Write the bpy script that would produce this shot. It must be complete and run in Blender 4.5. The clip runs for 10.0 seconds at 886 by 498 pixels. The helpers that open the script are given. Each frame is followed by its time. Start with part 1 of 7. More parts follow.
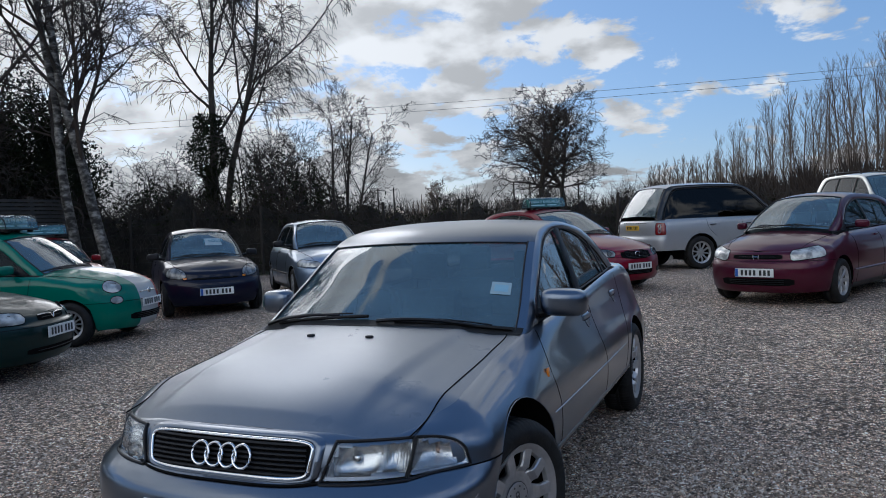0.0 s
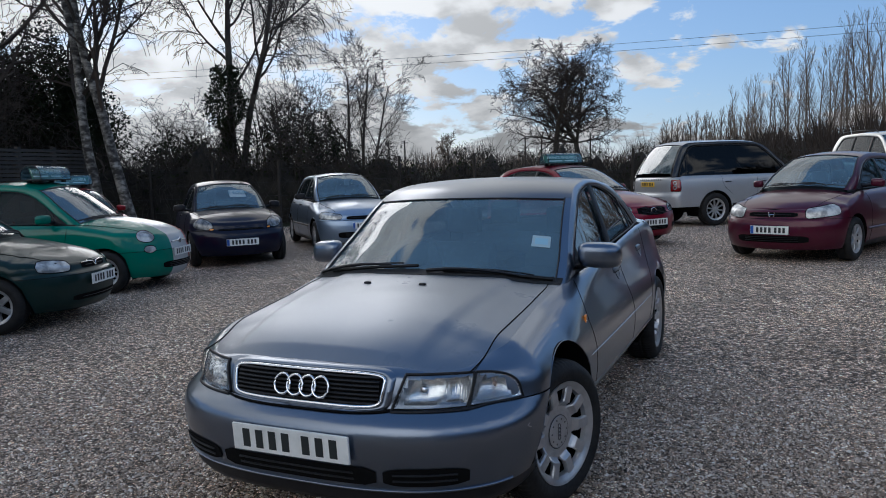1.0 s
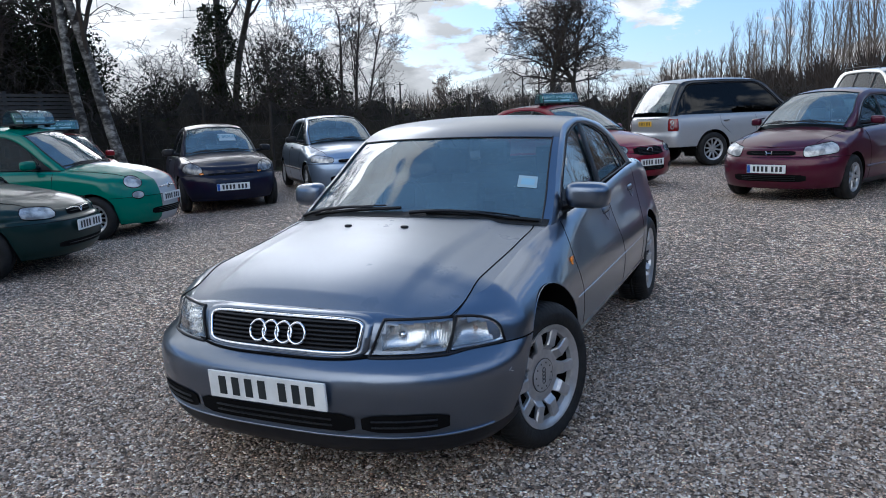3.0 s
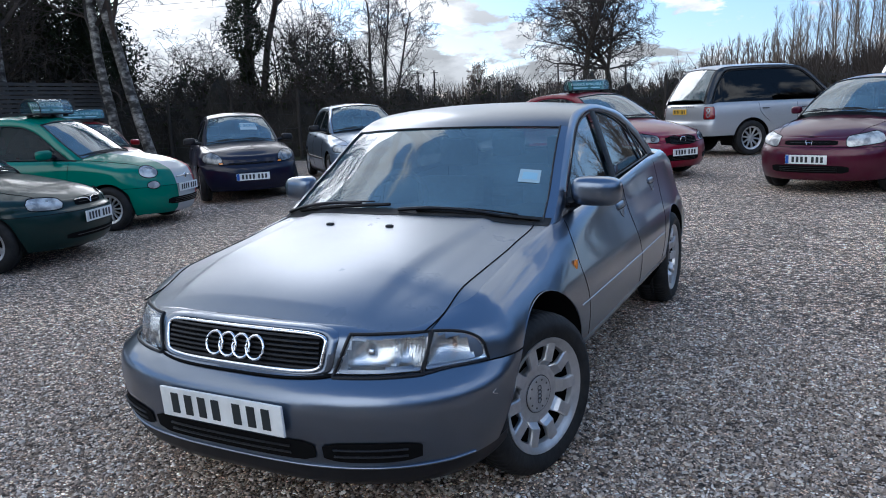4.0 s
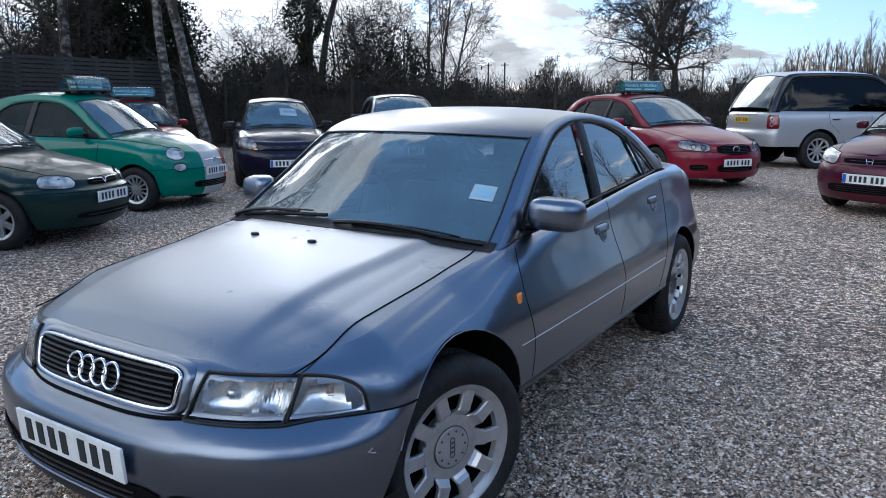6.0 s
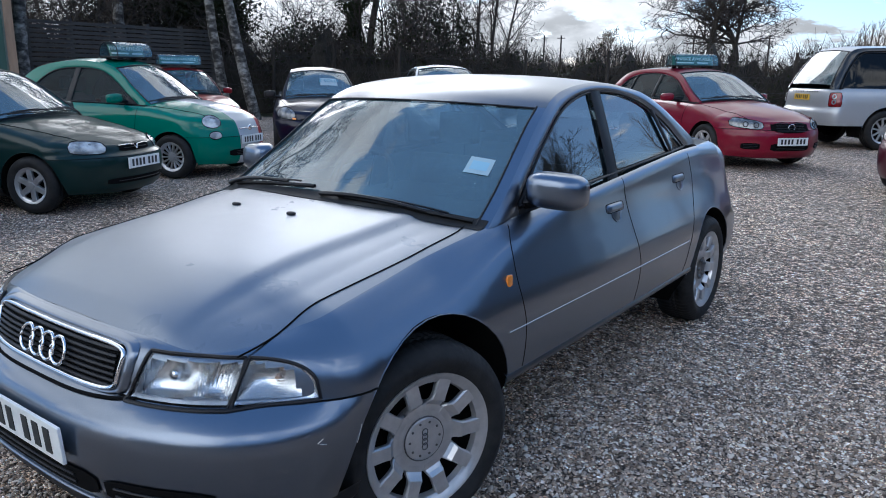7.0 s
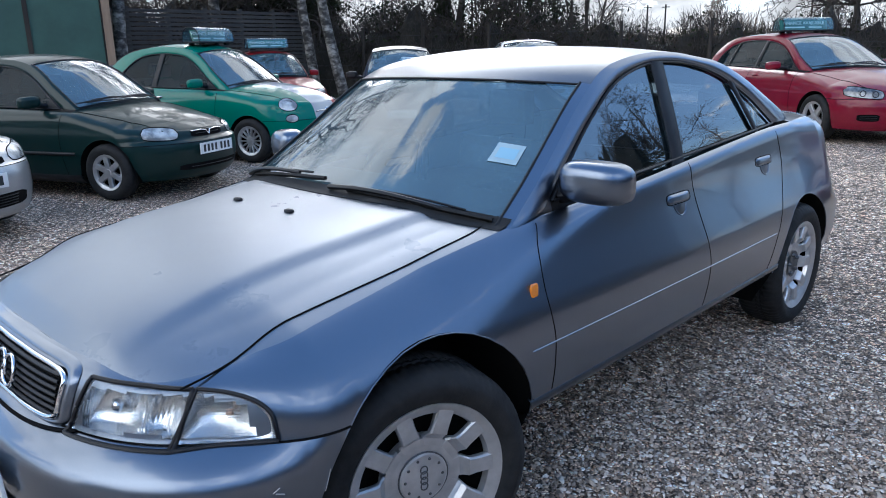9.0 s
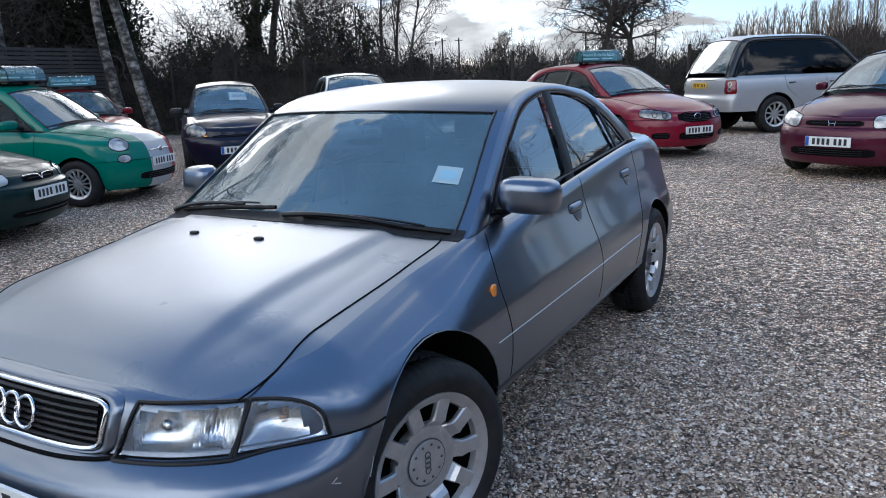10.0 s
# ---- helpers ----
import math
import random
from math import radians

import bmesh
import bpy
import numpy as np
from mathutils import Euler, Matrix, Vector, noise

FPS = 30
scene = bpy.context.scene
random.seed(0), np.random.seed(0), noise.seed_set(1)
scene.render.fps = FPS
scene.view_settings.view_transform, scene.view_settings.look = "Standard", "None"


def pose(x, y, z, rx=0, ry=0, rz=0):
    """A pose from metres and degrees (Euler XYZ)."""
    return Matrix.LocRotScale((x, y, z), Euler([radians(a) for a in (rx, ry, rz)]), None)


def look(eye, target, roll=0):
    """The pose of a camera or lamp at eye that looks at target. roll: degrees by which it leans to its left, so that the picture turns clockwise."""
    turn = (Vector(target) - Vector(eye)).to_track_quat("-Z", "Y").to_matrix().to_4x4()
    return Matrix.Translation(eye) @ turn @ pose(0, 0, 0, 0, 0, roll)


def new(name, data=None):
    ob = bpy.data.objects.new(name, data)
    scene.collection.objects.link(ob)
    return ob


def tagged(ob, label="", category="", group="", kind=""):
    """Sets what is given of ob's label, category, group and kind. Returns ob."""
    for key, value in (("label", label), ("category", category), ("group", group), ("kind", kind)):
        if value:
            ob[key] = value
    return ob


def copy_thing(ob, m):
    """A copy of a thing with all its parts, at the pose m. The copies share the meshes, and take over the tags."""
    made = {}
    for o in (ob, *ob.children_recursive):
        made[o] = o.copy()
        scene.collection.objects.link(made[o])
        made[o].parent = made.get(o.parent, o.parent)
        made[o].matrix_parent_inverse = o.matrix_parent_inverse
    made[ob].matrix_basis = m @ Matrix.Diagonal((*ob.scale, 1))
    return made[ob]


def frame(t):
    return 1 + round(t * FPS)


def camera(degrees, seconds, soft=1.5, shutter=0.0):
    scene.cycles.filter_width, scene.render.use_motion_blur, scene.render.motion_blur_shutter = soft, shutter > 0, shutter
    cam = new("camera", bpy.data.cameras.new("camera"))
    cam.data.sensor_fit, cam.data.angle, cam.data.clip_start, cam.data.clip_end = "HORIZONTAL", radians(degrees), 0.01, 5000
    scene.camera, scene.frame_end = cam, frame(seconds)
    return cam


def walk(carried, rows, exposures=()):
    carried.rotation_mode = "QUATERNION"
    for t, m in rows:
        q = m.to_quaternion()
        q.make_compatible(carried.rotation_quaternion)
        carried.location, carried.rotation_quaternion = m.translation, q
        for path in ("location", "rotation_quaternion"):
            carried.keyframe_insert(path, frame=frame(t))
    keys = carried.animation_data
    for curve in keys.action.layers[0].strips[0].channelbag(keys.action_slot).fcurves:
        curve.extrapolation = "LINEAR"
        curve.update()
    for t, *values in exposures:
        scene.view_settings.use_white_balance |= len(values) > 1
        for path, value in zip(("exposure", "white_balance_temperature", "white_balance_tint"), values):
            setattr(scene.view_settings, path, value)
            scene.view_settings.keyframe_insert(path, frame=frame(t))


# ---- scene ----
EXPOSURE = 0.2
cam = camera(62.0, 10.0, soft=1.0, shutter=0.0)
PATH = [
    (0, (1.716, -2.704, 1.411), (0.912, -0.874, 1.334), -2.6),
    (0.5, (1.661, -2.919, 1.426), (0.841, -1.102, 1.263), -3.1),
    (1, (1.657, -3.031, 1.436), (0.831, -1.221, 1.235), -2.0),
    (1.5, (1.679, -3.075, 1.429), (0.846, -1.274, 1.18), -2.0),
    (2, (1.688, -3.034, 1.4), (0.882, -1.229, 1.098), -2.0),
    (2.5, (1.676, -3.023, 1.418), (0.875, -1.221, 1.083), -2.3),
    (4, (1.718, -2.527, 1.401), (0.816, -0.782, 1.022), -2.7),
    (4.5, (1.743, -2.407, 1.424), (0.804, -0.686, 1.032), -1.9),
    (5, (1.705, -2.198, 1.424), (0.786, -0.471, 1.009), 0.6),
    (5.2, (1.713, -2.156, 1.44), (0.786, -0.433, 1.025), 0.9),
    (6.3, (2.072, -1.861, 1.443), (0.975, -0.238, 1.038), -0.3),
    (6.5, (2.085, -1.805, 1.442), (0.969, -0.2, 1.022), -0.2),
    (7, (2.075, -1.663, 1.414), (0.921, -0.097, 0.947), 0.8),
    (7.5, (2.021, -1.433, 1.418), (0.841, 0.093, 0.889), 2.8),
    (8, (2.052, -1.269, 1.421), (0.798, 0.188, 0.867), 3.2),
    (8.5, (2.133, -1.138, 1.42), (0.775, 0.225, 0.875), 1.5),
    (9, (2.05, -1.207, 1.403), (0.701, 0.174, 0.879), -1.1),
    (9.5, (1.867, -1.477, 1.425), (0.747, 0.103, 0.924), -2.2),
    (10, (1.84, -1.716, 1.427), (0.883, -0.02, 0.97), -2.1),
]
LIGHT = [(0.0, -0.66, 5300), (1.0, -0.60, 5400), (2.0, -0.35, 5250), (2.5, -0.22, 5250), (5.0, 0.06, 5150), (8.0, 0.34, 5220), (8.6, 0.48, 5220), (9.2, 0.45, 5220), (9.7, 0.26, 5250), (10.0, 0.2, 5350)]
walk(cam, [(t, look(eye, target, roll)) for t, eye, target, roll in PATH], exposures=[(t, EXPOSURE + e, k, 10) for t, e, k in LIGHT])

# ---- sky and sun ----
SUN_AZ, SUN_EL = radians(137), radians(24)
SUN_DIR = Vector((math.cos(SUN_AZ) * math.cos(SUN_EL), math.sin(SUN_AZ) * math.cos(SUN_EL), math.sin(SUN_EL)))
world = bpy.data.worlds.new("sky")
scene.world = world
world.use_nodes = True
wn, wl = world.node_tree.nodes, world.node_tree.links
back = wn["Background"]
back.inputs["Strength"].default_value = 0.13


def wmath(op, a, b=None, clamp=False):
    n = wn.new("ShaderNodeMath")
    n.operation, n.use_clamp = op, clamp
    for i, v in enumerate((a, b)):
        if v is None:
            continue
        if isinstance(v, (int, float)):
            n.inputs[i].default_value = v
        else:
            wl.new(v, n.inputs[i])
    return n.outputs[0]


def wsmooth(v, lo, hi, a=0.0, b=1.0):
    n = wn.new("ShaderNodeMapRange")
    n.interpolation_type = "SMOOTHSTEP"
    for key, val in (("From Min", lo), ("From Max", hi), ("To Min", a), ("To Max", b)):
        n.inputs[key].default_value = val
    wl.new(v, n.inputs["Value"])
    return n.outputs["Result"]


def wmix(fac, a, b):
    n = wn.new("ShaderNodeMix")
    n.data_type = "RGBA"
    wl.new(fac, n.inputs["Factor"])
    for slot, v in ((6, a), (7, b)):
        if isinstance(v, tuple):
            n.inputs[slot].default_value = v
        else:
            wl.new(v, n.inputs[slot])
    return n.outputs[2]


sky = wn.new("ShaderNodeTexSky")
sky.sky_type, sky.sun_disc = "NISHITA", False
sky.sun_elevation, sky.sun_rotation = SUN_EL, (math.pi / 2 - SUN_AZ) % (2 * math.pi)
sky.air_density, sky.dust_density, sky.ozone_density = 1.0, 0.6, 1.6
tc = wn.new("ShaderNodeTexCoord")
sep = wn.new("ShaderNodeSeparateXYZ")
wl.new(tc.outputs["Generated"], sep.inputs[0])
height = wmath("MAXIMUM", sep.outputs["Z"], 0.0)
low = wmath("ADD", height, 0.36)
flat = wn.new("ShaderNodeCombineXYZ")
wl.new(wmath("DIVIDE", sep.outputs["X"], low), flat.inputs[0])
wl.new(wmath("DIVIDE", sep.outputs["Y"], low), flat.inputs[1])
puffs = wn.new("ShaderNodeTexNoise")
puffs.inputs["Scale"].default_value, puffs.inputs["Detail"].default_value, puffs.inputs["Roughness"].default_value = 4.8, 12, 0.6
puffs.inputs["Distortion"].default_value = 0.25
wl.new(flat.outputs[0], puffs.inputs["Vector"])
shade = wn.new("ShaderNodeTexNoise")
shade.inputs["Scale"].default_value, shade.inputs["Detail"].default_value = 5.5, 9
wl.new(flat.outputs[0], shade.inputs["Vector"])
near_sun = wn.new("ShaderNodeVectorMath")
near_sun.operation = "DOT_PRODUCT"
near_sun.inputs[1].default_value = SUN_DIR
wl.new(tc.outputs["Generated"], near_sun.inputs[0])
toward = near_sun.outputs["Value"]
# a wide clear patch of sky across the yard from the hedge
clear_dir = wn.new("ShaderNodeVectorMath")
clear_dir.operation = "DOT_PRODUCT"
clear_dir.inputs[1].default_value = Vector((0.86, 0.0, 0.5)).normalized()
wl.new(tc.outputs["Generated"], clear_dir.inputs[0])
open_sky = wsmooth(clear_dir.outputs["Value"], 0.34, 0.72, 0.0, -0.32)
cover = wmath("ADD", puffs.outputs["Fac"], wmath("ADD", wmath("ADD", wsmooth(toward, 0.70, 0.92, -0.05, 0.11), wmath("ADD", wmath("ADD", wsmooth(toward, 0.5, -0.3, 0.0, 0.14), wmath("ADD", wsmooth(height, 0.25, 0.42, 0.0, 0.24), wsmooth(height, 0.62, 0.86, 0.0, -0.34))), open_sky)), wsmooth(height, 0.0, 0.10, 0.08, 0.0)))
mask = wsmooth(cover, 0.50, 0.585)
glow = wmath("ADD", wmath("ADD", wmath("ADD", wsmooth(toward, 0.84, 0.99, 0.0, 1.2), wmath("MULTIPLY", wsmooth(toward, 0.45, 1.0, 0.0, 0.9), wsmooth(height, 0.26, 0.48))), wmath("ADD", wsmooth(height, 0.30, 0.65, 0.0, 0.9), wsmooth(toward, 0.55, -0.4, 0.0, 8.5))), wsmooth(shade.outputs["Fac"], 0.37, 0.59, 4.9, 8.4))
glow = wmath("MULTIPLY", glow, wsmooth(height, 0.02, 0.15, 0.54, 1.0))
cloud = wn.new("ShaderNodeCombineXYZ")
for i, k in enumerate((1.09, 1.0, 0.86)):
    wl.new(wmath("MULTIPLY", glow, k), cloud.inputs[i])
# thin high haze lifts the blue
thin = wn.new("ShaderNodeMix")
thin.data_type = "RGBA"
thin.inputs["Factor"].default_value = 0.5
wl.new(sky.outputs[0], thin.inputs[6])
thin.inputs[7].default_value = (2.5, 3.9, 6.0, 1)
wl.new(wmix(mask, thin.outputs[2], cloud.outputs[0]), back.inputs["Color"])

sun = new("sun", bpy.data.lights.new("sun", "SUN"))
sun.data.energy, sun.data.angle, sun.data.color = 0.95, radians(32), (1.0, 0.88, 0.74)
sun.matrix_world = look(SUN_DIR * 60, (0, 0, 0))


# ---- materials ----
def mat(name, color=(0.5, 0.5, 0.5), rough=0.5, metal=0.0, coat=0.0, spec=0.5, coat_rough=0.03):
    m = bpy.data.materials.new(name)
    m.use_nodes = True
    b = m.node_tree.nodes["Principled BSDF"]
    b.inputs["Base Color"].default_value = (*color, 1)
    b.inputs["Roughness"].default_value, b.inputs["Metallic"].default_value = rough, metal
    b.inputs["Coat Weight"].default_value, b.inputs["Coat Roughness"].default_value = coat, coat_rough
    b.inputs["Specular IOR Level"].default_value = spec
    return m


def node(m, kind, **inputs):
    n = m.node_tree.nodes.new(kind)
    for k, v in inputs.items():
        n.inputs[k.replace("_", " ")].default_value = v
    return n


def wire(m, a, b):
    m.node_tree.links.new(a, b)


def ramp(m, fac, stops):
    n = m.node_tree.nodes.new("ShaderNodeValToRGB")
    e = n.color_ramp.elements
    while len(e) < len(stops):
        e.new(0.5)
    for el, (pos, col) in zip(e, stops):
        el.position, el.color = pos, (*col, 1)
    wire(m, fac, n.inputs["Fac"])
    return n.outputs["Color"]


def coords(m, scale=None):
    t = m.node_tree.nodes.new("ShaderNodeTexCoord")
    if scale is None:
        return t.outputs["Object"]
    n = m.node_tree.nodes.new("ShaderNodeMapping")
    n.inputs["Scale"].default_value = scale
    wire(m, t.outputs["Object"], n.inputs["Vector"])
    return n.outputs["Vector"]


def mottled(m, stops, scale, detail=6, rough_range=None, bump=0.0, bump_scale=None, stretch=None):
    """Colour variation from noise, and fine relief."""
    b = m.node_tree.nodes["Principled BSDF"]
    v = coords(m, stretch)
    n = node(m, "ShaderNodeTexNoise", Scale=scale, Detail=detail, Roughness=0.62)
    wire(m, v, n.inputs["Vector"])
    wire(m, ramp(m, n.outputs["Fac"], stops), b.inputs["Base Color"])
    if rough_range:
        r = node(m, "ShaderNodeMapRange", To_Min=rough_range[0], To_Max=rough_range[1], From_Min=0.3, From_Max=0.7)
        big = node(m, "ShaderNodeTexNoise", Scale=scale * 0.3, Detail=4)
        wire(m, v, big.inputs["Vector"])
        wire(m, big.outputs["Fac"], r.inputs["Value"])
        wire(m, r.outputs["Result"], b.inputs["Roughness"])
    if bump:
        k = node(m, "ShaderNodeTexNoise", Scale=bump_scale or scale * 4, Detail=5)
        wire(m, v, k.inputs["Vector"])
        bp = node(m, "ShaderNodeBump", Strength=bump, Distance=0.01)
        wire(m, k.outputs["Fac"], bp.inputs["Height"])
        wire(m, bp.outputs["Normal"], b.inputs["Normal"])
    return m


def car_paint(name, color, metal=0.0, rough=0.4, dust=0.25, clear=(0.02, 0.14), coat=None):
    """Clear-coated paint with fine flake and a film of road dust."""
    m = mat(name, color, rough, metal, coat if coat is not None else 1.0 if metal > 0.5 else 0.7, 0.5 if metal > 0.5 else 0.1, 0.04)
    b = m.node_tree.nodes["Principled BSDF"]
    v = coords(m)
    flake = node(m, "ShaderNodeTexNoise", Scale=900.0, Detail=1)
    film = node(m, "ShaderNodeTexNoise", Scale=2.3, Detail=7, Roughness=0.65)
    wire(m, v, flake.inputs["Vector"])
    wire(m, v, film.inputs["Vector"])
    c1 = ramp(m, flake.outputs["Fac"], [(0.3, tuple(c * 0.85 for c in color)), (0.7, tuple(min(1, c * 1.15) for c in color))])
    mix = node(m, "ShaderNodeMix")
    mix.data_type = "RGBA"
    f = node(m, "ShaderNodeMapRange", From_Min=0.4, From_Max=0.75, To_Min=0.0, To_Max=dust)
    wire(m, film.outputs["Fac"], f.inputs["Value"])
    wire(m, f.outputs["Result"], mix.inputs["Factor"])
    wire(m, c1, mix.inputs[6])
    mix.inputs[7].default_value = (0.20, 0.19, 0.17, 1)
    wire(m, mix.outputs[2], b.inputs["Base Color"])
    cr = node(m, "ShaderNodeMapRange", From_Min=0.3, From_Max=0.75, To_Min=clear[0], To_Max=clear[1])
    wire(m, film.outputs["Fac"], cr.inputs["Value"])
    wire(m, cr.outputs["Result"], b.inputs["Coat Roughness"])
    return m


def glass(name, tint, rough=0.02, ior=2.0, haze=0.0):
    """A thin pane: lets tinted light through, mirrors by angle, and carries a film of dirt and mist coloured with a
    sky-blue sheen.
    """
    m = bpy.data.materials.new(name)
    m.use_nodes = True
    nt = m.node_tree
    nt.nodes.clear()
    out = nt.nodes.new("ShaderNodeOutputMaterial")
    mix = nt.nodes.new("ShaderNodeMixShader")
    clear = nt.nodes.new("ShaderNodeBsdfTransparent")
    clear.inputs["Color"].default_value = (*tint, 1)
    gloss = nt.nodes.new("ShaderNodeBsdfGlossy")
    gloss.inputs["Roughness"].default_value = rough
    # mirror grows with the angle, alike from both sides of the thin pane
    lw = nt.nodes.new("ShaderNodeLayerWeight")
    lw.inputs["Blend"].default_value = 0.5
    power = nt.nodes.new("ShaderNodeMath")
    power.operation, power.inputs[1].default_value = "POWER", 5.0
    wire(m, lw.outputs["Facing"], power.inputs[0])
    fr = nt.nodes.new("ShaderNodeMapRange")
    fr.inputs["To Min"].default_value = ((ior - 1) / (ior + 1)) ** 2
    wire(m, power.outputs[0], fr.inputs["Value"])
    wire(m, fr.outputs["Result"], mix.inputs[0])
    # mist and dirt, with the pale blue sheen of the sky put into the colour
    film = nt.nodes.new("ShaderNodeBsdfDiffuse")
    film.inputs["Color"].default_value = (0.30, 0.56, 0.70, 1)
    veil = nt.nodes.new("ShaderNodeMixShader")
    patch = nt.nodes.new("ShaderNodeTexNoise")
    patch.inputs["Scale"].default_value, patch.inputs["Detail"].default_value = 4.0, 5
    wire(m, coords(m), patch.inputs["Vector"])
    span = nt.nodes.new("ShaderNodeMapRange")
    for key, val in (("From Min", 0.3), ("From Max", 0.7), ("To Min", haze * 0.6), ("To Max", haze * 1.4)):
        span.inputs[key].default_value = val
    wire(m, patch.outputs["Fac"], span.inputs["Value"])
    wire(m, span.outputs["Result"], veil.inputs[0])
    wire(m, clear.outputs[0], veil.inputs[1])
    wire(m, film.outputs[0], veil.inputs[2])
    wire(m, veil.outputs[0], mix.inputs[1])
    wire(m, gloss.outputs[0], mix.inputs[2])
    wire(m, mix.outputs[0], out.inputs["Surface"])
    return m


GLASS = glass("tinted_glass", (0.10, 0.17, 0.21), 0.02, 1.24, 0.02)
SIDE_GLASS = glass("side_glass", (0.32, 0.36, 0.37), 0.012, 3.4, 0.01)
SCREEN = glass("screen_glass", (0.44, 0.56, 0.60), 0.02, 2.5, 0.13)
GLASS_DARK = glass("privacy_glass", (0.02, 0.025, 0.028), 0.02, 1.4)
RUBBER = mottled(mat("rubber", (0.02, 0.02, 0.021), 0.65, spec=0.2), [(0.3, (0.011, 0.011, 0.012)), (0.7, (0.026, 0.0255, 0.025))], 14, rough_range=(0.5, 0.8), bump=0.2)
TRIM = mottled(mat("black_trim", (0.02, 0.02, 0.022), 0.5, spec=0.3), [(0.3, (0.008, 0.008, 0.010)), (0.7, (0.015, 0.015, 0.017))], 9, rough_range=(0.35, 0.6))
GAP = mat("shut_line", (0.004, 0.004, 0.0045), 0.9, spec=0.1)
CHROME = mat("chrome", (0.75, 0.76, 0.78), 0.08, 1.0)
ALLOY = mottled(mat("alloy", (0.6, 0.6, 0.61), 0.35, 0.75), [(0.3, (0.42, 0.42, 0.43)), (0.7, (0.56, 0.56, 0.57))], 18, rough_range=(0.28, 0.45))
ALLOY.node_tree.nodes["Principled BSDF"].inputs["Coat Weight"].default_value = 0.5
DARK_ALLOY = mat("dark_alloy", (0.10, 0.10, 0.105), 0.4, 0.6)
HEDGE_TWIG = mottled(mat("hedge_twig", (0.09, 0.07, 0.055), 0.9), [(0.3, (0.020, 0.016, 0.013)), (0.7, (0.058, 0.045, 0.036))], 2)
DRY_LEAF = mottled(mat("dry_leaf", (0.05, 0.035, 0.02), 0.8), [(0.3, (0.018, 0.014, 0.009)), (0.7, (0.07, 0.05, 0.03))], 1.2)
WELL = mat("wheel_well", (0.005, 0.005, 0.005), 0.95, spec=0.1)
REFLECTOR = mottled(mat("reflector", (0.72, 0.74, 0.76), 0.2, 0.95), [(0.3, (0.60, 0.62, 0.64)), (0.7, (0.78, 0.79, 0.80))], 12, rough_range=(0.14, 0.30))
SEAT = mottled(mat("seat_cloth", (0.06, 0.065, 0.07), 0.95), [(0.3, (0.05, 0.053, 0.058)), (0.7, (0.09, 0.095, 0.10))], 60)
DASH = mottled(mat("dash_plastic", (0.03, 0.03, 0.032), 0.7), [(0.3, (0.026, 0.026, 0.028)), (0.7, (0.04, 0.04, 0.042))], 40)
AMBER = mat("amber_lens", (0.75, 0.22, 0.01), 0.15, 0.0, 0.8)
RED_LENS = mottled(mat("red_lens", (0.22, 0.01, 0.012), 0.15, 0.0, 0.8), [(0.35, (0.10, 0.004, 0.006)), (0.65, (0.26, 0.012, 0.014))], 22)
PLATE_W = mottled(mat("white_plate", (0.75, 0.76, 0.75), 0.35), [(0.35, (0.62, 0.63, 0.62)), (0.6, (0.78, 0.79, 0.78))], 7, rough_range=(0.3, 0.5))
PLATE_Y = mottled(mat("yellow_plate", (0.75, 0.45, 0.02), 0.35), [(0.35, (0.66, 0.38, 0.02)), (0.6, (0.8, 0.5, 0.03))], 7)
INK = mat("plate_ink", (0.015, 0.02, 0.022), 0.5)
BLUE = mat("blue_band", (0.02, 0.09, 0.38), 0.4)
SIGN_GREEN = mat("sign_green", (0.01, 0.10, 0.075), 0.35, 0, 0.6)
SIGN_TEXT = mat("sign_text", (0.70, 0.80, 0.76), 0.5)
ACRYLIC = glass("acrylic", (0.62, 0.76, 0.78), 0.10, 1.35, 0.22)

# lens glass with vertical ribs
LENS = mat("ribbed_lens", (0.42, 0.44, 0.46), 0.26, 0.6, 0.6)
_w = node(LENS, "ShaderNodeTexWave", Scale=26.0, Distortion=0.6, Detail=1.0)
_w.bands_direction = "X"
wire(LENS, coords(LENS), _w.inputs["Vector"])
_b = node(LENS, "ShaderNodeBump", Strength=0.14, Distance=0.004)
wire(LENS, _w.outputs["Fac"], _b.inputs["Height"])
wire(LENS, _b.outputs["Normal"], LENS.node_tree.nodes["Principled BSDF"].inputs["Normal"])
_n = node(LENS, "ShaderNodeTexNoise", Scale=9.0, Detail=3)
wire(LENS, coords(LENS), _n.inputs["Vector"])
wire(LENS, ramp(LENS, _n.outputs["Fac"], [(0.38, (0.10, 0.11, 0.13)), (0.62, (0.42, 0.43, 0.45))]), LENS.node_tree.nodes["Principled BSDF"].inputs["Base Color"])

LENS_B = LENS.copy()
LENS_B.name = "bright_lens"
LENS_B.node_tree.nodes["Principled BSDF"].inputs["Metallic"].default_value = 0.2
for _q in LENS_B.node_tree.nodes:
    if _q.bl_idname == "ShaderNodeValToRGB":
        _q.color_ramp.elements[0].color, _q.color_ramp.elements[1].color = (0.20, 0.21, 0.22, 1), (0.60, 0.61, 0.60, 1)
# lens over a dark lamp body
LENS_D = LENS.copy()
LENS_D.name = "dark_lens"
LENS_D.node_tree.nodes["Principled BSDF"].inputs["Metallic"].default_value = 0.3
for _q in LENS_D.node_tree.nodes:
    if _q.bl_idname == "ShaderNodeValToRGB":
        _q.color_ramp.elements[0].color, _q.color_ramp.elements[1].color = (0.06, 0.065, 0.07, 1), (0.26, 0.27, 0.28, 1)
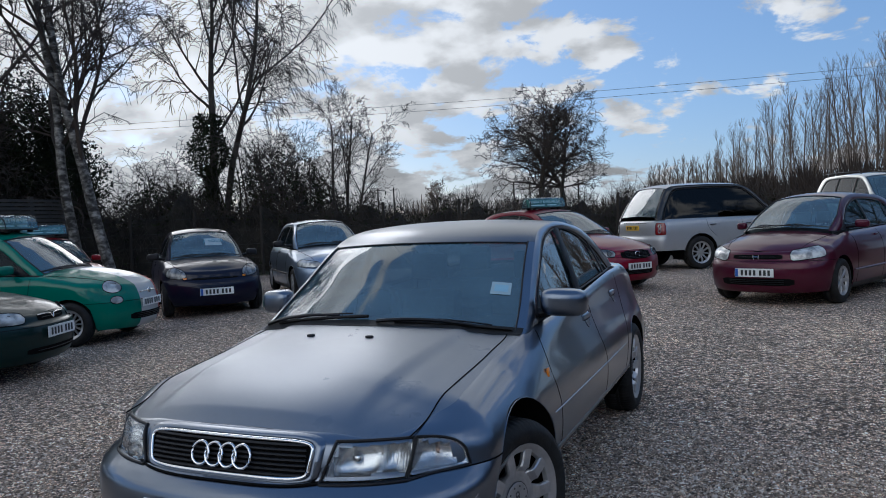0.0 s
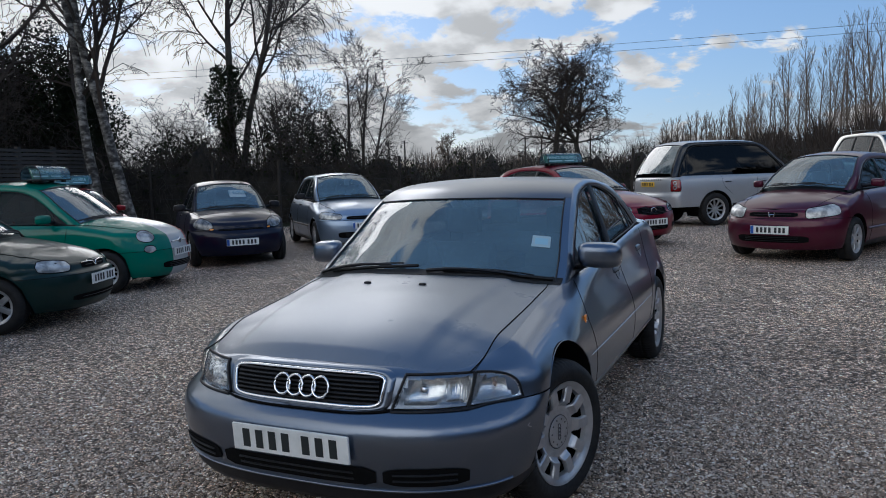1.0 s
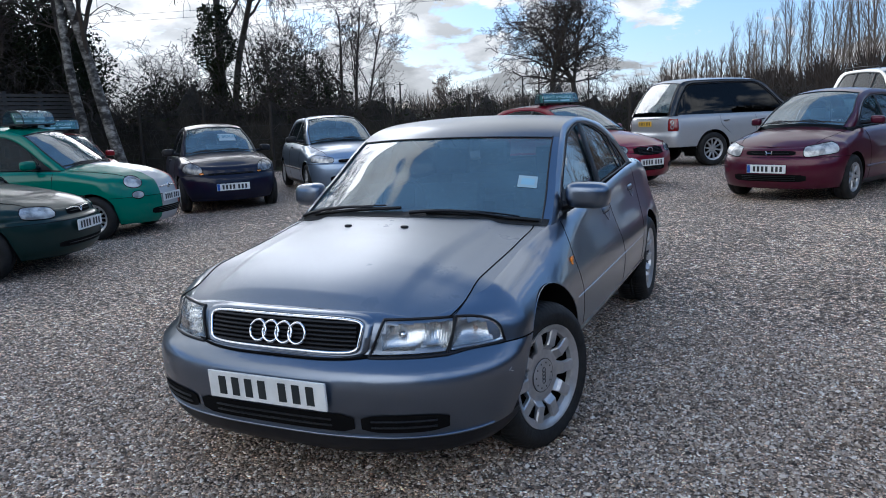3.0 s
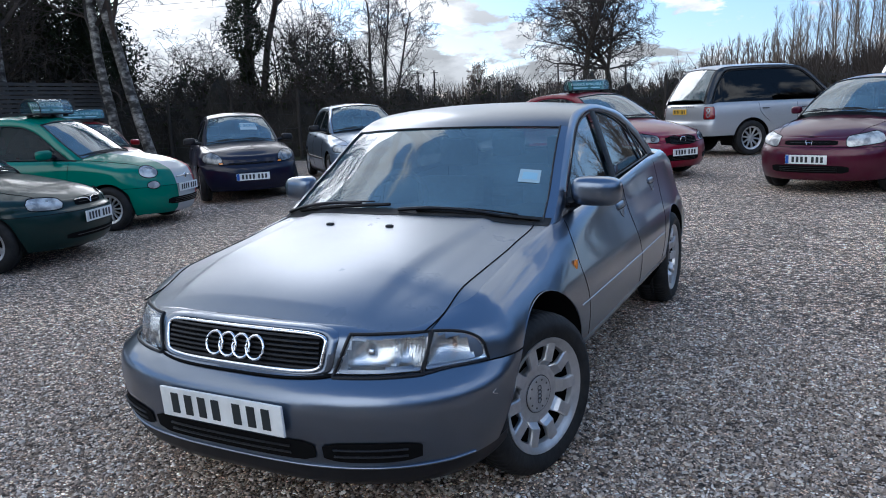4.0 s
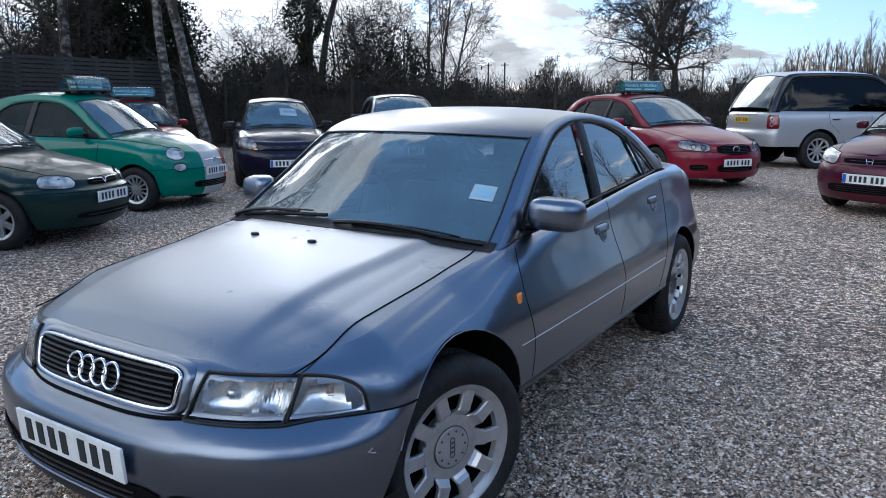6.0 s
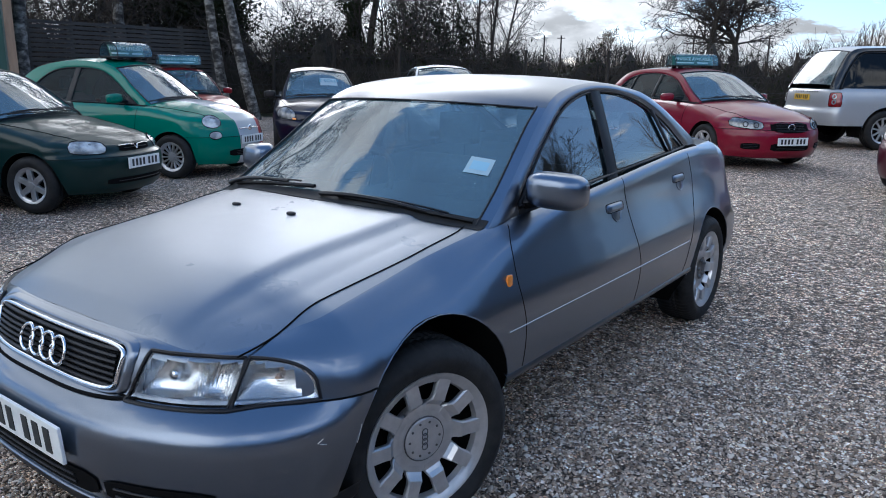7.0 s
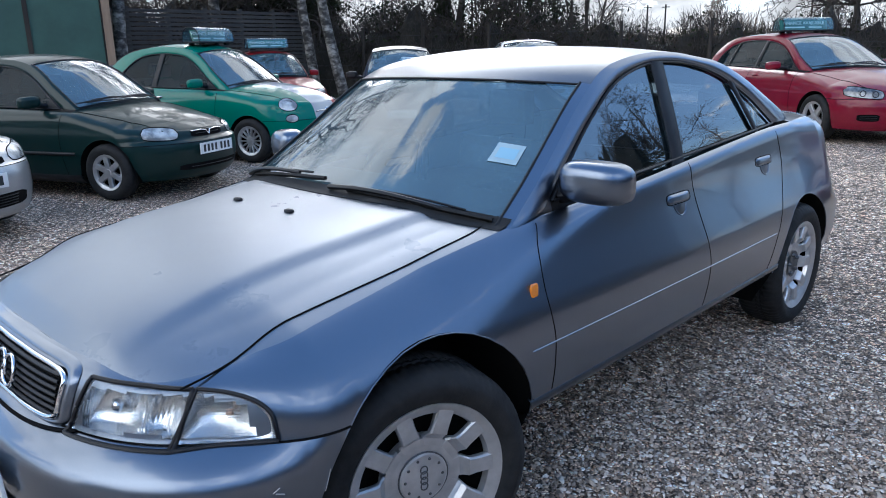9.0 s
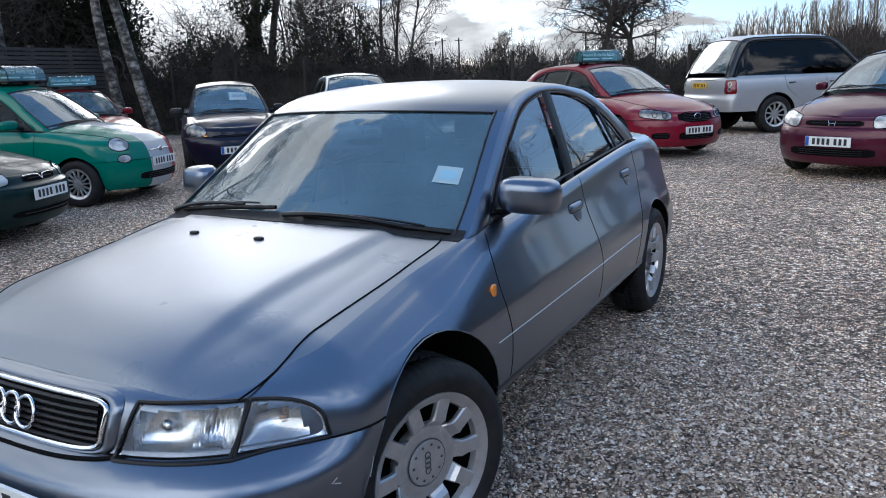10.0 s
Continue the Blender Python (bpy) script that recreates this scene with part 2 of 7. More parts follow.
# lens with level ribs
# lamp glass that bends what is behind it; ribs in its pressing
def lamp_glass(name, bands, scale, strength):
    m = mat(name, (0.90, 0.92, 0.93), 0.20)
    b = m.node_tree.nodes["Principled BSDF"]
    b.inputs["Transmission Weight"].default_value, b.inputs["IOR"].default_value = 1.0, 1.22
    w = node(m, "ShaderNodeTexWave", Scale=scale, Distortion=0.4, Detail=1.0)
    w.bands_direction = bands
    wire(m, coords(m), w.inputs["Vector"])
    patch = node(m, "ShaderNodeTexNoise", Scale=11.0, Detail=1)
    wire(m, coords(m), patch.inputs["Vector"])
    on = node(m, "ShaderNodeMapRange", From_Min=0.42, From_Max=0.54, To_Min=0.12, To_Max=1.0)
    wire(m, patch.outputs["Fac"], on.inputs["Value"])
    k = node(m, "ShaderNodeMath")
    k.operation = "MULTIPLY"
    wire(m, w.outputs["Fac"], k.inputs[0])
    wire(m, on.outputs["Result"], k.inputs[1])
    bp = node(m, "ShaderNodeBump", Strength=strength, Distance=0.004)
    wire(m, k.outputs[0], bp.inputs["Height"])
    wire(m, bp.outputs["Normal"], b.inputs["Normal"])
    return m


HEAD_GLASS = lamp_glass("headlight_glass", "X", 42.0, 0.8)
FLASH_GLASS = lamp_glass("indicator_glass", "Z", 46.0, 0.9)

STONES = [(0.0, (0.045, 0.034, 0.026)), (0.2, (0.19, 0.140, 0.103)), (0.42, (0.41, 0.318, 0.242)), (0.62, (0.62, 0.518, 0.420)), (0.82, (0.86, 0.78, 0.68)), (1.0, (0.95, 0.92, 0.87))]

# gravel bed: stones as cells, with relief
GRAVEL = mat("gravel", (0.25, 0.22, 0.2), 0.8)
_g = GRAVEL.node_tree.nodes["Principled BSDF"]
_p = coords(GRAVEL)
_v = node(GRAVEL, "ShaderNodeTexVoronoi", Scale=64.0, Randomness=1.0)
_wob = node(GRAVEL, "ShaderNodeTexNoise", Scale=40.0, Detail=2)
wire(GRAVEL, _p, _wob.inputs["Vector"])
_mixv = node(GRAVEL, "ShaderNodeMix")
_mixv.data_type = "VECTOR"
_mixv.inputs["Factor"].default_value = 0.012
wire(GRAVEL, _p, _mixv.inputs[4])
wire(GRAVEL, _wob.outputs["Color"], _mixv.inputs[5])
wire(GRAVEL, _mixv.outputs[1], _v.inputs["Vector"])
# soil between the stones, its colour darkened for the shade in the gaps
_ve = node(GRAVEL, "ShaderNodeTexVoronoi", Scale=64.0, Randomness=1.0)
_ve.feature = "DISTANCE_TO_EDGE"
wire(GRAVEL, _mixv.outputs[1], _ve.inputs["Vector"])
_soil_shade = node(GRAVEL, "ShaderNodeMapRange", From_Min=0.03, From_Max=0.18)
wire(GRAVEL, _ve.outputs["Distance"], _soil_shade.inputs["Value"])
_sp = GRAVEL.node_tree.nodes.new("ShaderNodeSeparateColor")
wire(GRAVEL, _v.outputs["Color"], _sp.inputs[0])
_cell = ramp(GRAVEL, _sp.outputs[0], STONES)
_big = node(GRAVEL, "ShaderNodeTexNoise", Scale=0.55, Detail=6, Roughness=0.6)
wire(GRAVEL, _p, _big.inputs["Vector"])
_tone = ramp(GRAVEL, _big.outputs["Fac"], [(0.32, (1.02, 0.94, 0.87)), (0.5, (1.52, 1.42, 1.34)), (0.70, (1.82, 1.66, 1.48))])
_mid = node(GRAVEL, "ShaderNodeTexNoise", Scale=21.0, Detail=5, Roughness=0.75)
wire(GRAVEL, _p, _mid.inputs["Vector"])
_mtone = ramp(GRAVEL, _mid.outputs["Fac"], [(0.40, (0.30, 0.29, 0.29)), (0.5, (1.0, 1.0, 1.0)), (0.60, (1.85, 1.8, 1.74))])
_mm = node(GRAVEL, "ShaderNodeMix")
_mm.data_type, _mm.blend_type = "RGBA", "MULTIPLY"
_mm.inputs["Factor"].default_value = 1.0
wire(GRAVEL, _tone, _mm.inputs[6])
wire(GRAVEL, _mtone, _mm.inputs[7])
_tone = _mm.outputs[2]
_mul = node(GRAVEL, "ShaderNodeMix")
_mul.data_type, _mul.blend_type = "RGBA", "MULTIPLY"
_mul.inputs["Factor"].default_value = 1.0
# gap shade goes in as a near-black base at the cell edges
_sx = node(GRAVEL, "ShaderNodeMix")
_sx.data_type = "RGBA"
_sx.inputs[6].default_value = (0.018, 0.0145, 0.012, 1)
wire(GRAVEL, _soil_shade.outputs["Result"], _sx.inputs["Factor"])
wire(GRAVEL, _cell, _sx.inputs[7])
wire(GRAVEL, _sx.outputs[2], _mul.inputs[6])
wire(GRAVEL, _tone, _mul.inputs[7])
_edge = node(GRAVEL, "ShaderNodeMapRange", From_Min=0.08, From_Max=0.62, To_Min=1.0, To_Max=0.0)
wire(GRAVEL, _v.outputs["Distance"], _edge.inputs["Value"])
_bump = node(GRAVEL, "ShaderNodeBump", Strength=1.0, Distance=0.016)
wire(GRAVEL, _edge.outputs["Result"], _bump.inputs["Height"])
wire(GRAVEL, _bump.outputs["Normal"], _g.inputs["Normal"])
# rough grass and leaf litter past the edge of the yard
_turf = node(GRAVEL, "ShaderNodeTexNoise", Scale=3.0, Detail=9, Roughness=0.7)
wire(GRAVEL, _p, _turf.inputs["Vector"])
_grass = ramp(GRAVEL, _turf.outputs["Fac"], [(0.3, (0.018, 0.016, 0.009)), (0.5, (0.038, 0.042, 0.014)), (0.7, (0.085, 0.075, 0.032))])
_dot = node(GRAVEL, "ShaderNodeVectorMath")
_dot.operation = "DOT_PRODUCT"
_dot.inputs[1].default_value = (-0.47, 0.883, 0)
wire(GRAVEL, _p, _dot.inputs[0])
_jag = node(GRAVEL, "ShaderNodeMath")
_jag.operation = "MULTIPLY_ADD"
_jag.inputs[1].default_value = 1.6
wire(GRAVEL, _turf.outputs["Fac"], _jag.inputs[0])
wire(GRAVEL, _dot.outputs["Value"], _jag.inputs[2])
_zone = node(GRAVEL, "ShaderNodeMapRange", From_Min=18.6, From_Max=19.3)
wire(GRAVEL, _jag.outputs[0], _zone.inputs["Value"])
_fin = node(GRAVEL, "ShaderNodeMix")
_fin.data_type = "RGBA"
wire(GRAVEL, _zone.outputs["Result"], _fin.inputs["Factor"])
wire(GRAVEL, _mul.outputs[2], _fin.inputs[6])
wire(GRAVEL, _grass, _fin.inputs[7])
wire(GRAVEL, _fin.outputs[2], _g.inputs["Base Color"])

STONE = mat("loose_stone", (0.3, 0.3, 0.3), 0.7)
_geo = STONE.node_tree.nodes.new("ShaderNodeNewGeometry")
_sn = node(STONE, "ShaderNodeTexNoise", Scale=160.0, Detail=3)
wire(STONE, coords(STONE), _sn.inputs["Vector"])
_sm = node(STONE, "ShaderNodeMix")
_sm.data_type, _sm.blend_type = "RGBA", "MULTIPLY"
_sm.inputs["Factor"].default_value = 1.0
wire(STONE, ramp(STONE, _geo.outputs["Random Per Island"], [(0.0, (0.10, 0.078, 0.060)), (0.2, (0.24, 0.186, 0.144)), (0.42, (0.38, 0.305, 0.242)), (0.62, (0.49, 0.410, 0.335)), (0.82, (0.62, 0.55, 0.475)), (1.0, (0.88, 0.84, 0.78))]), _sm.inputs[6])
wire(STONE, ramp(STONE, _sn.outputs["Fac"], [(0.3, (0.74, 0.72, 0.70)), (0.7, (1.02, 0.98, 0.95))]), _sm.inputs[7])
wire(STONE, _sm.outputs[2], STONE.node_tree.nodes["Principled BSDF"].inputs["Base Color"])

BARK = mottled(mat("dark_bark", (0.06, 0.05, 0.04), 0.9), [(0.3, (0.025, 0.02, 0.016)), (0.7, (0.085, 0.07, 0.055))], 6, bump=0.6, stretch=(1, 1, 0.25))
BIRCH = mottled(mat("birch_bark", (0.5, 0.47, 0.43), 0.8), [(0.42, (0.025, 0.022, 0.019)), (0.52, (0.12, 0.108, 0.095)), (0.66, (0.36, 0.335, 0.30))], 4.5, bump=0.5, stretch=(1, 1, 1.6))
TWIG = mottled(mat("twig", (0.05, 0.038, 0.03), 0.9), [(0.3, (0.022, 0.017, 0.014)), (0.7, (0.062, 0.045, 0.035))], 2)
PALE_TWIG = mottled(mat("poplar_twig", (0.2, 0.16, 0.12), 0.9), [(0.3, (0.11, 0.086, 0.068)), (0.7, (0.25, 0.195, 0.148))], 0.4)
LEAF = mottled(mat("evergreen_leaf", (0.03, 0.04, 0.018), 0.85, spec=0.2), [(0.3, (0.008, 0.011, 0.006)), (0.7, (0.035, 0.042, 0.018))], 1.2)
HEDGE_CORE = mottled(mat("dark_hedge_core", (0.03, 0.025, 0.016), 0.95), [(0.3, (0.008, 0.0068, 0.0055)), (0.5, (0.018, 0.0155, 0.0115)), (0.7, (0.036, 0.031, 0.022))], 2.5, bump=1.0, bump_scale=9)
OLD_WOOD = mottled(mat("old_wood", (0.08, 0.06, 0.045), 0.9), [(0.3, (0.012, 0.010, 0.009)), (0.7, (0.045, 0.036, 0.028))], 5, bump=0.5, stretch=(1, 1, 0.2))
RAW_WOOD = mottled(mat("raw_wood", (0.3, 0.2, 0.13), 0.85), [(0.3, (0.18, 0.12, 0.08)), (0.7, (0.34, 0.24, 0.16))], 5, bump=0.5, stretch=(1, 1, 0.15))
FENCE_WOOD = mottled(mat("fence_wood", (0.06, 0.05, 0.04), 0.9), [(0.3, (0.034, 0.031, 0.029)), (0.7, (0.095, 0.085, 0.075))], 5, bump=0.5, stretch=(0.2, 1, 1))
GLOSS_BLACK = mat("gloss_black", (0.006, 0.006, 0.007), 0.12, 0.0, 0.3)
SHED_GREEN = mottled(mat("shed_green", (0.02, 0.05, 0.035), 0.55), [(0.3, (0.024, 0.058, 0.044)), (0.7, (0.042, 0.095, 0.070))], 1.5, rough_range=(0.4, 0.7))
CABLE = mat("cable", (0.02, 0.02, 0.02), 0.7)


# ---- building helpers ----
def np_mesh(name, verts, quads=None, tris=None, smooth=False):
    """A mesh from arrays of points and of faces."""
    me = bpy.data.meshes.new(name)
    verts = np.asarray(verts, np.float32).reshape(-1, 3)
    q = np.zeros((0, 4), np.int32) if quads is None else np.asarray(quads, np.int32).reshape(-1, 4)
    t = np.zeros((0, 3), np.int32) if tris is None else np.asarray(tris, np.int32).reshape(-1, 3)
    me.vertices.add(len(verts))
    me.vertices.foreach_set("co", verts.ravel())
    loops = np.concatenate([q.ravel(), t.ravel()])
    me.loops.add(len(loops))
    me.loops.foreach_set("vertex_index", loops)
    n = len(q) + len(t)
    me.polygons.add(n)
    start = np.concatenate([np.arange(len(q)) * 4, len(q) * 4 + np.arange(len(t)) * 3]).astype(np.int32)
    me.polygons.foreach_set("loop_start", start)
    me.polygons.foreach_set("use_smooth", np.full(n, smooth))
    me.update(calc_edges=True)
    me.validate()
    return me


def link(name, me, material, parent=None, label=""):
    ob = new(name, me)
    if material and not me.materials:
        me.materials.append(material)
    ob.parent = parent
    if label:
        ob["label"] = label
    return ob


def grid_quads(nr, nc, flip=False):
    i, j = np.meshgrid(np.arange(nr - 1), np.arange(nc - 1), indexing="ij")
    a = (i * nc + j).ravel()
    q = np.stack([a, a + 1, a + nc + 1, a + nc], 1)
    return q[:, ::-1] if flip else q


def sheet(name, pts, material, parent=None, label="", flip=False, smooth=True):
    """A smooth skin over a grid of points (rows, columns, 3)."""
    pts = np.asarray(pts, float)
    return link(name, np_mesh(name, pts.reshape(-1, 3), grid_quads(*pts.shape[:2], flip), smooth=smooth), material, parent, label)


def tube_arrays(pts, r, sides=6):
    pts = np.asarray(pts, float)
    tang = np.gradient(pts, axis=0)
    tang /= np.linalg.norm(tang, axis=1)[:, None] + 1e-9
    up = np.where(np.abs(tang[:, 2:3]) > 0.9, np.array([[1.0, 0, 0]]), np.array([[0, 0, 1.0]]))
    a = np.cross(tang, up)
    a /= np.linalg.norm(a, axis=1)[:, None] + 1e-9
    b = np.cross(tang, a)
    r = np.broadcast_to(np.asarray(r, float), (len(pts),))
    ang = np.linspace(0, 2 * math.pi, sides + 1)
    ring = pts[:, None] + r[:, None, None] * (a[:, None] * np.cos(ang)[None, :, None] + b[:, None] * np.sin(ang)[None, :, None])
    return ring


def tube(name, pts, r, material, parent=None, label="", sides=6):
    return sheet(name, tube_arrays(pts, r, sides), material, parent, label)


def box_arrays(lo, hi):
    x0, y0, z0 = lo
    x1, y1, z1 = hi
    v = np.array([(x0, y0, z0), (x1, y0, z0), (x1, y1, z0), (x0, y1, z0), (x0, y0, z1), (x1, y0, z1), (x1, y1, z1), (x0, y1, z1)], float)
    q = np.array([(0, 3, 2, 1), (4, 5, 6, 7), (0, 1, 5, 4), (1, 2, 6, 5), (2, 3, 7, 6), (3, 0, 4, 7)])
    return v, q


def block(name, lo, hi, material, parent=None, label="", bevel=0.004, turn=None):
    """A box with broken edges."""
    bm = bmesh.new()
    v, q = box_arrays(lo, hi)
    vs = [bm.verts.new(p) for p in v]
    for f in q:
        bm.faces.new([vs[i] for i in f])
    if bevel:
        bmesh.ops.bevel(bm, geom=list(bm.edges), offset=bevel, segments=2, affect="EDGES", profile=0.7)
    if turn is not None:
        bm.transform(turn)
    me = bpy.data.meshes.new(name)
    bm.to_mesh(me)
    bm.free()
    return link(name, me, material, parent, label)


def lathe(profile, n=40, axis="x"):
    """Points of a profile of (radius, offset) turned about the x axis."""
    ang = np.linspace(0, 2 * math.pi, n + 1)
    r, o = np.array(profile, float).T
    return np.stack([np.broadcast_to(o[:, None], (len(r), n + 1)), r[:, None] * np.cos(ang), r[:, None] * np.sin(ang)], 2)


def spline(pts):
    """A smooth monotone curve through (x, y) pairs."""
    x, y = np.array(pts, float).T
    d = np.diff(y) / np.diff(x)
    m = np.concatenate([[d[0]], np.where(d[1:] * d[:-1] > 0, 2 * d[1:] * d[:-1] / (d[1:] + d[:-1] + 1e-12), 0), [d[-1]]])

    def at(q):
        q = np.asarray(q, float)
        c = np.clip(q, x[0], x[-1])
        i = np.clip(np.searchsorted(x, c) - 1, 0, len(d) - 1)
        h = x[i + 1] - x[i]
        s = (c - x[i]) / h
        return (2 * s**3 - 3 * s**2 + 1) * y[i] + (s**3 - 2 * s**2 + s) * h * m[i] + (-2 * s**3 + 3 * s**2) * y[i + 1] + (s**3 - s**2) * h * m[i + 1]
    return at


def smooth_line(pts, n):
    """n points along a smooth line through pts, evenly spread."""
    pts = np.array(pts, float)
    k = np.concatenate([[0], np.cumsum(np.linalg.norm(np.diff(pts, axis=0), axis=1))])
    p = np.vstack([2 * pts[0] - pts[1], pts, 2 * pts[-1] - pts[-2]])
    out = []
    for s in np.linspace(0, k[-1], n):
        i = min(np.searchsorted(k, s, side="right") - 1, len(pts) - 2)
        f = (s - k[i]) / (k[i + 1] - k[i])
        a, b, c, d = p[i], p[i + 1], p[i + 2], p[i + 3]
        out.append(0.5 * (2 * b + (c - a) * f + (2 * a - 5 * b + 4 * c - d) * f * f + (3 * b - a - 3 * c + d) * f**3))
    return np.array(out)


# ---- cars ----
def blob_points(c, r, e1=0.6, e2=0.6, nu=14, nv=22):
    """A rounded block (superellipsoid)."""
    u = np.linspace(-math.pi / 2, math.pi / 2, nu)[:, None]
    v = np.linspace(-math.pi, math.pi, nv)[None, :]
    sp = lambda a, e: np.sign(a) * np.abs(a) ** e
    x = sp(np.cos(u), e1) * sp(np.cos(v), e2)
    y = sp(np.cos(u), e1) * sp(np.sin(v), e2)
    z = sp(np.sin(u), e1) * np.ones_like(v)
    return np.stack([c[0] + r[0] * x, c[1] + r[1] * y, c[2] + r[2] * z], 2)


def lettering(name, text, size, material, parent, m, depth=0.002):
    """Raised letters, centred."""
    cu = bpy.data.curves.new(name, "FONT")
    cu.body, cu.size, cu.align_x, cu.align_y, cu.extrude = text, size, "CENTER", "CENTER", depth
    tmp = bpy.data.objects.new(name, cu)
    scene.collection.objects.link(tmp)
    me = bpy.data.meshes.new_from_object(tmp.evaluated_get(bpy.context.evaluated_depsgraph_get()))
    bpy.data.objects.remove(tmp)
    ob = link(name, me, material, parent)
    ob.matrix_basis = m
    return ob


def number_plate(parent, m, band=False, yellow=False, wide=0.52, high=0.111):
    """A plate with its characters as plain bars; m: its middle, facing -y."""
    base = block("number_plate", (-wide / 2, -0.006, -high / 2), (wide / 2, 0.004, high / 2), PLATE_Y if yellow else PLATE_W, parent, "yellow number plate with dark bars" if yellow else "white number plate with dark bars", 0.003)
    base.matrix_basis = m
    xs = [-0.195, -0.135, -0.075, -0.015, 0.075, 0.135, 0.195]
    if band:
        block("blue_band", (-wide / 2 + 0.004, -0.008, -high / 2 + 0.004), (-wide / 2 + 0.045, -0.0055, high / 2 - 0.004), BLUE, base, "", 0)
        xs = [-0.16, -0.104, -0.048, 0.008, 0.088, 0.144, 0.2]
    for x in xs:
        block("dark_bar", (x - 0.016, -0.0085, -0.036), (x + 0.016, -0.0055, 0.036), INK, base, "", 0)
    return base


def wheel_meshes(key, tyre_r, rim_r, wide, spokes, spoke_w, hub_r, dish=0.02, cap_r=0.05, depth=0.035):
    """Meshes of a wheel about the x axis, its face to +x: rim, tyre and centre cap."""
    h = wide / 2
    tyre = lathe([(rim_r - 0.006, h - 0.012), (rim_r + 0.012, h), (rim_r + 0.045, h + 0.010), (tyre_r - 0.035, h + 0.004), (tyre_r - 0.012, h - 0.012), (tyre_r - 0.002, h - 0.035), (tyre_r, h - 0.05),
                  (tyre_r, h - 0.075), (tyre_r - 0.006, h - 0.077), (tyre_r - 0.006, h - 0.083), (tyre_r, h - 0.085), (tyre_r, 0.006), (tyre_r - 0.006, 0.004), (tyre_r - 0.006, -0.004), (tyre_r, -0.006),
                  (tyre_r, -h + 0.05), (tyre_r - 0.012, -h + 0.012), (tyre_r - 0.045, -h), (rim_r, -h + 0.01)], 288 if key == "ten_spoke" else 56)
    k = np.arange(tyre.shape[1])
    tread = 0.016 * (k % 4 == 0) if key == "ten_spoke" else 0.010 * (k % 2)
    tyre[5:16, :, 1:] *= (1 - tread)[None, :, None]
    t_me = np_mesh(key + "_tyre", tyre.reshape(-1, 3), grid_quads(*tyre.shape[:2]), smooth=True)
    V, Q = [], []

    def add(p, flip=False):
        p = np.asarray(p, float)
        off = sum(len(a) for a in V)
        V.append(p.reshape(-1, 3))
        Q.append(grid_quads(p.shape[0], p.shape[1], flip) + off)
    add(lathe([(rim_r - 0.036, h - 0.040), (rim_r - 0.031, h - 0.021), (rim_r - 0.016, h - 0.014), (rim_r - 0.004, h - 0.004), (rim_r + 0.001, h - 0.003), (rim_r + 0.002, h - 0.012)], 64))
    face = h - 0.012
    prof = spline([(0.0, face - dish), (hub_r, face - dish), (rim_r * 0.6, face - dish * 0.25), (rim_r, face - 0.004)])
    add(lathe([(0.001, face - dish), (hub_r * 0.6, face - dish), (hub_r, float(prof(hub_r)) - 0.001), (hub_r + 0.004, face - dish - 0.03)], 48))
    rows = []
    for r in np.linspace(hub_r * 0.8, rim_r - 0.008, 13):
        f = (r - hub_r) / (rim_r - hub_r)
        w = spoke_w * (1.0 + 0.9 * max(0, 0.3 - f) * (hub_r / 0.09) + 5.0 * max(0, f - 0.72) ** 2 + 0.12 * f)
        w = min(w, r * math.sin(math.pi / spokes) * 1.02)
        o = float(prof(r))
        rows.append([(d, r, s) for s, d in [(-w, o - depth), (-w, o - 0.006), (-w + 0.004, o), (w - 0.004, o), (w, o - 0.006), (w, o - depth)]])
    spoke = np.array(rows)
    s_me = np_mesh(key + "_spoke", spoke.reshape(-1, 3), grid_quads(*spoke.shape[:2]), smooth=False)
    r_me = np_mesh(key + "_rim", np.concatenate(V), np.concatenate(Q), smooth=True)
    r_me.set_sharp_from_angle(angle=0.6)
    cap = lathe([(0.0005, face - dish + 0.007), (cap_r * 0.93, face - dish + 0.006), (cap_r, face - dish + 0.004), (cap_r + 0.002, face - dish - 0.002)], 40)
    c_me = np_mesh(key + "_cap", cap.reshape(-1, 3), grid_quads(*cap.shape[:2]), smooth=False)
    g_me = None
    # brake and rim barrel in near-black, the shade inside the wheel as colour
    brake = lathe([(0.0005, h - 0.085), (rim_r - 0.02, h - 0.085), (rim_r - 0.018, h - 0.03)], 32)
    b_me = np_mesh(key + "_brake", brake.reshape(-1, 3), grid_quads(*brake.shape[:2]), smooth=True)
    if key == "ten_spoke":
        tt = np.linspace(0, 2 * math.pi, 19)
        V, Q = [], []
        groove = tube_arrays(np.stack([np.full(33, face - dish + 0.002), (cap_r + 0.002) * np.cos(np.linspace(0, 2 * math.pi, 33)), (cap_r + 0.002) * np.sin(np.linspace(0, 2 * math.pi, 33))], 1), 0.0024, 5)
        add(groove)
        for k in range(4):
            ring = tube_arrays(np.stack([np.full(19, face - dish + 0.0075), 0.010 * np.cos(tt), (k - 1.5) * 0.016 + 0.011 * np.sin(tt)], 1), 0.0019, 5)
            Q.append(grid_quads(*ring.shape[:2]) + sum(len(a) for a in V))
            V.append(ring.reshape(-1, 3))
        for k in range(10):
            nut = lathe([(0.0003, 0.0), (0.004, 0.0), (0.0045, -0.003)], 8) + np.array([face - dish + 0.0078, 0.055 * math.cos(k * 0.6283), 0.055 * math.sin(k * 0.6283)])
            Q.append(grid_quads(*nut.shape[:2]) + sum(len(a) for a in V))
            V.append(nut.reshape(-1, 3))
        g_me = np_mesh(key + "_badge", np.concatenate(V), np.concatenate(Q), smooth=True)
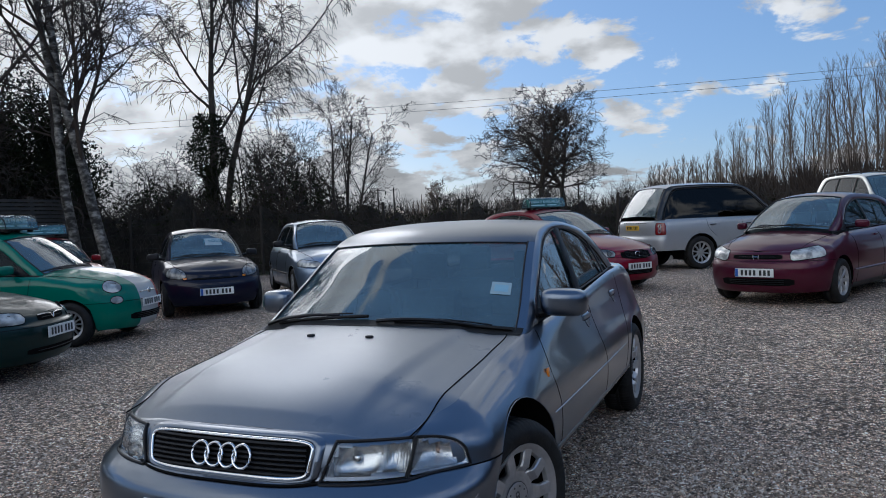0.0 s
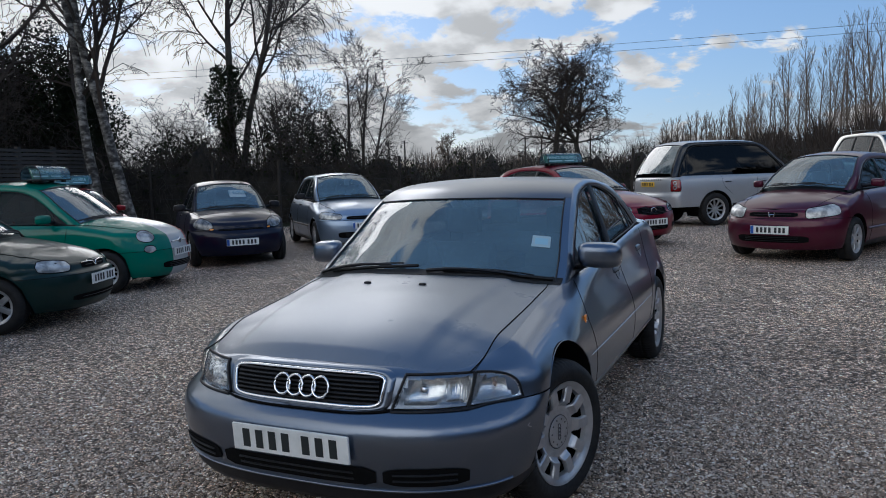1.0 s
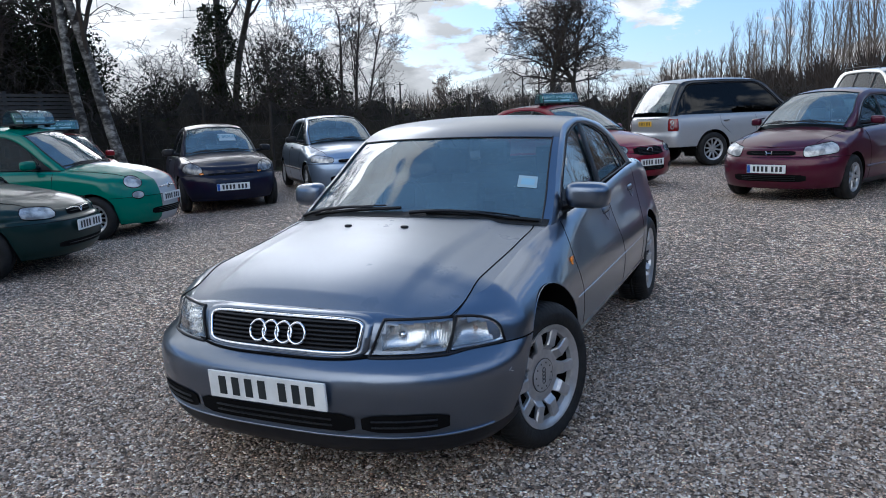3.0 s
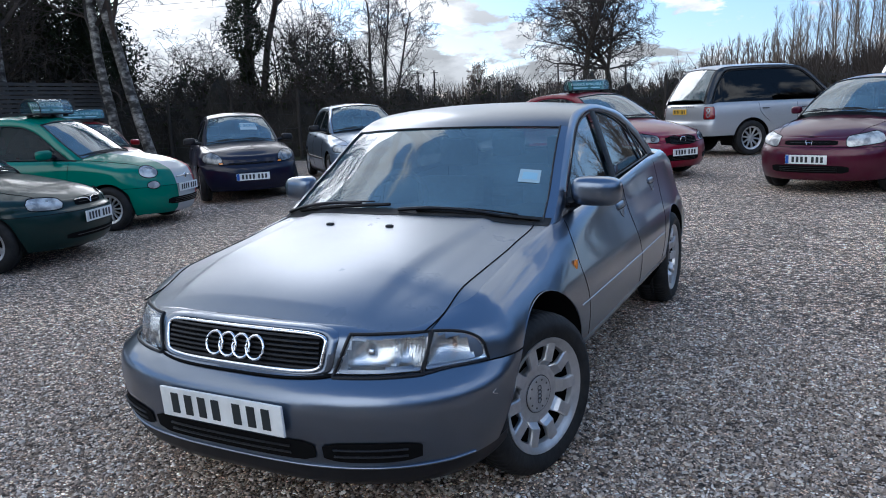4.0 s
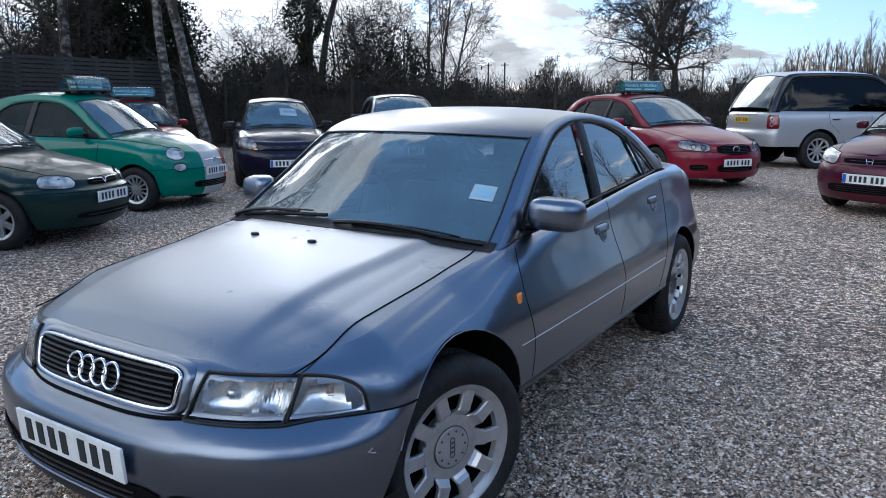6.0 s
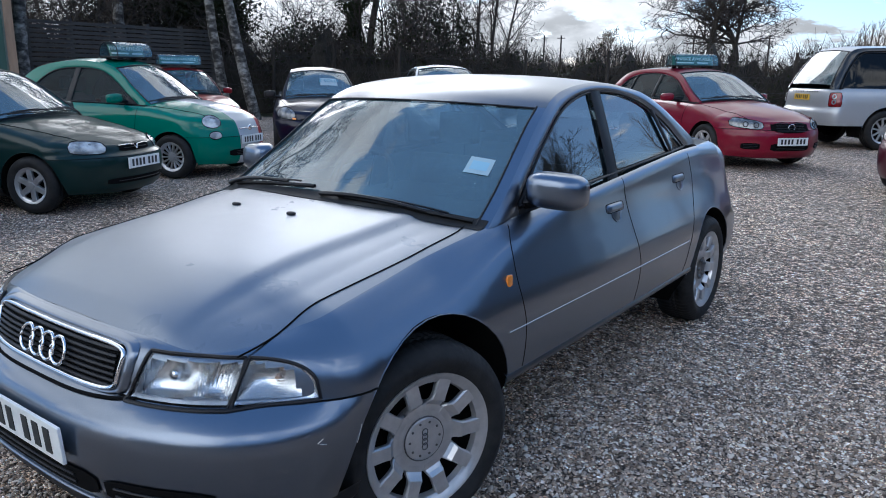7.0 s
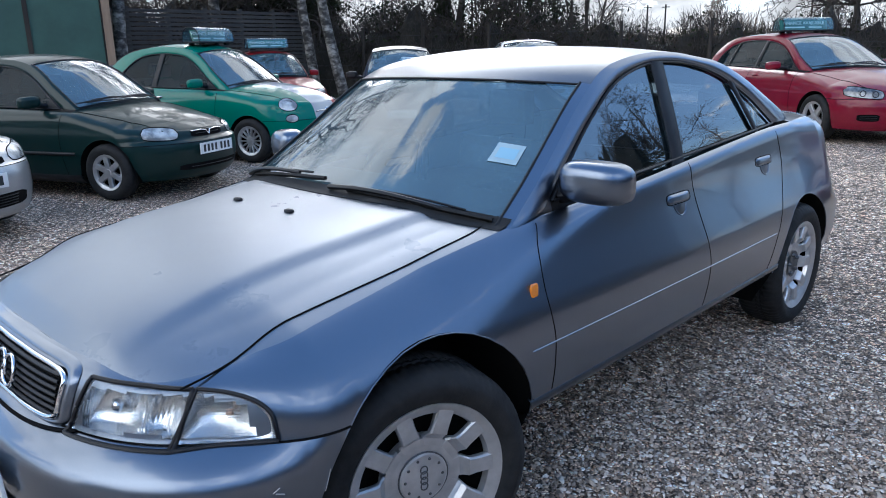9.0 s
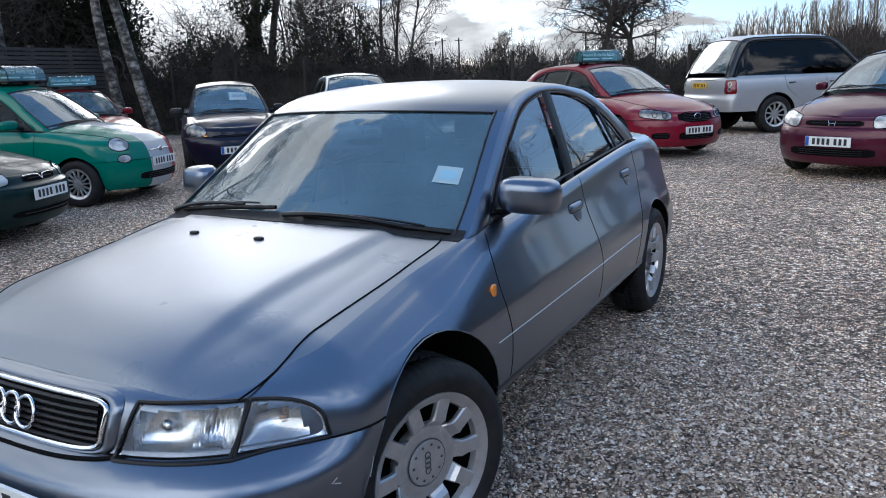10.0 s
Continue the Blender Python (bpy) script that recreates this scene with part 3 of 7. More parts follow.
        g_me.materials.append(DARK_ALLOY)
    for me, mt in ((t_me, RUBBER), (r_me, ALLOY), (c_me, ALLOY), (b_me, WELL), (s_me, ALLOY)):
        me.materials.append(mt)
    return r_me, t_me, c_me, b_me, s_me, spokes, g_me


def make_car(name, label, m, P, paint):
    """A whole car from its plan, side and end profiles: y back from the front axle, x to the car's left."""
    root = tagged(new(name), label, "car", P.get("group", "parked cars"))
    root.matrix_basis = m
    fo, wb, ro, R, tr = P["fo"], P["wb"], P["ro"], P["arch"], P["tyre"]
    R2 = P.get("arch_rear", R)
    W = spline(P["width"])
    clf, clr = P["clf"], P["clr"]
    y0, y1 = -fo, wb + ro
    # stations round half the plan
    NF = P.get("nf", 20)
    th = np.linspace(0, math.pi / 2, NF)
    mf, mr = P.get("mf", 2.2), P.get("mr", 2.6)
    fx = float(W(y0 + clf)) * np.sin(th) ** (2 / mf)
    fy = y0 + clf * (1 - np.cos(th))
    ys = [y0 + clf + 0.04]
    step = P.get("step", 0.05)
    marks = sorted([a + s * rad * c for a, rad in ((0, R), (wb, R2)) for s in (-1, 1) for c in (1.001, 0.999, 0.97, 0.9, 0.78, 0.6, 0.4, 0.2)] + [0, wb] + list(np.arange(y0 + clf + 0.05, y1 - clr - 0.02, step)))
    for y in marks:
        if y - ys[-1] > 0.0015 and y < y1 - clr - 0.01 and y > y0 + clf:
            ys.append(y)
    ys = np.array(ys)
    thr = np.linspace(math.pi / 2, 0, NF)
    rx = float(W(y1 - clr)) * np.sin(thr) ** (2 / mr)
    ry = y1 - clr * (1 - np.cos(thr))
    PX = np.concatenate([fx, W(ys), rx])
    PY = np.concatenate([fy, ys, ry])
    ease = np.clip(np.cos(th) / P["ease"], 0, 1) if "ease" in P else None
    WF = np.concatenate([np.cos(th) ** P.get("blend", 0.8) if ease is None else ease * ease * (3 - 2 * ease), np.zeros(len(ys) + NF)])
    WR = np.concatenate([np.zeros(len(ys) + NF), np.cos(thr) ** 0.8])
    K = len(PX)
    full = np.stack([np.concatenate([-PX[:0:-1], PX]), np.concatenate([PY[:0:-1], PY])], 1)
    tg = np.gradient(full, axis=0)[K - 1:]
    tg[0], tg[-1] = (1, 0), (-1, 0)
    tg /= np.linalg.norm(tg, axis=1)[:, None]
    NX, NY = tg[:, 1], -tg[:, 0]
    A = np.concatenate([[0], np.cumsum(np.hypot(np.diff(PX), np.diff(PY)))])
    F, S, Rr = spline(P["front"]), spline(P["side"]), spline(P["rear"])
    rnd_f, rnd_y = P.get("round_front", (0.03, 0.02)), np.array(P.get("round_side", [(-0.3, 0.10, 0.09), (0.2, 0.10, 0.09), (0.6, 0.06, 0.05), (9, 0.06, 0.05)]))
    RH, RI = np.interp(PY, rnd_y[:, 0], rnd_y[:, 1]), np.interp(PY, rnd_y[:, 0], rnd_y[:, 2])
    zf, zside, zr = spline(P["top_front"]), spline(P["top_side"]), spline(P["top_rear"])
    zs = np.where(np.arange(K) < NF, zf(np.clip(PX / fx[-1], 0, 1)), zside(PY))
    if P.get("blend_top"):
        mix_ = np.clip((PX / fx[-1] - 0.66) / 0.22, 0, 1)
        mix_ = mix_ * mix_ * (3 - 2 * mix_)
        zs = np.where(np.arange(K) < NF, zs * (1 - mix_) + zside(PY) * mix_, zs)
    zs = np.where(np.arange(K) >= K - NF, zr(np.clip(PX / rx[0], 0, 1)), zs)

    def surf(a, z, off=0.0, sg=1):
        """A point on the skin: a along the plan, z up, off outwards."""
        a, z = np.broadcast_arrays(np.asarray(a, float), np.asarray(z, float))
        wf, wr = np.interp(a, A, WF), np.interp(a, A, WR)
        ins = wf * F(z) + wr * Rr(z) + (1 - wf - wr) * S(z) - off
        h = wf * rnd_f[0] + (1 - wf) * np.interp(a, A, RH)
        t = np.clip((z - np.interp(a, A, zs)) / h + 1, 0, 1)
        ins = ins + (wf * rnd_f[1] + (1 - wf) * np.interp(a, A, RI)) * (1 - np.sqrt(1 - 0.90 * t * t))
        return np.stack([sg * (np.interp(a, A, PX) - np.interp(a, A, NX) * ins), np.interp(a, A, PY) - np.interp(a, A, NY) * ins, z], -1)
    def a_x(x, z=0.5):
        return float(np.interp(x, surf(A[:NF + 6], np.full(NF + 6, z))[:, 0], A[:NF + 6]))
    a_y = lambda y: float(np.interp(y, PY, A))
    a_rx = lambda x: float(np.interp(x, PX[::-1][:NF], A[::-1][:NF]))
    # top and bottom edge at each station
    xw = np.abs(PX) / float(W(y0 + clf))
    sill = P["sill"]
    zb = np.full(K, sill)
    zb = np.where(np.arange(K) < NF, P["lip"] + (P.get("bumper_foot", sill) - P["lip"]) * xw**3, zb)
    if "bumper_foot" in P:
        zb = np.where((PY < 0) | (PY > wb), np.minimum(zb, P["bumper_foot"]), zb)
    for ax, rad in ((0, R), (wb, R2)):
        d = np.abs(PY - ax)
        cut = (d < rad) & (PX > 0.6 * W(ax))
        zb = np.where(cut, np.maximum(tr + np.sqrt(np.maximum(rad * rad - d * d, 0)), zb), zb)
    bf, br = P["bumper_front"], P["bumper_rear"]
    zmid = np.where(PY < wb / 2, bf, br)
    zmid = np.minimum(np.maximum(zb, zmid), zs - 0.02)
    nl, nu = 8, P.get("nu", 14)
    rows = []
    for i in range(nl):
        rows.append(zb + (zmid - zb) * i / nl)
    for i in range(nu + 1):
        rows.append(zmid + (zs - zmid) * math.sin(math.pi / 2 * i / nu) ** 1.15)
    Z = np.array(rows)
    half = surf(A[None, :], Z)
    grid = np.concatenate([half[:, :0:-1] * np.array([-1, 1, 1]), half], 1)
    col_y = np.concatenate([PY[:0:-1], PY])
    col_k = np.concatenate([np.arange(K - 1, 0, -1), np.arange(K)])
    d1, d2, d3 = P["doors"]
    cells = {}
    nc = grid.shape[1]
    for j in range(nc - 1):
        ym, kk = (col_y[j] + col_y[j + 1]) / 2, max(col_k[j], col_k[j + 1])
        sg = "r" if j < K - 1 else "l"
        for i in range(nl + nu):
            q4 = (i * nc + j, i * nc + j + 1, (i + 1) * nc + j + 1, (i + 1) * nc + j)
            p = grid.reshape(-1, 3)[list(q4)]
            if np.linalg.norm(np.cross(p[2] - p[0], p[3] - p[1])) < 1e-7:
                continue
            if "skin_hole" in P and p[:, 1].max() < 0 and P["skin_hole"](np.abs(p)):
                continue
            if i < nl and ym < R * 0.5:
                key = "front_bumper"
            elif i < nl and ym > wb:
                key = "rear_bumper"
            elif kk < NF - 5:
                key = "nose"
            elif ym < d1:
                key = "front_wing_" + sg
            elif ym < d2:
                key = "front_door_" + sg
            elif ym < d3:
                key = ("rear_door_" if P.get("five") else "rear_quarter_") + sg
            elif kk > K - NF + 7:
                key = "tail_panel"
            else:
                key = "rear_quarter_" + sg
            cells.setdefault(key, []).append(q4)
    flatgrid = grid.reshape(-1, 3)
    parts = {}
    for key, qs in cells.items():
        q = np.array(qs)
        used, inv = np.unique(q, return_inverse=True)
        nm = key[:-2] if key[-2:] in ("_l", "_r") else key
        mtl = P.get("bumper_mat", paint) if "bumper" in nm else paint
        if "paint_by" in P:
            mtl = P["paint_by"](key) or mtl
        parts[key] = link(nm, np_mesh(nm, flatgrid[used], inv.reshape(q.shape), smooth=True), mtl, root)
    # bonnet and boot or tailgate top
    ring = surf(A, zs)
    zc = spline([(ring[0, 1], ring[0, 2])] + [p for p in P["bonnet"] if p[0] > ring[0, 1] + 0.02] if P.get("blend_top") else P["bonnet"])
    front_k = [k for k in range(K) if ring[k, 1] <= P["cowl"]]
    fr = np.sin(np.linspace(-math.pi / 2, math.pi / 2, P.get("ncross", 33)))
    ridge = P.get("ridge", 0.0)
    ry_ = ring[front_k, 1]

    def bonnet_z(x, y):
        xk = np.interp(y, ry_, ring[front_k, 0])
        zk = np.interp(y, ry_, ring[front_k, 2])
        f = np.clip(np.abs(x) / (xk + 1e-6), 0, 1)
        rx0 = P.get("ridge_x", (0.3, 0.5))
        t = np.clip((y - ry_[0]) / (ry_[-1] - ry_[0]), 0, 1)
        e = rx0[0] + (rx0[1] - rx0[0]) * t
        s = np.clip((np.abs(x) - e) / P.get("ridge_w", 0.14) + 0.5, 0, 1)
        s = s * s * (3 - 2 * s)
        fade = np.clip((y - ry_[0]) / 0.25, 0, 1)
        return zk + (zc(y) - zk) * (1 - f ** P.get("crown", 2.4)) - ridge * s * fade * np.clip((1 - f) * 6, 0, 1)
    bx = ring[front_k, 0][:, None] * fr[None]
    by = np.broadcast_to(ry_[:, None], bx.shape)
    foot_y, foot_x = P["outer"][0][0], float(np.interp(P["outer"][0][0], ry_, ring[front_k, 0]))
    by = np.minimum(by, foot_y + P.get("bonnet_back", 0.03) - P["bow"][0][1] * (1 - np.clip(np.abs(bx) / foot_x, 0, 1) ** 2.2))
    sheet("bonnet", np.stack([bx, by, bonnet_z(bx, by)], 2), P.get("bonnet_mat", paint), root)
    if P.get("deck"):
        rk = [k for k in range(K) if ring[k, 1] >= P["deck_y"]]
        zd = spline(P["deck"])
        dx = ring[rk, 0][:, None] * fr[None]
        dy = np.broadcast_to(ring[rk, 1][:, None], dx.shape)
        dz = ring[rk, 2][:, None] + (zd(dy) - ring[rk, 2][:, None]) * (1 - np.abs(fr)[None] ** 2.6)
        sheet("boot_lid", np.stack([dx, dy, dz], 2), paint, root)
    # canopy: screen, roof and rear window over one lofted form
    n_out = P.get("rows", 56)
    O = smooth_line(P["outer"], n_out)
    I = smooth_line(P["inner"], n_out)
    tum, tumq = P.get("tumble", 0.38), P.get("tumble_q", 0.10)
    belt_x = lambda y: np.interp(y, PY, PX) - S(zside(np.clip(y, y0 + clf, y1 - clr))) - np.interp(y, PY, RI) * 0.68
    belt_z = lambda y: zside(np.clip(y, y0 + clf, y1 - clr))

    def side_x(y, z):
        h = np.maximum(z - belt_z(y), 0)
        taper = np.interp(y, [P["outer"][0][0], P["outer"][0][0] + 0.35, P["outer"][-1][0] - 0.45, P["outer"][-1][0]], [-P.get("pinch", 0.05), 0, 0, -P.get("pinch_r", 0.05)])
        return belt_x(np.clip(y, y0 + clf, y1 - clr)) - 0.012 - tum * h - tumq * h * h + taper
    bow, crn = spline(P["bow"]), spline(P["crowns"])
    ko = np.linspace(0, 1, n_out)

    def canopy(f, v, off=0.0):
        """f across from -1 to 1, v from the screen's foot over the roof to the tail."""
        yo, zo = np.interp(v, ko, O[:, 0]), np.interp(v, ko, O[:, 1])
        e = 1 - np.abs(f) ** 2.2
        n_y, n_z = np.interp(v, ko, -np.gradient(O[:, 1])), np.interp(v, ko, np.gradient(O[:, 0]))
        ln = np.hypot(n_y, n_z)
        return np.stack([f * side_x(yo, zo), yo - bow(v) * e + off * n_y / ln, zo + crn(v) * e + off * n_z / ln], -1)
    v1, v2 = P["screen_v"], P["tail_v"]
    glass_m, rear_glass = P.get("glass", GLASS), P.get("rear_glass", P.get("glass", GLASS))

    def loft(nm, va, vb, f1, material, off=0.0, lab="", n=18, nf=25):
        f, v = np.meshgrid(np.linspace(-f1, f1, nf), np.linspace(0, 1, n))
        # the screen's head rises towards the pillars
        up_a, up_b = (P.get("screen_lift", 0.0) * np.abs(f) ** 2.2 * (abs(k - v1) < 0.01) for k in (va, vb))
        return sheet(nm, canopy(f, (va + up_a) * (1 - v) + (vb + up_b) * v, off), material, root, lab)
    lastv = P.get("end_v", 1.0)
    sf = P.get("screen_f", 0.955)
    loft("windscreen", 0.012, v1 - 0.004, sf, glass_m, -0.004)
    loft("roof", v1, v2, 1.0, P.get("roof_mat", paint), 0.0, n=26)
    loft("rear_window", v2 + 0.006, lastv - P.get("rear_low", 0.03), 0.93, rear_glass, -0.004)
    if P.get("rear_low", 0.03) > 0.05:
        loft("tailgate", lastv - P["rear_low"], lastv, 1.0, paint, 0.0, n=8)
    for sg in (1, -1):
        for nm, va, vb, f0 in (("screen_pillar", 0.0, v1 + P.get("screen_lift", 0.0), sf), ("tail_pillar", v2, lastv, 0.93)):
            f, v = np.meshgrid(np.linspace(f0, 1.0, 4) * sg, np.linspace(va, vb, 18))
            sheet(nm, canopy(f, v, 0.0), P.get("pillar_mat", paint), root)
        for nm, va, vb, f0 in (("screen_seal", 0.01, v1 + P.get("screen_lift", 0.0), sf), ("rear_seal", v2, lastv - 0.01, 0.93)):
            v = np.linspace(va, vb, 24)
            tube(nm, canopy(np.full(24, f0 * sg), v, 0.001), P.get("seal_w", 0.008), TRIM, root)
    f = np.linspace(-0.95, 0.95, 24)
    tube("screen_top_seal", canopy(f, v1 - 0.002 + P.get("screen_lift", 0.0) * np.abs(f) ** 2.2, 0.0), P.get("seal_w", 0.008), TRIM, root)
    tube("rear_top_seal", canopy(f, np.full(24, v2 + 0.002), 0.0), 0.007, TRIM, root)
    # cowl panel at the foot of the screen
    f, v = np.meshgrid(np.linspace(-0.99, 0.99, 21), np.linspace(0, 1, 4))
    c = canopy(f, np.full_like(f, 0.03), 0.004)
    c[..., 1] -= (1 - v) * 0.06
    c[..., 2] = np.where(v < 0.9, np.minimum(c[..., 2], bonnet_z(c[..., 0], np.minimum(c[..., 1], ry_[-1])) + 0.002 + 0.004 * v), c[..., 2])
    sheet("cowl", c, P.get("cowl_mat", TRIM), root)
    # side frames and glass
    up = lambda y: np.interp(y, I[:, 0], I[:, 1])
    side3 = lambda yz, off, sg: np.stack([sg * (side_x(yz[..., 0], yz[..., 1]) + off), yz[..., 0], yz[..., 1]], -1)
    ws = P["windows"]
    for sg in (1, -1):
        t = np.linspace(0, 1, 5)[:, None, None]
        band = O[None] * (1 - t) + I[None] * t
        lift = 0.004 + 0.004 * np.sin(math.pi * np.linspace(0, 1, 5))
        lift[-1] = -0.014
        pts = np.stack([side3(b, l, sg) for b, l in zip(band, lift)])
        pts[0] = canopy(np.full(n_out, float(sg)), ko, 0.0)
        sheet("side_frame", pts, P.get("frame_mat", paint), root, flip=sg < 0)
        tube("window_seal", side3(I, -0.002, sg), P.get("belt_r", 0.009), TRIM, root)
        yb = np.linspace(I[0, 0], I[-1, 0], 24)
        tube("belt_seal", side3(np.stack([yb, np.maximum(belt_z(yb), np.interp(yb, [I[0, 0], I[-1, 0]], [I[0, 1], I[-1, 1]]))], 1), 0.0, sg), P.get("belt_r", 0.010), TRIM, root)
        for a, b in ws:
            yy = np.linspace(a, b, 14)
            g = np.stack([np.stack([yy, belt_z(yy) - 0.02 + (up(yy) + 0.004 - belt_z(yy) + 0.02) * s], 1) for s in np.linspace(0, 1, 8)])
            sheet("side_window", side3(g, -0.012, sg), P.get("side_glass", glass_m), root, flip=sg < 0)
        # dark corner piece that carries the mirror
        yy = np.linspace(P.get("mount_from", O[0, 0] + 0.02), I[0, 0] + 0.15, 8)
        g = np.stack([np.stack([yy, belt_z(yy) - 0.03 + (np.interp(yy, O[:, 0], O[:, 1]) - 0.012 - belt_z(yy) + 0.03) * s], 1) for s in np.linspace(0, 1, 5)])
        sheet("mirror_mount", side3(g, -0.004, sg), TRIM, root, flip=sg < 0)
        if "mount_from" in P:
            yy = np.linspace(O[0, 0] + 0.01, P["mount_from"] + 0.005, 8)
            g = np.stack([np.stack([yy, belt_z(yy) - 0.03 + (np.interp(yy, O[:, 0], O[:, 1]) - 0.008 - belt_z(yy) + 0.03) * s], 1) for s in np.linspace(0, 1, 5)])
            sheet("pillar_foot", side3(g, 0.0, sg), paint, root, flip=sg < 0)
        for yb0, yt0, wd in P["pillars"]:
            g = []
            for s in np.linspace(0, 1, 6):
                yc = yb0 + (yt0 - yb0) * s
                zz = belt_z(yb0) - 0.01 + (up(yt0) - belt_z(yb0) + 0.015) * s
                g.append([(yc - wd / 2, zz), (yc - wd / 2 + 0.006, zz), (yc + wd / 2 - 0.006, zz), (yc + wd / 2, zz)])
            g = np.array(g)
            p = side3(g, 0.0, sg)
            p[:, 1:3, 0] += sg * 0.006
            sheet("door_pillar", p, P.get("pillar_trim", TRIM), root, flip=sg < 0)
    # wheel arches, underside and cabin floor
    phi = np.linspace(-0.35, math.pi + 0.35, 26)
    for ax, rad in ((0, R), (wb, R2)):
        for sg in (1, -1):
            yy, zz = ax + rad * np.cos(phi), tr + rad * np.sin(phi)
            xo = np.interp(yy, PY, PX) - S(zz) - 0.004
            wl_ = np.stack([np.stack([sg * (xo * (1 - s) + 0.46 * s), yy, zz], 1) for s in np.linspace(0, 1, 5)])
            sheet("wheel_well", wl_, WELL, root)
            s = np.linspace(0.02, 1, 4)[:, None]
            sheet("well_back", np.stack([np.full((4, 26), sg * 0.46), ax + rad * s * np.cos(phi), tr + rad * s * np.sin(phi)], 2), WELL, root)
            arc = (phi > 0.02) & (phi < math.pi - 0.02)
            lp = np.stack([sg * (xo[arc] + 0.003), yy[arc], zz[arc]], 1)
            tube("arch_lip", lp, 0.0022, P.get("lip_mat", paint), root)
    block("underside", (-0.56, y0 + 0.42, sill - 0.01), (0.56, y1 - 0.42, sill + 0.16), WELL, root, "", 0.02)
    for sg in (1, -1):
        yy = np.linspace(R - 0.02 if P.get("sill_rows") else R + 0.01, wb - R2 + 0.02 if P.get("sill_rows") else wb - R2 - 0.01, 30)
        if P.get("sill_rows"):
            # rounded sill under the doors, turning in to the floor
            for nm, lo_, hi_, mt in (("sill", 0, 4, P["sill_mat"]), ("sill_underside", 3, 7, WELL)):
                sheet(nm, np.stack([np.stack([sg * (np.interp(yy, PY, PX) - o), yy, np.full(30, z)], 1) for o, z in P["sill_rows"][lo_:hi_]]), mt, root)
            continue
        sheet("sill_trim", np.stack([np.stack([sg * (np.interp(yy, PY, PX) - float(S(max(z, sill))) + o), yy, np.full(30, z)], 1) for o, z in ((0.002, sill + P.get("sill_h", 0.045)), (0.007, sill + P.get("sill_h", 0.045) - 0.012), (0.004, sill - 0.01), (-0.05, sill - 0.045), (-0.3, sill - 0.03))]), P.get("sill_mat", TRIM), root)
    # shut lines
    def side_line(pts, sg, r=P.get("gap_r", 0.0032), nm="shut_line", material=None, off=0.0):
        p = smooth_line(pts, 30)
        return tube(nm, np.array([surf(a_y(y), z, off, sg) for y, z in p]), r, material or GAP, root, "", 5)
    for sg in (1, -1):
        for line in P["lines"]:
            side_line(line, sg)
        za = np.linspace(a_x(0.02), a_y(-R * math.sqrt(max(0, 1 - ((bf - tr) / R) ** 2))), 40)
        tube("bumper_line", surf(za, bf, 0.0, sg), 0.0035, GAP, root, "", 5)
        if P.get("bonnet_line"):
            q = P["bonnet_line"]
            if len(q) > 2:
                X, Y = smooth_line(q, 60).T
            else:
                s = np.linspace(0, 1, 30)
                X, Y = q[0][0] + (q[1][0] - q[0][0]) * s ** P.get("line_pow", 0.8), q[0][1] + (q[1][1] - q[0][1]) * s
            tube("bonnet_line", np.stack([sg * X, Y, bonnet_z(X, Y) + 0.0008], 1), P.get("gap_r", 0.0026) + 0.0008, GAP, root, "", 5)
    # lamps: rounded patches of the skin
    def lamp(nm, a0, a1, zl, zh, e, material, sg, off=0.006, lab="", ring_=True, ring_m=None, depth=0.02):
        u = np.linspace(-1, 1, 21)
        if e < 0:
            k = (1 - ((u + 1) / 2) ** -e) ** (-1 / e)
            k[-1] = 0.0
        else:
            k = (1 - np.abs(u) ** e) ** (1 / e)
            k[0] = k[-1] = 0.0 if e < 6 else 0.55
        a = a0 + (a1 - a0) * (u + 1) / 2
        t = (u + 1) / 2
        lo, hi = zl[0] + (zl[1] - zl[0]) * t, zh[0] + (zh[1] - zh[0]) * t
        mid, hh = (lo + hi) / 2, (hi - lo) / 2
        w = np.linspace(-1, 1, 11)
        zz = mid[None] + w[:, None] * hh[None] * k[None]
        puff = off * (1 - 0.75 * np.maximum(np.abs(w[:, None]) ** 4, np.abs(u[None]) ** 6))
        ob = sheet(nm, surf(np.broadcast_to(a, zz.shape), zz, puff, sg), material, root, lab)
        if ring_:
            edge = np.concatenate([surf(a, mid + hh * k, 0.002, sg), surf(a, mid - hh * k, 0.002, sg)[::-1], surf(a[:1], (mid + hh * k)[:1], 0.002, sg)])
            tube("lamp_seal", edge, P.get("seal_r", 0.005), ring_m or GAP, ob, "", 5)
        return ob
    for nm, kind, p0, p1, zl, zh, e, material, lab in P["lamps"]:
        for sg in (1, -1):
            fn = {"x": a_x, "y": a_y, "r": a_rx}
            lamp(nm, a_x(p0, zl[0]) if kind[0] == "x" else fn[kind[0]](p0), a_x(p1, zl[1]) if kind[1] == "x" else fn[kind[1]](p1), zl, zh, e, material, sg, lab=lab)
    # dark intakes with slats
    for x0, x1, z0, z1, e in P.get("intakes", []):
        u = np.linspace(x0, x1, 17)
        k = (1 - np.abs(np.linspace(-1, 1, 17)) ** e) ** (1 / e)
        k[0] = k[-1] = 0.6
        w = np.linspace(-1, 1, 5)
        zz = (z0 + z1) / 2 + w[:, None] * (z1 - z0) / 2 * k[None]
        aa = np.array([a_x(abs(x), (z0 + z1) / 2) for x in u])
        pts = surf(np.broadcast_to(aa, zz.shape), zz, 0.004)
        pts[..., 0] = pts[..., 0] * np.sign(u)[None]
        ob = sheet("intake", pts, GAP, root)
        nsl = max(2, int((z1 - z0) / 0.022))
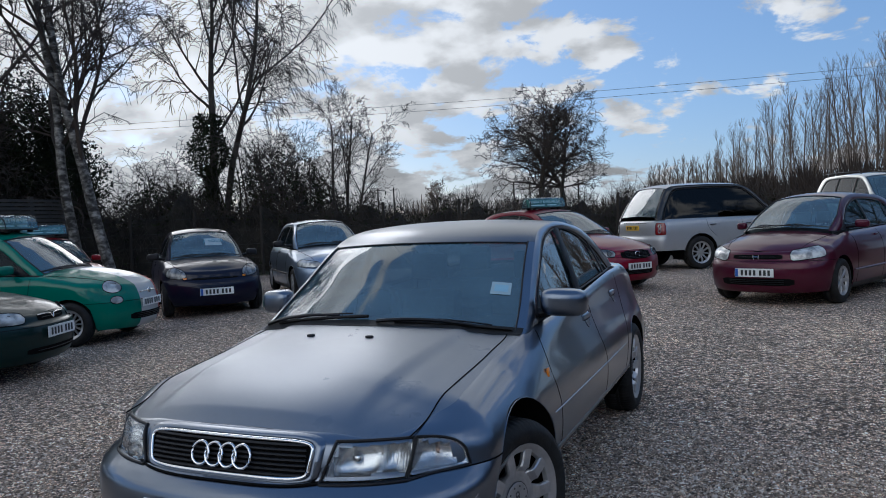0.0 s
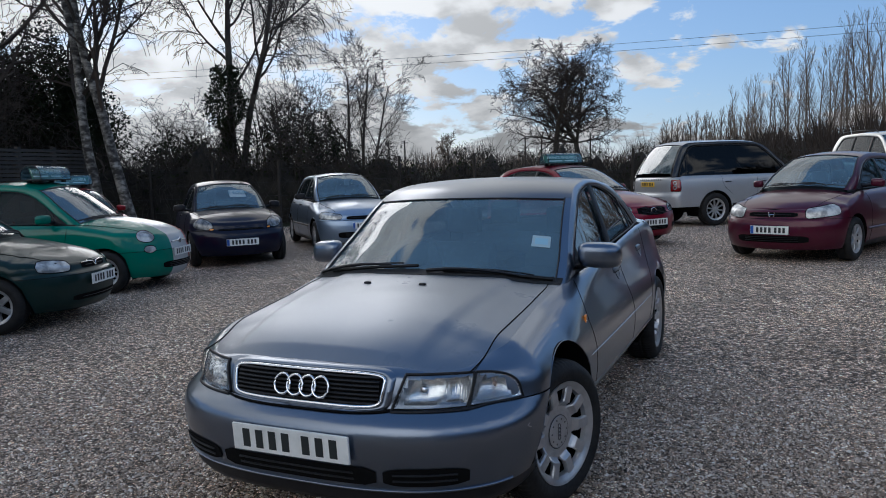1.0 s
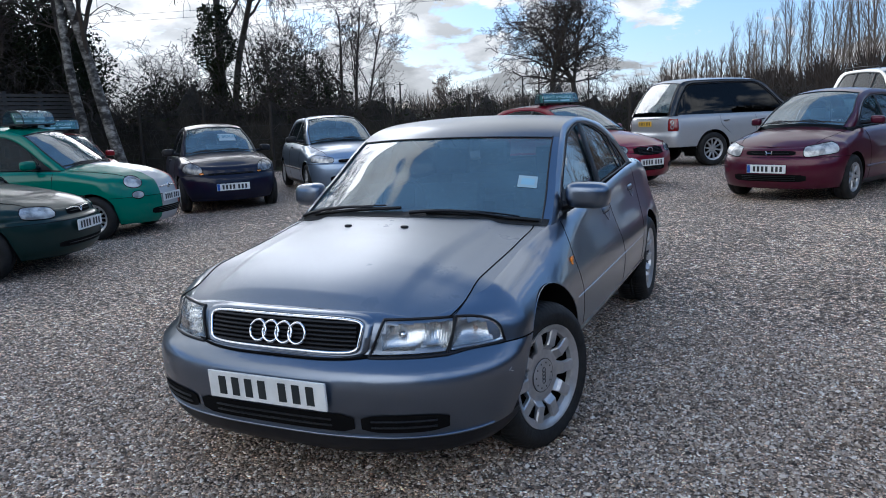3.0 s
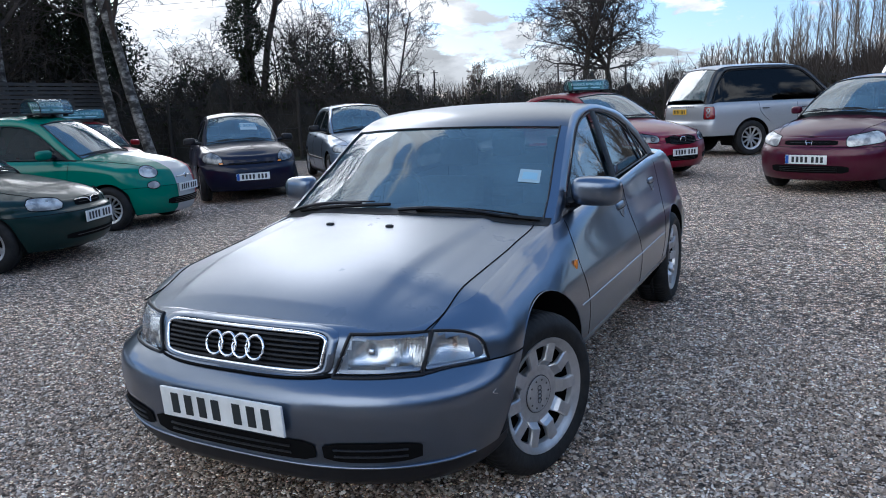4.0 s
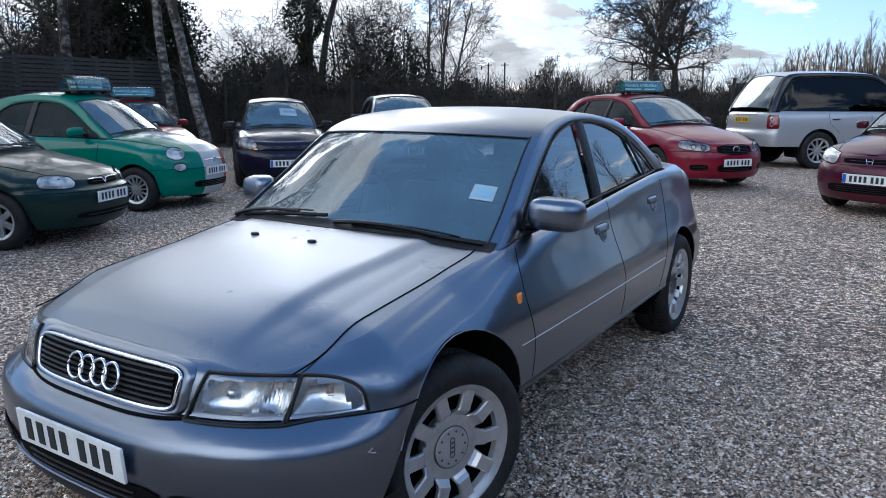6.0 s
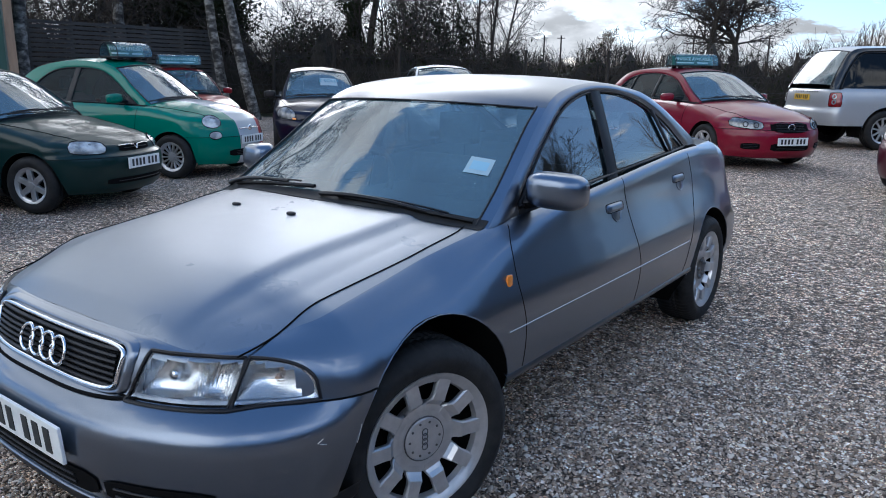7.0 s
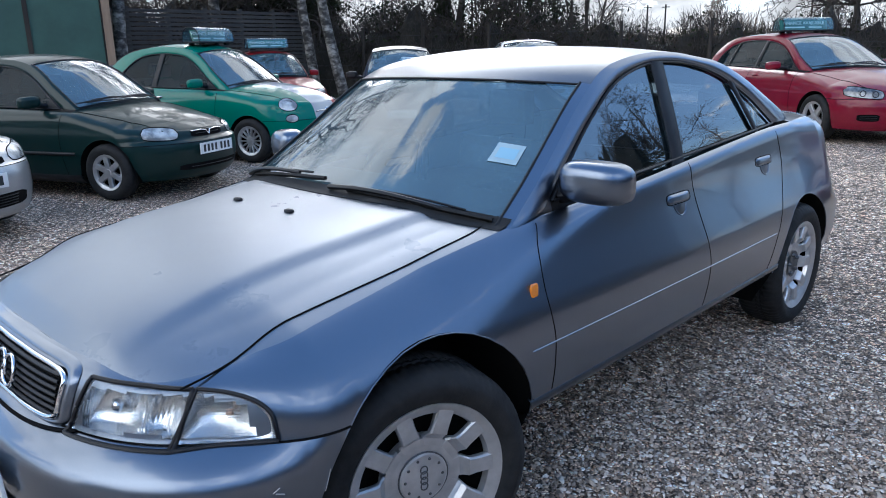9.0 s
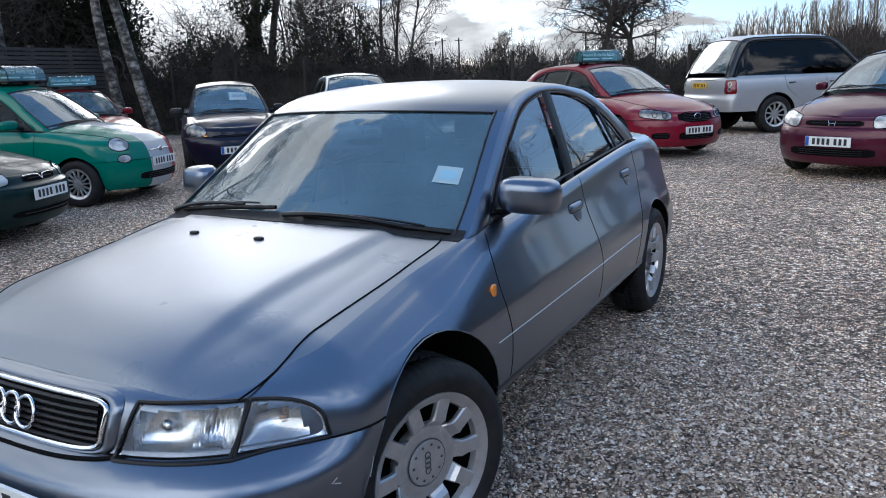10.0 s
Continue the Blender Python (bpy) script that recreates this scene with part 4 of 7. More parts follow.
        for s in range(1, nsl):
            z = z0 + (z1 - z0) * s / nsl
            p = surf(aa, z, 0.007)
            p[:, 0] *= np.sign(u)
            tube("slat", p[2:-2], 0.004, TRIM, ob, "", 5)
    # mirrors
    for sg in (1, -1):
        mx, my, mz = P["mirror"]
        rx_, ry2, rz_ = P.get("mirror_size", (0.105, 0.06, 0.068))
        pts = blob_points((0, 0, 0), (rx_, ry2, rz_), 0.55, 0.65)
        back_ = pts[..., 1] > 0.0
        pts[..., 1] = np.where(back_, pts[..., 1] * 0.45, pts[..., 1])
        pts[..., 1] += 0.25 * np.abs(pts[..., 0] + rx_)
        pts[..., 2] -= 0.06 * (pts[..., 0] + rx_)
        pts[..., 0] *= sg
        mir = sheet("door_mirror", pts + np.array([sg * mx, my, mz]), P.get("mirror_mat", paint), root, flip=sg < 0)
        bx_ = float(side_x(my, mz - 0.03))
        arm = np.array([(sg * (bx_ - 0.01), my - 0.01, mz - rz_ * 0.9), (sg * (bx_ + 0.03), my, mz - rz_ * 0.8), (sg * (mx - rx_ * 0.3), my + 0.01, mz - rz_ * 0.55)])
        tube("mirror_arm", smooth_line(arm, 8), 0.028, TRIM, mir)
    # handles
    for y, z in P.get("handles", []):
        for sg in (1, -1):
            c = surf(a_y(y), z, 0.0, sg)
            cup = blob_points((0, 0, 0), (0.006, 0.06, 0.028), 0.7, 0.7, 8, 14) + c
            hd = sheet("handle_recess", cup, GAP if P.get("dark_recess") else paint, root)
            bar = np.array([surf(a_y(y + d), z + 0.012, o, sg) for d, o in ((-0.075, 0.004), (-0.06, 0.018), (0, 0.021), (0.06, 0.018), (0.075, 0.004))])
            tube("door_handle", smooth_line(bar, 14), 0.010, P.get("handle_mat", paint), hd, "", 8)
    # wheels
    rim, tyre, cap, brake, spoke, n_sp, badge = P["wheel"]
    st = P.get("steer", 0.0)
    for ax, turn in ((0, st), (wb, 0.0)):
        for sg in (1, -1):
            w = link("wheel", rim, None, root)
            w.matrix_basis = pose(sg * P["track"], ax, tr, 0, 0, turn + (0 if sg > 0 else 180)) @ pose(0, 0, 0, 0 if (ax == 0 and sg > 0) else 17 * (ax + 1) + 40 * sg, 0, 0)
            bare = P.get("bare_hub") and ax > 0 and sg > 0
            for nm, me in (("tyre", tyre), ("shaded_brake_barrel", brake)) if bare else (("tyre", tyre), ("centre_cap", cap), ("shaded_brake_barrel", brake)):
                link(nm, me, None, w)
            if bare:
                # the centre cap is gone: open hub with its five bolts
                hx = P["bare_hub"]
                sheet("open_hub", lathe([(0.0005, hx + 0.002), (0.028, hx + 0.002), (0.031, hx + 0.004), (0.060, hx + 0.004), (0.068, hx + 0.006)], 32), DARK_ALLOY, w, "open wheel hub without its cap")
                for k in range(5):
                    sheet("wheel_bolt", lathe([(0.0003, hx + 0.018), (0.008, hx + 0.017), (0.010, hx + 0.004)], 8) + np.array([0, 0.048 * math.cos(k * 1.2566), 0.048 * math.sin(k * 1.2566)]), DARK_ALLOY, w)
            elif badge:
                link("cap_badge", badge, None, w, "dark rings and studs on the cap")
            for k in range(n_sp):
                link("spoke", spoke, None, w).matrix_basis = pose(0, 0, 0, 360 * k / n_sp)
    # cabin
    wy, wz = P["outer"][0][0], float(belt_z(P["outer"][0][0]))
    dh = P.get("dash_h", wz - 0.02)
    block("dashboard", (-0.62, wy + 0.02, dh - 0.28), (0.62, wy + 0.42, dh), DASH, root, "", 0.05)
    block("cabin_floor", (-0.68, wy, sill + 0.16), (0.68, P.get("cab_end", wb + 0.1), sill + 0.2), DASH, root, "", 0.0)
    sy = P.get("seat_y", 1.55)
    hh = P.get("seat_h", 1.0)
    for row, y in enumerate((sy, sy + 0.85)):
        for x in (-0.36, 0.36):
            seat = block("seat", (x - 0.25, y - 0.52, sill + 0.22), (x + 0.25, y, sill + 0.42), SEAT, root, "", 0.06)
            block("seat_back", (x - (0.24, 0.34)[row], y - 0.04, sill + 0.3), (x + (0.24, 0.34)[row], y + 0.12, hh - 0.1), SEAT, seat, "", 0.06, Matrix.Translation((0, y, sill + 0.3)) @ Matrix.Rotation(radians(-14), 4, "X") @ Matrix.Translation((0, -y, -sill - 0.3)))
            block("headrest", (x - 0.12, y + 0.12, hh - 0.06), (x + 0.12, y + 0.21, hh + 0.12), SEAT, seat, "", 0.04)
    ang = np.linspace(0, 2 * math.pi, 25)
    wc = np.array([-0.36, wy + 0.55, dh - 0.02])
    tube("steering_wheel", np.stack([wc[0] + 0.185 * np.cos(ang), wc[1] + 0.185 * np.sin(ang) * 0.45, wc[2] + 0.185 * np.sin(ang) * 0.88], 1), 0.016, DASH, root)
    # wipers
    for x0, x1, vv in P.get("wipers", []):
        s = np.linspace(0, 1, 14)
        wv = P.get("wiper_v", 0.028)
        w = tube("wiper", canopy(x0 + (x1 - x0) * s * 0.75, wv + (vv + 0.003) * s, P.get("wiper_h", 1.0) * (0.020 + 0.026 * np.sin(math.pi * s))), P.get("wiper_k", 0.6) * (0.0125 - 0.004 * s), TRIM, root, "", 6)
        tube("wiper_blade", canopy(x0 + (x1 - x0) * (0.14 + 0.86 * s), wv + 0.002 + vv * s, 0.010), P.get("wiper_k", 0.6) * 0.0105, RUBBER, w, "", 5)
        tube("wiper_bridge", canopy(x0 + (x1 - x0) * (0.26 + 0.6 * s), wv + 0.008 + vv * s, P.get("wiper_h", 1.0) * (0.018 + 0.012 * np.sin(math.pi * s))), 0.004, TRIM, w, "", 5)
    for z, off in P.get("side_strips", []):
        for sg in (1, -1):
            for ya, yb3 in (P.get("strip_span", (R + 0.02, wb - R2 - 0.02)),):
                yy = np.linspace(ya, yb3, 30)
                tube("rubbing_strip", np.array([surf(a_y(y), z, off, sg) for y in yy]), P.get("strip_r", 0.008), P.get("strip_mat", paint), root, "", 6)
    api = dict(root=root, surf=surf, a_x=a_x, a_y=a_y, a_rx=a_rx, canopy=canopy, bonnet_z=bonnet_z, side_line=side_line, lamp=lamp, y0=y0, y1=y1, side_x=side_x)
    if "plate" in P:
        z = P["plate"]
        c = surf(0.0, z, 0.012)
        number_plate(root, pose(c[0], c[1], z), P.get("band", False))
    return api


# ---- ground ----
def spot(az, d):
    """A place d metres off in the direction az (degrees) from the middle of the walk."""
    az = az - 0.025 * (144 - az)
    return np.array([1.75 + 0.97 * d * math.cos(radians(az)), -2.35 + 0.97 * d * math.sin(radians(az)), 0.0])


def spot9(az, d):
    """The same from the end of the walk."""
    return np.array([2.05 + 0.97 * d * math.cos(radians(az)), -1.2 + 0.97 * d * math.sin(radians(az)), 0.0])


def bank(x, y):
    """Height of the ground: a nearly level yard, a low bank under the hedge, fields that rise gently beyond."""
    x, y = np.asarray(x, float), np.asarray(y, float)
    rise = np.clip((0.35 * x + 0.9 * y - 1.8) / 4.2, 0, 1)
    s = np.clip((-0.47 * x + 0.883 * y - 18.5) / 3.0, 0, 1)
    far = np.clip(np.hypot(x, y) - 26, 0, 230)
    v = np.clip((y - 15.5) / 3.5, 0, 1) * np.clip((x - 2.0) / 3.0, 0, 1)
    s = s + 0.5 * v * v * (3 - 2 * v) * (1 - s)
    return 0.08 * rise * rise * (3 - 2 * rise) + 0.52 * s * s * (3 - 2 * s) + 0.011 * far


_r = np.concatenate([np.linspace(0.0, 34, 69)[1:], np.geomspace(38, 2500, 22)])
_t = np.linspace(0, 2 * math.pi, 145)
gx_, gy_ = _r[:, None] * np.cos(_t)[None], 4 + _r[:, None] * np.sin(_t)[None]
gz_ = bank(gx_, gy_) + 0.004 * np.sin(gx_ * 1.7) * np.cos(gy_ * 1.3) * np.clip((np.hypot(gx_, gy_ - 1.3) - 3.2) / 3, 0, 1)
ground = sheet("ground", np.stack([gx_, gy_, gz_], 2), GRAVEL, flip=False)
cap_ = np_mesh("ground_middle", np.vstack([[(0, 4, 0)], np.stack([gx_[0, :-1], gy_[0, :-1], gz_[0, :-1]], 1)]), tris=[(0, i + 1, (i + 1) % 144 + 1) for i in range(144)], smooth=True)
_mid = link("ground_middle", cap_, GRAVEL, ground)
tagged(ground, "brown and grey gravel yard edged with rough grass", "ground", kind="structure")

# loose stones where the camera passes
rng = np.random.default_rng(4)
N = 140000
px = rng.uniform(-3.4, 4.8, N * 4)
py = rng.uniform(-2.4, 5.2, N * 4)
dist = np.hypot(px - 1.6, py + 0.7)
keep = rng.random(N * 4) < np.clip(1.35 - dist / 4.4, 0.0, 1.0) ** 1.2
keep &= ~((np.abs(px) < 0.45) & (py > -0.2) & (py < 3.2)) & ~((px < -0.5) & (py > 0.9))
px, py = px[keep][:N], py[keep][:N]
n = len(px)
# a pebble: rim and a short ridge
k5 = np.arange(5) * 2 * math.pi / 5
dome = np.concatenate([np.stack([np.cos(k5), np.sin(k5), np.full(5, -0.1)], 1), [(0.34, 0.2, 0.85), (-0.36, -0.15, 0.8)]])
domef = np.array([(0, 1, 5), (1, 2, 5), (2, 3, 6), (3, 4, 6), (4, 0, 5), (2, 6, 5), (4, 5, 6)])
size = rng.gamma(9, 0.0058 / 9, n).clip(0.003, 0.012)
shape = dome[None] * (1 + rng.normal(0, 0.15, (n, 7, 1)))
shape = shape * size[:, None, None] * np.stack([rng.uniform(1.0, 1.7, n), rng.uniform(0.6, 0.95, n), rng.uniform(0.75, 1.3, n)], 1)[:, None]
yaw, tip = rng.uniform(0, 6.28, n), rng.normal(0, 0.5, n)
cx, sx = np.cos(tip)[:, None], np.sin(tip)[:, None]
x, y, z = shape[..., 0], shape[..., 1] * cx - shape[..., 2] * sx, shape[..., 1] * sx + shape[..., 2] * cx
cz, sz = np.cos(yaw)[:, None], np.sin(yaw)[:, None]
stones = np.stack([x * cz - y * sz + px[:, None], x * sz + y * cz + py[:, None], z + (size * rng.uniform(0.0, 0.9, n))[:, None]], 2)
gravel_me = np_mesh("gravel_stones", stones.reshape(-1, 3), tris=(domef[None] + (np.arange(n) * 7)[:, None, None]).reshape(-1, 3), smooth=True)
tagged(link("gravel_stones", gravel_me, STONE), "loose grey, brown and white gravel stones", "gravel", kind="stuff")


# ---- trees, hedge and fences ----
def seg_mesh(name, segs, sides):
    """Tapered rods: rows of start, end and the two radii."""
    s = np.asarray(segs, float)
    p0, p1, r0, r1 = s[:, 0:3], s[:, 3:6], s[:, 6], s[:, 7]
    d = p1 - p0
    d /= np.linalg.norm(d, axis=1)[:, None] + 1e-9
    up = np.where(np.abs(d[:, 2:3]) > 0.9, np.array([[1.0, 0, 0]]), np.array([[0, 0, 1.0]]))
    a = np.cross(d, up)
    a /= np.linalg.norm(a, axis=1)[:, None] + 1e-9
    b = np.cross(d, a)
    ang = np.arange(sides) * 2 * math.pi / sides
    ring = a[:, None] * np.cos(ang)[None, :, None] + b[:, None] * np.sin(ang)[None, :, None]
    v = np.concatenate([p0[:, None] + ring * r0[:, None, None], (p1 + d * r1[:, None] * 0.5)[:, None] + ring * r1[:, None, None]], 1)
    k = np.arange(sides)
    q = np.stack([k, (k + 1) % sides, sides + (k + 1) % sides, sides + k], 1)
    quads = (q[None] + (np.arange(len(s)) * 2 * sides)[:, None, None]).reshape(-1, 4)
    return np_mesh(name, v.reshape(-1, 3), quads, smooth=sides > 4)


def leaf_mesh(name, centres, size, rng):
    """Small leaf sprays, each a bent pair of faces."""
    n = len(centres)
    a = rng.normal(0, 1, (n, 3))
    a /= np.linalg.norm(a, axis=1)[:, None]
    b = np.cross(a, rng.normal(0, 1, (n, 3)))
    b /= np.linalg.norm(b, axis=1)[:, None] + 1e-9
    c = np.cross(a, b)
    s = size * rng.uniform(0.5, 1.4, n)[:, None]
    v = np.stack([centres - a * s, centres + b * s * 0.5 + c * s * 0.15, centres + a * s, centres - b * s * 0.5 + c * s * 0.15], 1)
    k = np.arange(n)[:, None] * 4
    return np_mesh(name, v.reshape(-1, 3), tris=np.concatenate([k + np.array([[0, 1, 2]]), k + np.array([[0, 2, 3]])]))


def grow(rng, segs, p, d, length, r, lev, spec):
    """Adds a limb and, from it, its branches, down to twigs."""
    n = max(3, int(length / spec["step"][lev]))
    d = np.array(d, float)
    p = np.array(p, float)
    last = lev == len(spec["kids"])
    for i in range(n):
        d = d + rng.normal(0, spec["wander"][lev], 3)
        d[2] += spec["up"][lev]
        d /= np.linalg.norm(d)
        q = p + d * length / n
        ra, rb = r * (1 - 0.72 * i / n), r * (1 - 0.72 * (i + 1) / n)
        segs[min(lev, 3)].append((*p, *q, max(ra, spec["thin"]), max(rb, spec["thin"] * 0.8)))
        p = q
        if not last and (i + 1) / n > spec["bare"][lev]:
            want = spec["kids"][lev] / (n * (1 - spec["bare"][lev]))
            for _ in range(int(want) + (rng.random() < want % 1)):
                side = np.cross(d, rng.normal(0, 1, 3))
                side /= np.linalg.norm(side) + 1e-9
                ang = radians(spec["angle"][lev]) * rng.uniform(0.7, 1.25)
                grow(rng, segs, p, d * math.cos(ang) + side * math.sin(ang), length * spec["ratio"][lev] * rng.uniform(0.6, 1.15) * (1.15 - 0.6 * i / n), rb * spec["thick"], lev + 1, spec)


def make_tree(name, label, places, seed, spec, bark=None, twig=None, group="", leaves=None, leaf=None):
    """A bare tree; places: rows of foot, lean, length and girth for each stem."""
    rng = np.random.default_rng(seed)
    segs = [[], [], [], []]
    done = 0
    base = np.array(places[0][0], float)
    root = tagged(new(name), label, "tree", group)
    root.matrix_basis = Matrix.Translation(base)
    for foot, lean, length, girth in places:
        grow(rng, segs, np.array(foot, float) - base - np.array([0, 0, 0.25]), lean, length, girth, 0, spec)
        link("trunk", seg_mesh("trunk", segs[0][done:], 10), bark or BARK, root)
        done = len(segs[0])
    link("crown", seg_mesh("crown", segs[1] + segs[2] + segs[3], 3), twig or TWIG, root)
    if leaves is not None:
        c, sz = leaves(rng)
        link("foliage", leaf_mesh("foliage", c, sz, rng), leaf or LEAF, root, "dry brown leaves" if leaf else "dark evergreen foliage")
    return root


def on_ground(az, d):
    p = spot(az, d)
    p[2] = float(bank(p[0], p[1]))
    return p


BIRCH_SPEC = dict(step=(0.5, 0.4, 0.3, 0.22, 0.2), wander=(0.035, 0.09, 0.12, 0.13, 0.12), up=(0.008, 0.07, 0.03, -0.02, -0.10), kids=(13, 7, 6, 4), bare=(0.24, 0.2, 0.15, 0.1), angle=(42, 42, 45, 45), ratio=(0.42, 0.48, 0.5, 0.6), thick=0.6, thin=0.0085)
WEEP_SPEC = dict(BIRCH_SPEC, up=(0.03, 0.10, 0.0, -0.16, -0.35), kids=(9, 8, 6, 4), bare=(0.42, 0.25, 0.15, 0.1), angle=(46, 45, 50, 40), ratio=(0.62, 0.45, 0.5, 0.8))
THORN_SPEC = dict(step=(0.35, 0.3, 0.26, 0.24, 0.24), wander=(0.09, 0.16, 0.18, 0.2, 0.2), up=(0.05, 0.07, 0.03, 0.0, -0.03), kids=(9, 7, 6, 2), bare=(0.34, 0.18, 0.12, 0.1), angle=(52, 50, 50, 55), ratio=(0.60, 0.5, 0.5, 0.55), thick=0.6, thin=0.0068)
THIN_SPEC = dict(BIRCH_SPEC, thin=0.005, kids=(9, 6, 5, 3), bare=(0.25, 0.2, 0.15, 0.1), angle=(38, 40, 42, 45), up=(0.03, 0.05, 0.03, 0.0, 0.0))

b1, b2 = on_ground(138.6, 21.9), on_ground(140.6, 22.2)
make_tree("birch_tree", "leaning birch with pale peeling bark and bare twigs", [(b1, (-0.15, -0.19, 1.0), 12.0, 0.155)], 11, BIRCH_SPEC, BIRCH, group="bare birches")
make_tree("birch_tree", "forked bare birch with dark grey trunk", [(b2, (-0.10, -0.14, 1.0), 11.5, 0.145)], 12, BIRCH_SPEC, BIRCH, group="bare birches")
b3 = spot9(150.0, 23)
make_tree("birch_tree", "bare birch with mottled pale trunk", [(b3, (-0.05, -0.06, 1.0), 11.0, 0.17)], 13, BIRCH_SPEC, BIRCH, group="bare birches")
b4 = spot9(156.5, 17.5)
make_tree("birch_tree", "bare birch beside the green shed", [(b4, (-0.03, -0.02, 1.0), 10.0, 0.15)], 14, BIRCH_SPEC, BIRCH, group="bare birches")


def ivy(base_h, top_h, rad, count, size=0.09):
    def make(rng):
        z = rng.uniform(base_h, top_h, count)
        a = rng.uniform(0, 2 * math.pi, count)
        bulge = 0.55 + 0.35 * np.sin(z * 1.9 + 1) + 0.25 * np.sin(z * 4.3) + 0.2 * np.sin(a * 3 + z)
        r = rad * bulge.clip(0.3, 1.3) * rng.uniform(0.25, 1.0, count) ** 0.5
        return np.stack([r * np.cos(a), r * np.sin(a), z], 1), size
    return make


make_tree("weeping_birch_tree", "large ivy-clad birch with long hanging bare twigs", [(on_ground(131.8, 24.5), (-0.03, 0.0, 1.0), 8.6, 0.17), (on_ground(131.5, 24.7), (0.10, 0.10, 1.0), 9.5, 0.13)], 21, WEEP_SPEC, BARK, leaves=ivy(0.2, 4.6, 0.7, 9000, 0.05))
make_tree("young_tree", "slender many-stemmed bare tree by the hedge", [(on_ground(122.4, 25), (-0.10, -0.12, 1), 4.4, 0.07), (on_ground(122.1, 25), (0.03, 0.02, 1), 4.7, 0.07), (on_ground(121.8, 25), (0.20, 0.16, 1), 4.1, 0.06)], 31, THIN_SPEC, BARK)
make_tree("hawthorn_tree", "broad bare thorn tree with a tangled rounded crown", [(on_ground(106.5, 28), (-0.05, -0.02, 1.0), 4.7, 0.15), (on_ground(105.6, 28), (0.07, 0.02, 1.0), 4.7, 0.13), (on_ground(106.0, 28.2), (0.01, 0.02, 1.0), 4.2, 0.10)], 41, dict(THORN_SPEC, kids=(15, 9, 6, 2), bare=(0.46, 0.14, 0.1, 0.1), angle=(54, 50, 50, 55), up=(0.04, 0.04, 0.0, -0.03, -0.06), ratio=(0.58, 0.5, 0.5, 0.55)), BARK)
SHRUB_SPEC = dict(THORN_SPEC, kids=(7, 5, 4), step=(0.3, 0.25, 0.24, 0.24), bare=(0.1, 0.1, 0.1), ratio=(0.6, 0.5, 0.5), angle=(45, 50, 50), up=(0.03, 0.02, 0.0, 0.0), wander=(0.12, 0.18, 0.2, 0.2))


def scrub(w, h, count, size=0.06):
    def make(rng):
        p = rng.normal(0, 1, (count, 3))
        p /= np.linalg.norm(p, axis=1)[:, None]
        p *= rng.uniform(0.3, 1, count)[:, None] ** 0.5
        lump = 0.75 + 0.3 * np.sin(p[:, 0] * 5 + 2 * p[:, 2]) * np.cos(p[:, 1] * 4)
        return np.stack([p[:, 0] * w * lump, p[:, 1] * w * lump, h * 0.5 + p[:, 2] * h * 0.5 * lump], 1), size
    return make


for i, (az, d, h, w) in enumerate([(134.6, 25.5, 2.9, 0), (129.0, 24.5, 3.9, 0), (127.2, 25, 4.0, 0), (125.4, 25, 3.4, 0), (136.5, 26, 3.0, 0), (124.0, 26, 2.6, 0)]):
    f = on_ground(az, d)
    make_tree("bush", "tangled dark bush with a few evergreen leaves", [(f + np.array([0.25 * math.cos(k * 1.3), 0.25 * math.sin(k * 1.3), 0]), (0.35 * math.cos(k * 1.3), 0.35 * math.sin(k * 1.3), 1), h, 0.045) for k in range(5)], 50 + i, SHRUB_SPEC, TWIG, group="bushes along the hedge", leaves=scrub(1.25, h * 0.95, 1500))
for i, (az, d, h, w) in enumerate([(148.6, 24, 5.0, 1.9), (151.6, 24, 5.0, 1.9), (154.8, 24, 4.8, 1.9)]):
    f = on_ground(az, d)
    make_tree("thicket_tree", "dense brown winter thicket behind the fence", [(f + np.array([0.4 * math.cos(k * 1.6), 0.4 * math.sin(k * 1.6), 0]), (0.3 * math.cos(k * 1.6), 0.3 * math.sin(k * 1.6), 1), h, 0.06) for k in range(4)], 60 + i, dict(SHRUB_SPEC, kids=(10, 7, 4)), BARK, group="brown thicket", leaves=scrub(w, h * 0.8, 2500, 0.04), leaf=DRY_LEAF)
for i, (az, d, h, w) in enumerate([(141.4, 26.5, 4.9, 1.6), (143.4, 26.5, 6.4, 2.0), (146.2, 26.5, 6.2, 2.1)]):
    make_tree("evergreen_tree", "dense dark evergreen tree behind the fence", [(on_ground(az, d), (0, 0, 1), h, 0.14)], 65 + i, dict(SHRUB_SPEC, kids=(16, 6), bare=(0.08, 0.1), up=(0.0, 0.0, 0.0)), BARK, group="dark evergreens", leaves=scrub(w, h, 13000, 0.065))
# trees on the open side of the yard, seen in the windows
for i, (az, d, h) in enumerate([(71, 23, 6.4), (66, 22, 5.8), (57, 23, 5.2), (43, 21, 5.0), (30, 24, 5.0), (14, 22, 5.0)]):
    make_tree("bare_tree", "broad bare tree at the yard's far side", [(on_ground(az, d), (0.05, 0, 1), h, 0.085)], 70 + i, dict(BIRCH_SPEC, kids=(15, 9, 6) if i < 4 else (10, 5, 4), thin=0.007, bare=(0.16, 0.15, 0.1), angle=(50, 45, 45)), BARK, group="bare trees round the yard")


